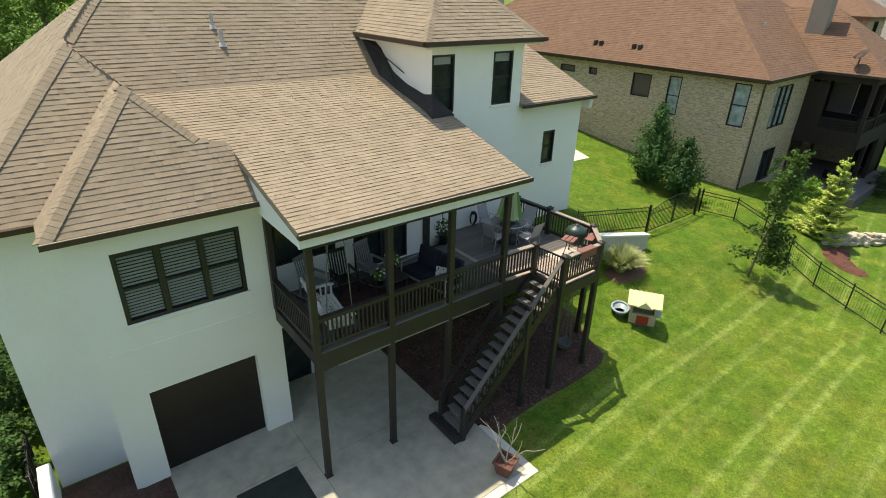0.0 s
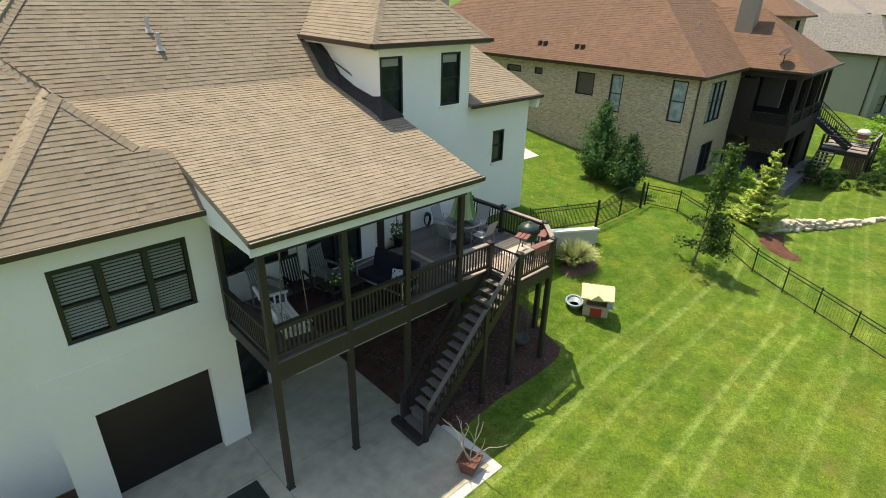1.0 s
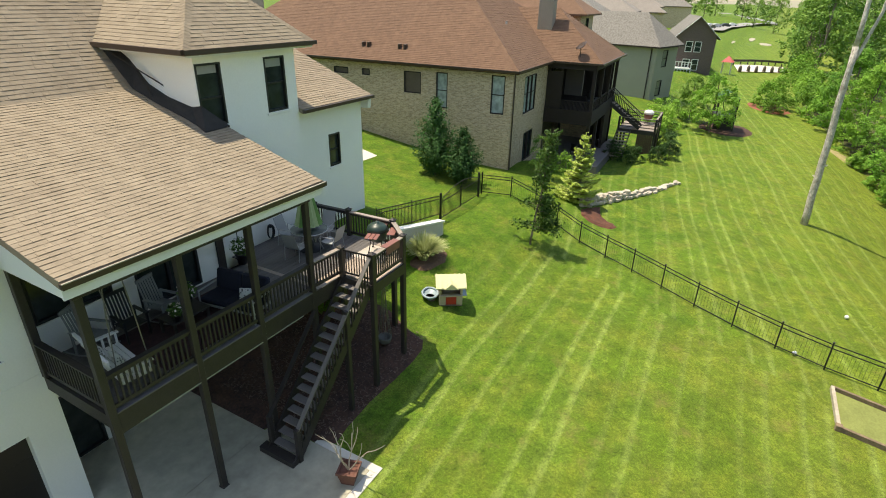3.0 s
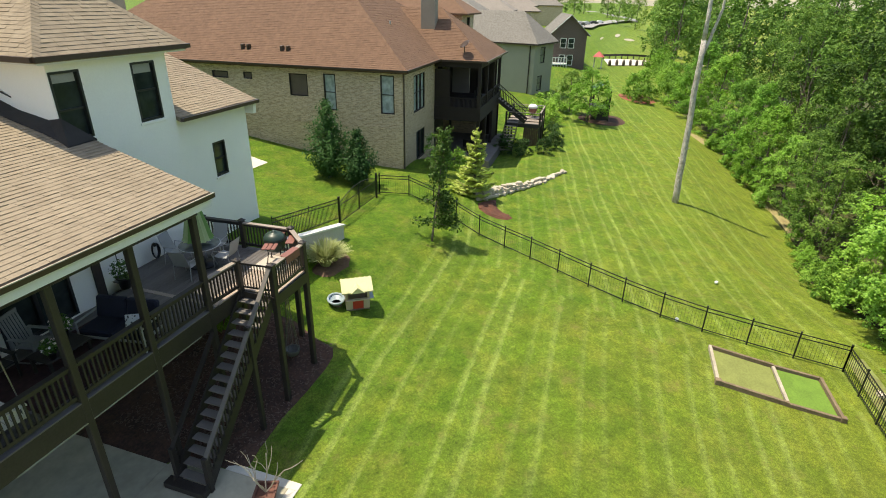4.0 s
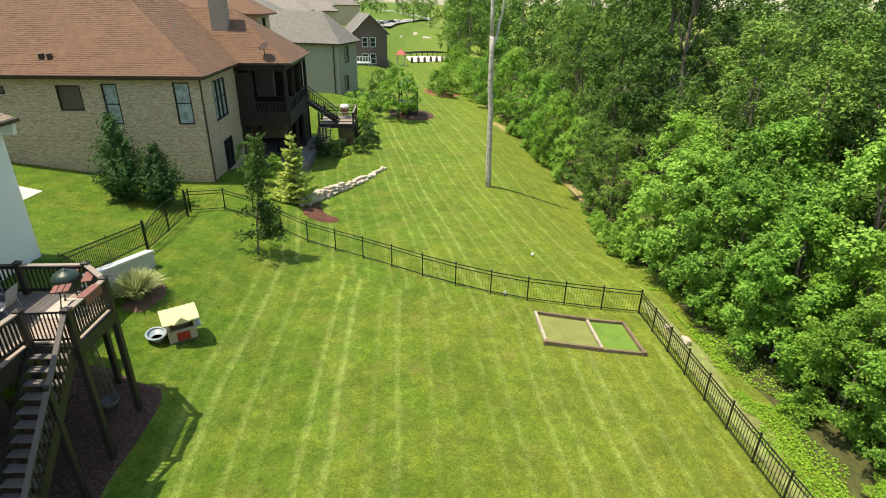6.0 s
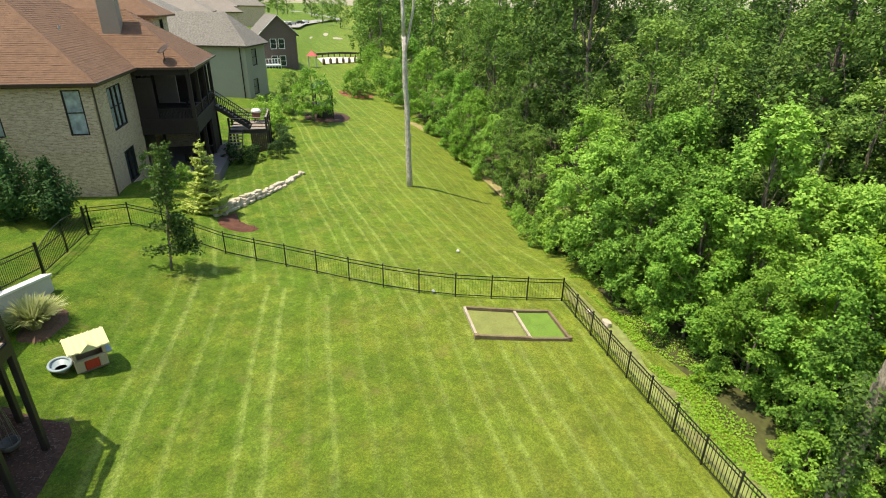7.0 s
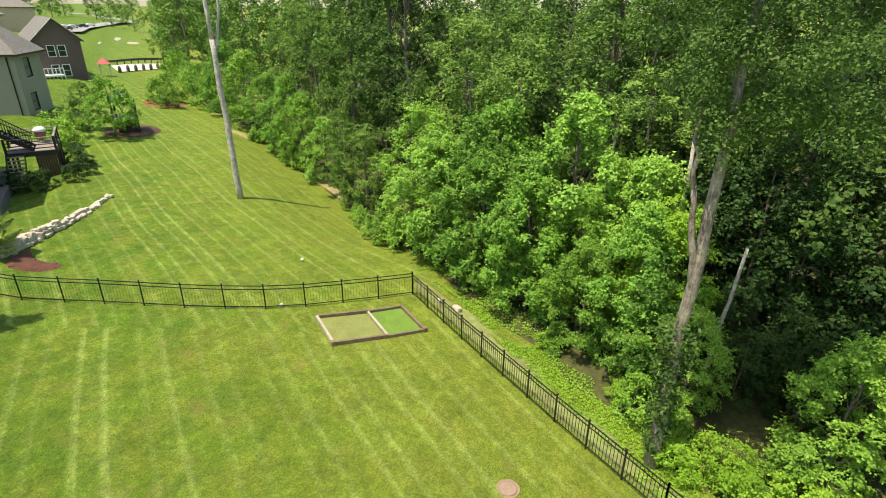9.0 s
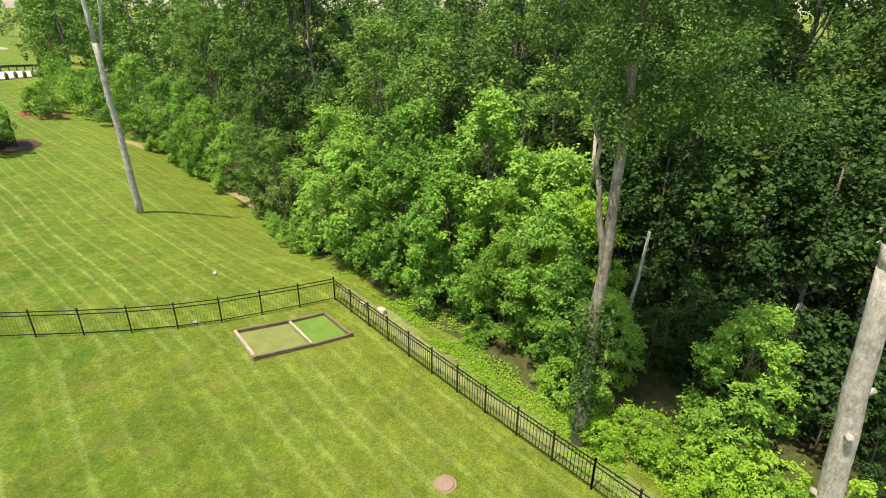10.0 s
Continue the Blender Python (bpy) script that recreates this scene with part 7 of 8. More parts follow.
young = [tree_meshes(50 + i, 8.0, 2.5, 0.4, 170, 150, 0.092, 0.10, mt, low=0.66, top=1.1, pad=0.54) for i, mt in enumerate((LEAFBLUE, LEAF, LEAFBLUE, WEED))]
slim = [tree_meshes(60 + i, 11.0, 2.6, 2.0, 100, 110, 0.11, 0.12, LEAFMID, low=0.5, pad=0.68) for i in range(2)]
tall = [tree_meshes(70 + i, 19.0, 4.6, 4.0, 160, 135, 0.15, 0.24, LEAFDARK, low=0.6, top=0.8, pad=1.0) for i in range(3)]
tallb = [tree_meshes(80 + i, 17.0, 4.0, 3.0, 140, 130, 0.145, 0.2, LEAFMID, low=0.55, top=0.8, pad=0.95) for i in range(2)]
shrub = [tree_meshes(90 + i, 1.7, 1.0, 0.05, 56, 50, 0.08, 0.03, LEAF, low=0.8, top=0.6, pad=0.3) for i in range(3)]
far = [tree_meshes(96 + i, 17.0, 5.0, 2.0, 80, 40, 0.38, 0.25, LEAFMID, low=0.7, top=0.8, pad=1.4) for i in range(2)]
deep = [tree_meshes(86 + i, 19.0, 4.6, 4.0, 90, 44, 0.28, 0.24, LEAFDARK, low=0.6, top=0.8, pad=1.15) for i in range(2)]
rt = random.Random(77)


def edge_y(x):
    """Where the woods begin along the lawn."""
    pts = [(-40, -14.5), (0, -13.2), (9.5, -12.9), (17, -12.7), (24, -11.8), (32, -10.6), (41, -11.4), (58, -10.0), (85, -4.8), (130, -4.6), (320, -9.0)]
    for (a, ya), (c, yc) in zip(pts[:-1], pts[1:]):
        if x <= c:
            return ya + (yc - ya) * (x - a) / (c - a)
    return pts[-1][1]


xs = list(np.arange(-45, 125, 2.5))
back_off = lambda x: 1.3 * ss(20, 30, x)
fl = Build()
fl.v = [(x, edge_y(x) + 0.5 * math.sin(x * 1.1) - back_off(x) - d + (0.35 if k == 0 else 0), ground_z(x, edge_y(x) - back_off(x) - d) + (0.0 if k == 0 else 0.05)) for k, d in enumerate((0, 0.8, 2, 4, 7, 12, 20, 32, 50, 80)) for x in xs]
n = len(xs)
fl.f = [(j * n + i + n, j * n + i + n + 1, j * n + i + 1, j * n + i) for j in range(9) for i in range(n - 1)]
tagged(part("forest_floor", fl, FOREST, smooth=True), "brown leaf litter on the forest floor", "forest floor", kind="structure")

for x, dy, s, k in ((9.9, 2.6, 0.5, 1), (11.4, 1.9, 0.55, 0), (12.6, 2.8, 0.8, 2), (14.3, 1.5, 0.62, 1), (17.9, 1.5, 0.8, 2), (21.2, 1.5, 0.86, 0), (25.2, 1.6, 0.9, 0), (13.2, 4.6, 0.8, 3), (16.4, 2.7, 0.78, 1), (19.3, 2.6, 0.9, 0), (23.0, 2.3, 1.0, 2), (27.4, 2.2, 1.08, 1), (18.3, 4.2, 1.2, 2), (15.6, 5.6, 0.98, 0), (24.6, 5.0, 1.1, 0), (48.0, 2.5, 0.75, 0), (53.0, 2.2, 0.9, 1), (58.0, 2.0, 1.0, 2), (63.0, 2.4, 0.95, 0), (69.0, 2.2, 1.1, 1), (75.0, 2.2, 1.1, 2)):
    plant(young[k], x, edge_y(x) - dy, s, rt.uniform(0, 360), "young broadleaf tree at the edge of the woods", group="trees at the edge of the woods")
for x, dy, s in ((38.5, 2.5, 0.62), (41.0, 2.2, 0.6), (43.0, 2.0, 0.66), (35.5, 5.5, 1.0), (44.8, 4.0, 0.9), (18.0, 7.8, 1.0), (26.0, 7.5, 1.1), (29.5, 6.5, 1.05)):
    plant(slim[rt.randrange(2)], x, edge_y(x) - dy, s, rt.uniform(0, 360), "slender broadleaf tree inside the woods", group="trees in the woods")
# leaves darkened to stand for the deep shade under the canopy
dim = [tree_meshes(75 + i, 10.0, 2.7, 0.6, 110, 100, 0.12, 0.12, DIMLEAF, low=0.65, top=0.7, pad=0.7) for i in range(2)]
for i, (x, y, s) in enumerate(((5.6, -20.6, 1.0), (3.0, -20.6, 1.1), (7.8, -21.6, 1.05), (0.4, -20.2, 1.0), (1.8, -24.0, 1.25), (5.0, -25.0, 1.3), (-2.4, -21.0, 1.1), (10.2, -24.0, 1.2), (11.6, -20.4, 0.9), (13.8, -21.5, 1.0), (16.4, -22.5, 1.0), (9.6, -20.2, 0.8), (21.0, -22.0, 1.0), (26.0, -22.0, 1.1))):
    plant(dim[i % 2], x, y, s, rt.uniform(0, 360), "tree inside the woods with leaves darkened for shade", group="trees in the woods")
row = [(x, 10.0) for x in range(-14, 84, 7)] + [(x, 16.5) for x in range(-18, 90, 8)] + [(x, 24.5) for x in range(-20, 100, 9)] + [(x, 34.0) for x in range(-22, 110, 11)] + [(x, 46.0) for x in range(-40, 100, 10)] + [(x, 60.0) for x in range(-50, 100, 12)]
for x, d in row:
    x, d = x + rt.uniform(-2.4, 2.4), d + rt.uniform(-2.0, 2.0)
    if d < 13 and 1 < x < 9:
        d += 5
    m = tall[rt.randrange(3)] if rt.random() < (0.74 if x < 55 else 0.2) else tallb[rt.randrange(2)]
    if d > 21:
        m = deep[rt.randrange(2)]
    plant(m, x, edge_y(x) - d, rt.uniform(0.82, 1.12), rt.uniform(0, 360), "tall leafy forest tree", group="trees in the woods")
for x, y in [(92 + i * 9 + rt.uniform(-3, 3), edge_y(92 + i * 9) - rt.uniform(2, 18)) for i in range(22)] + [(300 + i * 22, rt.uniform(-60, 60) + 10) for i in range(10)] + [(420, -60 + i * 16) for i in range(16)] + [(-70 + i * 7, -72 - (i % 3) * 9) for i in range(30)]:
    plant(far[rt.randrange(2)], x, y, rt.uniform(0.8, 1.1), rt.uniform(0, 360), "distant leafy tree beyond the field", group="distant trees")
# trees behind the white house
for x, y, s in ((-0.6, 40.0, 0.95), (-3.4, 37.5, 0.9), (2.6, 46.0, 1.0), (-0.8, 47.0, 1.1), (-6.5, 41.0, 1.1), (6.0, 52.0, 1.1), (0.5, 56.0, 1.2)):
    plant(tallb[0], x, y, s, rt.uniform(0, 360), "leafy tree behind the house", group="trees behind the house", dz=-3.5)
for i in range(26):
    x = rt.uniform(2, 30) if i < 18 else rt.uniform(48, 64)
    plant(shrub[rt.randrange(3)], x, edge_y(x) - rt.uniform(0.2, 1.6), rt.uniform(0.45, 0.9), rt.uniform(0, 360), "low leafy shrub at the edge of the woods", "shrub", "shrub", "shrubs along the woods")
plant(young[1], 5.2, -15.8, 0.68, 40, "bright leafy sapling beside the woods", group="trees at the edge of the woods")
weedy = [tree_meshes(94 + i, 1.3, 0.9, 0.05, 50, 80, 0.05, 0.02, WEED, low=0.8, top=0.6, pad=0.26) for i in range(2)]
for x, y, s in ((7.2, -13.3, 0.8), (9.2, -13.4, 0.7), (10.8, -13.3, 0.6), (6.2, -13.3, 0.8), (5.2, -13.2, 0.8), (4.2, -12.9, 0.7), (3.0, -13.2, 0.8), (14.8, -13.0, 0.5)):
    plant(weedy[rt.randrange(2)], x, y, s, rt.uniform(0, 360), "bright weedy bush beside the fence", "bush", "bush", "bushes along the fence")
for x, y, s in ((4.6, -14.2, 1.2), (3.4, -14.6, 1.1), (6.9, -13.4, 1.0), (2.2, -14.0, 1.2), (1.0, -15.0, 1.3), (7.6, -12.6, 0.8)):
    plant(weedy[rt.randrange(2)], x, y, s, rt.uniform(0, 360), "low leafy shrub at the edge of the woods", "shrub", "shrub", "shrubs along the woods")

# weeds between fence and woods
gw = np.random.RandomState(15)
wx = np.where(gw.uniform(size=34000) < 0.45, gw.uniform(0, 16, 34000), gw.uniform(-4, 24, 34000))
wy = np.array([edge_y(x) for x in wx]) + 0.2 + gw.uniform(-2.6, 1.7, 34000) * np.clip((24 - wx) / 12, 0.3, 1)
keep = np.array([noise.noise(Vector((x * 0.5, y * 0.7, 0))) > -0.12 for x, y in zip(wx, wy)])
wx, wy = wx[keep], wy[keep]
wz = np.array([ground_z(x, y) for x, y in zip(wx, wy)]) + gw.uniform(0.01, 0.3, len(wx)) ** 1.7
up = np.zeros((len(wx), 3))
tagged(part("weeds", leaf_mesh("weeds", [leaves_at(gw, np.stack([wx, wy, wz], 1), up, 0.06, 0.8)], WEED), WEED), "low green weeds between fence and woods", "weeds", kind="stuff")
patch("bare_soil", [(22.4, -10.2), (15.4, -10.5), (10.5, -10.75), (6.5, -11.1), (2.0, -11.45), (2.0, -12.0), (6.0, -12.1), (8.0, -11.6), (10.0, -11.9), (12.5, -11.4), (14.0, -11.9), (16.0, -11.3), (18.5, -11.7), (20.0, -11.2), (22.8, -10.9)], surface("dry_soil_and_grass", (0.26, 0.215, 0.095), 0.5, 4, 1.3, 0.95, 0.6, hue=(0.7, 1.1, 0.7)), "dry soil strip outside the fence", "soil", 0.02, 0.4, 0.02)
BANK = surface("orange_tan_soil", (0.36, 0.25, 0.13), 0.4, 5, 1.2, 0.95, 0.6, hue=(0.8, 1.05, 0.8))
patch("bare_soil", [(51.0, -11.6), (49.0, -11.9), (46.5, -12.5), (44.0, -12.7), (41.5, -12.9), (41.0, -13.9), (43.5, -13.9), (46.0, -13.7), (48.5, -13.2), (51.0, -12.4)], BANK, "bare tan soil bank at the edge of the woods", "soil", 0.08, 0.5, 0.05)
patch("bare_soil", [(66.5, -7.2), (64.0, -8.4), (62.5, -9.8), (62.0, -11.0), (63.5, -11.4), (65.5, -9.8), (67.0, -8.0)], BANK, "bare tan soil bank at the edge of the woods", "soil", 0.08, 0.5, 0.05)

# big leaning vine-clad trunk, thin dead stems, bleached snag, bare tall trunk
bt = thing("tree", "large leaning tree with vines on its trunk", "tree", lay(8.2, -11.95))
b = Build()
spine = limb(b, (0, 0, -0.3), (0.05, -0.25, 15.0), 0.205, 0.1, random.Random(2), 0.012, 12, 14)
limb(b, spine[6], (0.32, 0.28, 9.2), 0.10, 0.07, random.Random(3), 0.1, 8, 6)
limb(b, (0.32, 0.28, 9.15), (0.6, 0.35, 11.6), 0.08, 0.03, random.Random(5), 0.15, 6, 6)
part("trunk", b, bark_mat("mottled_bark", (0.085, 0.065, 0.05), (0.56, 0.48, 0.385), 1.5), bt, smooth=True)
vine = [leafy(200 + i, spine[0].lerp(spine[5], 0.22 + 0.76 * i / 15) + Vector((0.12 * math.sin(i * 1.9), 0.12 * math.cos(i * 1.3), 0)), 0.3 + 0.022 * i, 170, 0.085, 1.2) for i in range(16)]
part("vine", leaf_mesh("vine", vine, LEAFDARK), LEAFDARK, bt, "dark ivy round the lower trunk")
crown = [leafy(230 + i, (rt.uniform(-3.2, 3.2), -1.2 + rt.uniform(-1.9, 1.5), 10.6 + abs(rt.uniform(-1, 5.5))), 0.8, 420, 0.062, 0.5) for i in range(96)]
crown += [leafy(340 + i, (spine[10 + i % 4].x + rt.uniform(-0.5, 0.5), 0.25 + rt.uniform(-0.2, 0.3), 10.3 + 0.32 * i), 0.6, 330, 0.062, 0.8) for i in range(15)]
part("crown", leaf_mesh("crown", crown, LEAFDARK), LEAFDARK, bt)
for x, y, dx, h, r in ((10.4, -17.1, -0.35, 6.0, 0.10), (5.6, -19.3, -0.25, 4.6, 0.14), (14.5, -19.5, 0.3, 9.0, 0.13), (4.0, -22.0, 0.5, 8.0, 0.16), (20.0, -20.0, -0.4, 9.0, 0.12)):
    b = Build()
    limb(b, (0, 0, -0.3), (dx, -0.2, h), r, r * 0.55, random.Random(int(x * 10)), 0.08, 8, 6)
    st = single("dead_tree", b, PALEBARK, "bare pale tree stem inside the woods", "tree trunk", group="bare stems", smooth=True)
    st.matrix_world = Matrix.Translation(lay(x, y))
b = Build()
snag = limb(b, (0, 0, -0.4), (0.72, 0.1, 8.6), 0.29, 0.22, random.Random(21), 0.012, 12, 9)
b.tube([snag[9], snag[9] + Vector((0.1, 0.05, 0.35)), snag[9] + Vector((0.3, 0.1, 0.5))], [0.22, 0.15, 0.05], 9)
for k, (i, a) in enumerate(((3, 0.3), (5, 2.0), (6, 4.0), (8, 5.2))):
    d = Vector((math.cos(a), math.sin(a), 0.3))
    b.tube([snag[i] + d * 0.18, snag[i] + d * 0.4], [0.11, 0.07], 8)
st = single("dead_tree", b, PALEBARK, "broken bleached tree trunk with branch stubs", "dead tree", smooth=True)
st.matrix_world = Matrix.Translation(lay(1.55, -13.0))
b = Build()
pl = limb(b, (0, 0, -0.3), (0.0, 0.3, 10.8), 0.23, 0.16, random.Random(6), 0.02, 12, 10)
limb(b, pl[10], (-0.1, 0.75, 19.0), 0.14, 0.07, random.Random(8), 0.06, 9, 6)
limb(b, pl[9], (0.2, -0.75, 15.5), 0.11, 0.05, random.Random(9), 0.12, 8, 6)
for k in range(14):
    d = Vector((math.cos(k * 2.4), math.sin(k * 2.4), 0.25))
    at = pl[1 + k % 9].lerp(pl[2 + k % 9], (k * 0.37) % 1)
    b.tube([at + d * 0.1, at + d * (0.22 + 0.05 * (k % 3))], [0.08, 0.04], 6)
st = single("bare_tree", b, PALEBARK, "tall bare tree trunk standing on the lawn", "tree trunk", smooth=True)
st.matrix_world = Matrix.Translation(lay(39.8, -4.5))


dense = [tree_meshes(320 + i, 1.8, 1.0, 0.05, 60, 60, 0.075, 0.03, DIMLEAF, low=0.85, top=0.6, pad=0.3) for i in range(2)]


# garden conifers and saplings
def conifer(seed, height, radius, material, tiers, per, leaf, drop, start=0.15, loose=0.07):
    rng, g = random.Random(seed), np.random.RandomState(seed)
    b = Build()
    limb(b, (0, 0, -0.2), (0, 0, height * 0.95), 0.09, 0.02, rng, 0.01, 7, 6)
    pieces = []
    for i in range(tiers):
        t = i / tiers
        z = start + (height * 0.97 - start) * t
        env = radius * (1 - t) ** 0.85 * (0.8 + 0.2 * min(1, t * 6)) + 0.05
        for k in range(max(4, int(11 * (1 - t)))):
            a = k * 2.399 + i * 1.3 + rng.uniform(-0.3, 0.3)
            ln = env * rng.uniform(0.6, 1.2)
            n = max(8, int(per * (1 - 0.6 * t)))
            s = g.uniform(0.15, 1.0, n)
            pos = np.stack([ln * s * math.cos(a), ln * s * math.sin(a), z + drop * ln * s * s + 0.0 * s], 1) + g.normal(size=(n, 3)) * (0.04 + loose * radius)
            out = np.tile(np.array([math.cos(a), math.sin(a), 0.3]), (n, 1))
            pieces.append(leaves_at(g, pos, out, leaf, 0.4, 2.2))
    tm = b.mesh("trunk", True)
    tm.materials.append(BARK)
    return tm, leaf_mesh("crown", pieces, material)


plant(conifer(301, 4.9, 1.75, CONIFER, 26, 60, 0.085, 0.95, 0.15, 0.03), 29.0, 16.95, 1.0, 0, "dense dark green upright arborvitae", "conifer", "conifer", "conifers by the fence")
plant(conifer(302, 3.7, 1.45, CONIFER, 22, 60, 0.08, 0.95, 0.15, 0.03), 28.55, 14.75, 0.96, 50, "dense dark green upright arborvitae", "conifer", "conifer", "conifers by the fence")
def layered_conifer(seed, height, radius, material, tiers):
    """Loose tiers of flat feathery boughs whose tips turn up."""
    rng, g = random.Random(seed), np.random.RandomState(seed)
    b = Build()
    limb(b, (0, 0, -0.2), (0, 0, height * 0.97), 0.07, 0.015, rng, 0.01, 7, 6)
    pieces = []
    for i in range(tiers):
        t = (i + 0.15) / tiers
        env = radius * (1 - t) ** 0.8 + 0.08
        for k in range(7 if t < 0.7 else 5):
            a = k * 2 * math.pi / (7 if t < 0.7 else 5) + i * 0.8 + rng.uniform(-0.25, 0.25)
            ln = env * rng.uniform(0.6, 1.2)
            o, w = np.array([math.cos(a), math.sin(a), 0]), np.array([-math.sin(a), math.cos(a), 0])
            base_z = 0.12 + height * t + rng.uniform(-0.12, 0.12)
            tip = Vector(o * ln) + Vector((0, 0, base_z + 0.28 * ln))
            limb(b, (0, 0, base_z), tip, 0.02, 0.006, rng, 0.05, 4, 3)
            n = int(40 + 150 * ln)
            s = g.uniform(0.12, 1.0, n)
            half = (0.30 * ln * np.sin(math.pi * np.clip(s * 0.85 + 0.12, 0, 1)) + 0.03)
            side = g.uniform(-1, 1, n)
            pos = o * (s * ln)[:, None] + w * (side * half)[:, None]
            pos[:, 2] = base_z + ln * (0.02 * s + 0.26 * s ** 3) - 0.16 * np.abs(side) * half + g.normal(size=n) * 0.025
            pieces.append(leaves_at(g, pos, np.tile(o * 0.3, (n, 1)), 0.085, 1.2, 2.0))
    tip_z = g.uniform(height * 0.86, height * 1.03, 60)
    pieces.append(leaves_at(g, np.stack([g.normal(size=60) * 0.03, g.normal(size=60) * 0.03, tip_z], 1), g.normal(size=(60, 3)), 0.06, 0.6, 2.2))
    tm = b.mesh("trunk", True)
    tm.materials.append(BARK)
    return tm, leaf_mesh("crown", pieces, material)


def lawn_sapling(seed, height, material):
    """A slim leaning tree: a narrow upright leader over a loose skirt of wide low branches."""
    rng, g = random.Random(seed), np.random.RandomState(seed)
    b = Build()
    lean = Vector((0.55, -0.5, height * 0.96))
    spine = limb(b, (0, 0, -0.2), lean, 0.06, 0.015, rng, 0.06, 7, 8)
    pieces = []
    for i in range(84):
        t = 0.16 + 0.84 * (i + rng.random()) / 84
        root = spine[min(7, int(t * 8))].lerp(spine[min(8, int(t * 8) + 1)], t * 8 % 1)
        a = i * 2.399 + rng.uniform(-0.4, 0.4) if t > 0.5 or i % 3 == 0 else rng.uniform(-2.0, -0.1)
        ln = (1.35 - 1.9 * (t - 0.16)) if t < 0.5 else 0.52 - 0.4 * (t - 0.5)
        ln *= rng.uniform(0.6, 1.15)
        rise = -0.05 if t < 0.5 else 0.9
        tip = root + Vector((math.cos(a), math.sin(a), rise)) * ln
        limb(b, root, tip, 0.016, 0.005, rng, 0.15, 4, 4)
        n = int(26 + 40 * ln) if t < 0.5 else int(18 + 30 * ln)
        s = g.uniform(0.3, 1.08, n)
        pos = np.array(root) + (np.array(tip) - np.array(root)) * s[:, None] + g.normal(size=(n, 3)) * (0.06 + 0.06 * ln)
        pieces.append(leaves_at(g, pos, g.normal(size=(n, 3)), 0.10, 0.6, 1.5))
    tm = b.mesh("trunk", True)
    tm.materials.append(BARK)
    return tm, leaf_mesh("crown", pieces, material)


plant(layered_conifer(303, 4.2, 1.3, LEAFPALE, 11), 31.8, 8.25, 1.0, 0, "light yellow-green layered conifer beside the stones", "conifer", "conifer")
plant(lawn_sapling(310, 5.8, LEAFDARK), 24.26, 8.47, 1.0, 0, "slender young ornamental tree on the lawn", name="sapling")
plant(tree_meshes(311, 3.6, 1.0, 0.3, 60, 50, 0.07, 0.05, LEAFMID, low=0.7, pad=0.32), 33.2, 11.4, 0.8, 0, "dark shrub with reddish tips near the porch", "shrub", "shrub")
plant(tree_meshes(312, 5.6, 2.5, 0.9, 105, 80, 0.12, 0.09, LEAF, low=0.7, pad=0.55), 61.5, 3.5, 0.95, 0, "round leafy garden tree beside the playset", name="garden_tree")
plant(tree_meshes(313, 4.4, 1.6, 0.5, 80, 70, 0.12, 0.07, LEAFMID, low=0.75, pad=0.45), 66.0, 6.0, 1.0, 30, "round leafy garden tree beside the sage house", name="garden_tree")
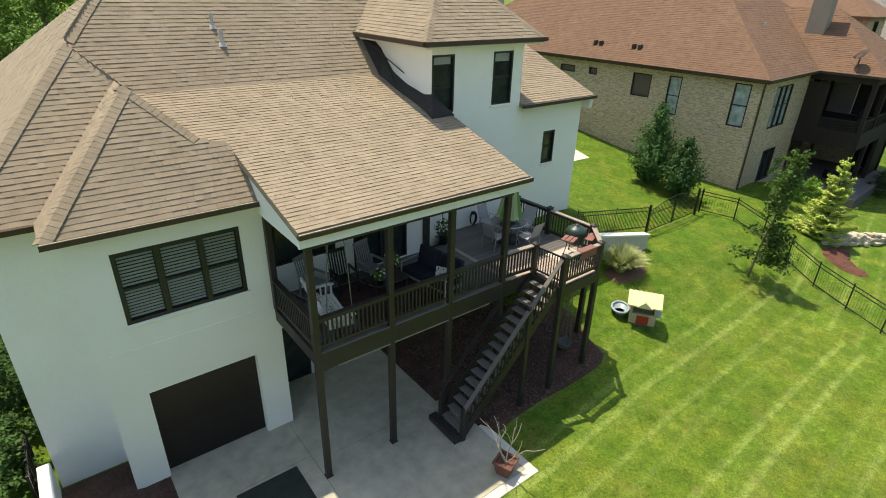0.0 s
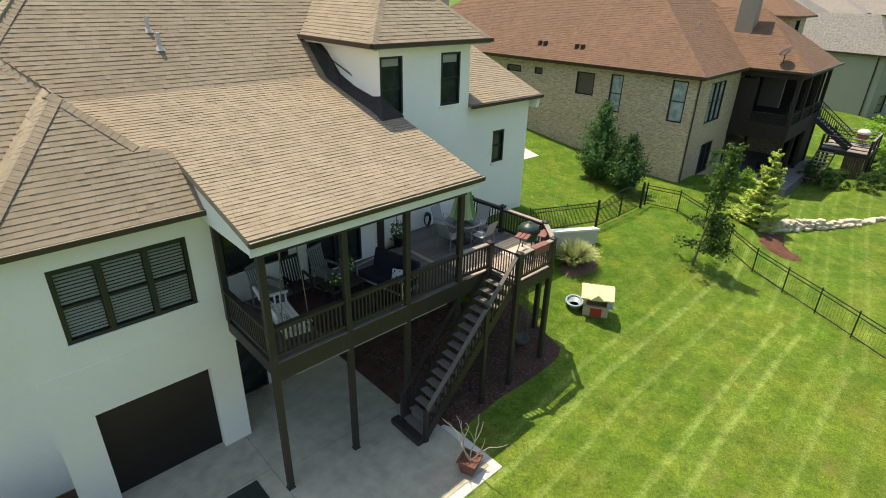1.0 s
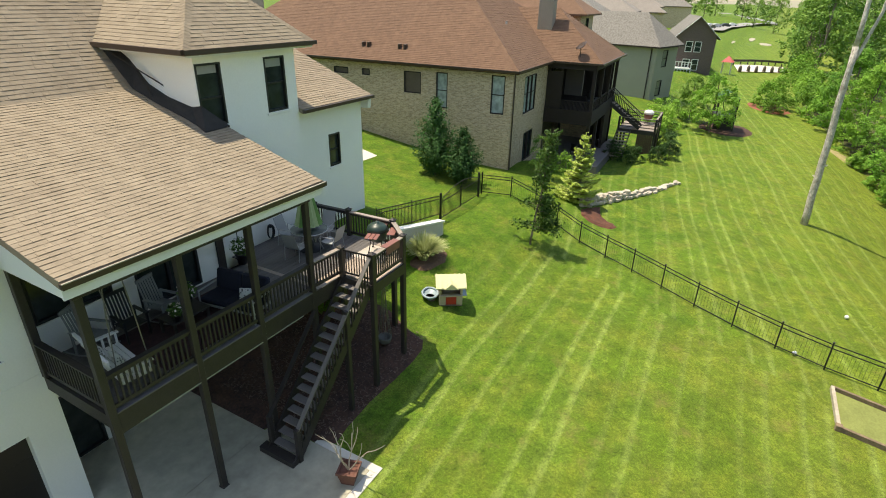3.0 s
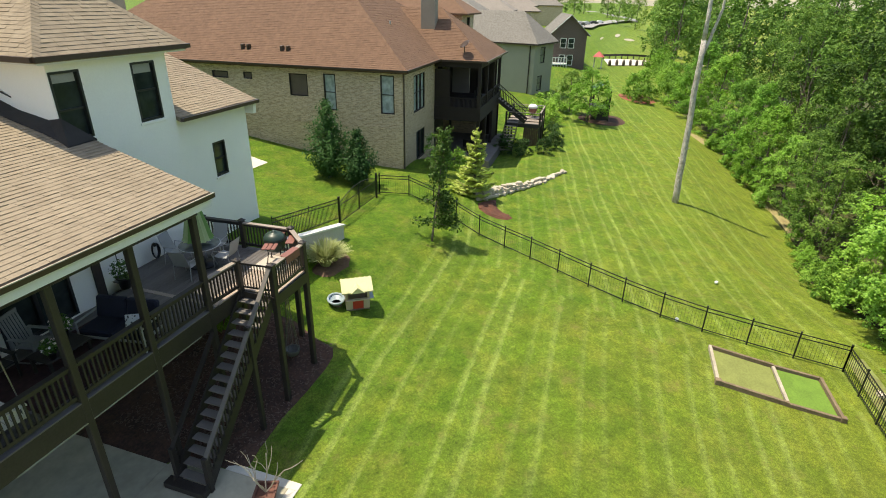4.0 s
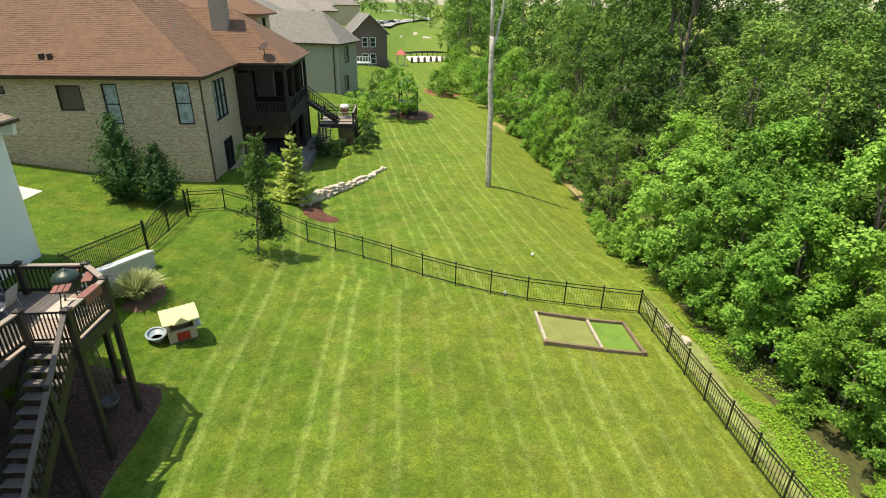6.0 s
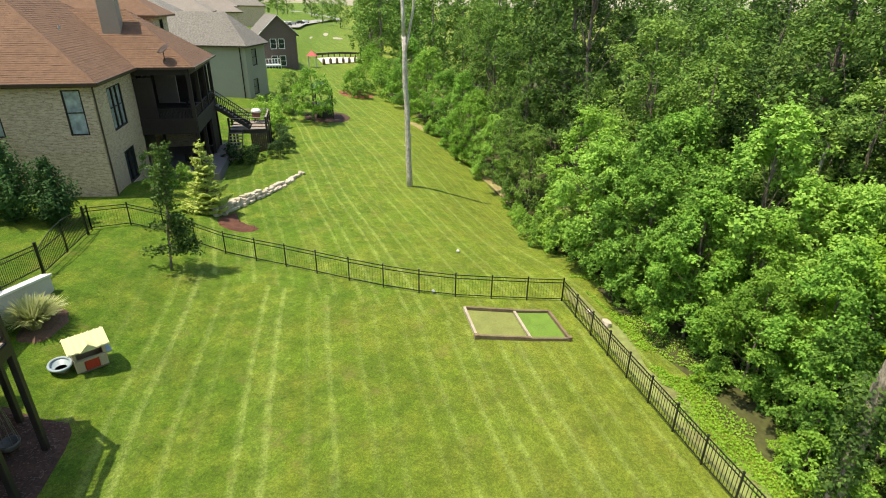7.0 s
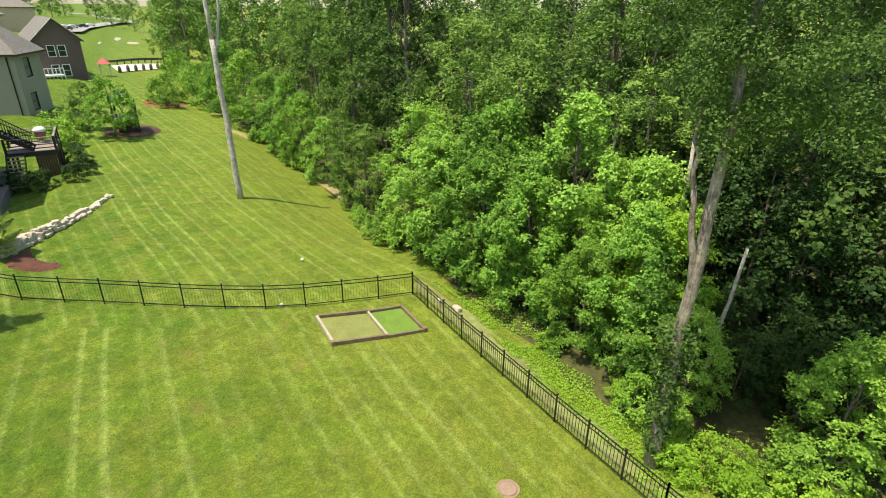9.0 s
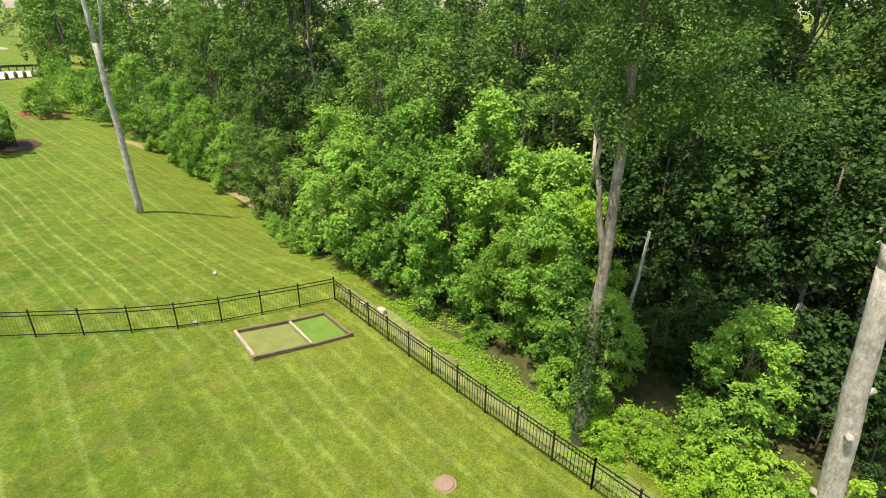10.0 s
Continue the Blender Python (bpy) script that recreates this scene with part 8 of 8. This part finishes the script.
for x, y, s in ((56, 8.4, 1.2), (58.5, 8.0, 1.5), (62, 7.5, 1.2), (83.0, -1.0, 1.6), (86.0, -2.0, 1.9), (80.5, -2.2, 1.3), (35.0, 11.5, 0.8), (36.0, 10.5, 0.7)):
    plant(shrub[rt.randrange(3)], x, y, s, rt.uniform(0, 360), "rounded garden shrub in a mulch bed", "shrub", "shrub", "garden shrubs")
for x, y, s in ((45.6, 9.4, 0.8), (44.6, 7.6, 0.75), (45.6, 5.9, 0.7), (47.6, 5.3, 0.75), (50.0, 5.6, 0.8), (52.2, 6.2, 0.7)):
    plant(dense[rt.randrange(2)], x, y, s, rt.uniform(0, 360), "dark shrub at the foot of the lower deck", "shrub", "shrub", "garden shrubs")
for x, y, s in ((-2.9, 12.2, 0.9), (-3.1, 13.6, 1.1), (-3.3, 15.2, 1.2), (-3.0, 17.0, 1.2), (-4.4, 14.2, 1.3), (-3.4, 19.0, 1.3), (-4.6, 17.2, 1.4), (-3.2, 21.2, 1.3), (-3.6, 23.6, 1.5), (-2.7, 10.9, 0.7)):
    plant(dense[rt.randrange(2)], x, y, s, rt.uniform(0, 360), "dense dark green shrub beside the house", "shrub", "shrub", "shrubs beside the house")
for i in range(12):
    x = 80 + i * 4.2
    plant(shrub[rt.randrange(3)], x, edge_y(x) - 1.0 - rt.uniform(0, 1.5), rt.uniform(1.6, 2.6), rt.uniform(0, 360), "leafy shrub at the far edge of the woods", "shrub", "shrub", "shrubs along the woods")
for x, dy, s in ((29.8, 0.9, 0.8), (31.6, 1.2, 0.9), (33.2, 1.4, 0.7), (35.0, 1.3, 0.8), (37.2, 1.5, 0.7), (40.0, 1.6, 0.8), (30.8, 2.6, 1.2), (34.0, 2.8, 1.1)):
    plant(shrub[rt.randrange(3)], x, edge_y(x) - dy, s, rt.uniform(0, 360), "low leafy shrub at the edge of the woods", "shrub", "shrub", "shrubs along the woods")
# undergrowth in the same darkened leaf, its shade being in the colour
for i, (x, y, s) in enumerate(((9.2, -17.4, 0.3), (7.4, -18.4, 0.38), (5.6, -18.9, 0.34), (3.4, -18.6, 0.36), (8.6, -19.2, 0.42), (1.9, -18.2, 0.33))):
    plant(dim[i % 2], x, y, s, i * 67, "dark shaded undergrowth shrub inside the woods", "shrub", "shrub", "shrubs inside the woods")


# ---- single roof pieces along the porch eave ----
for vs, fs in singles:
    part("shingle", Build().add(vs, fs), TAN, house)
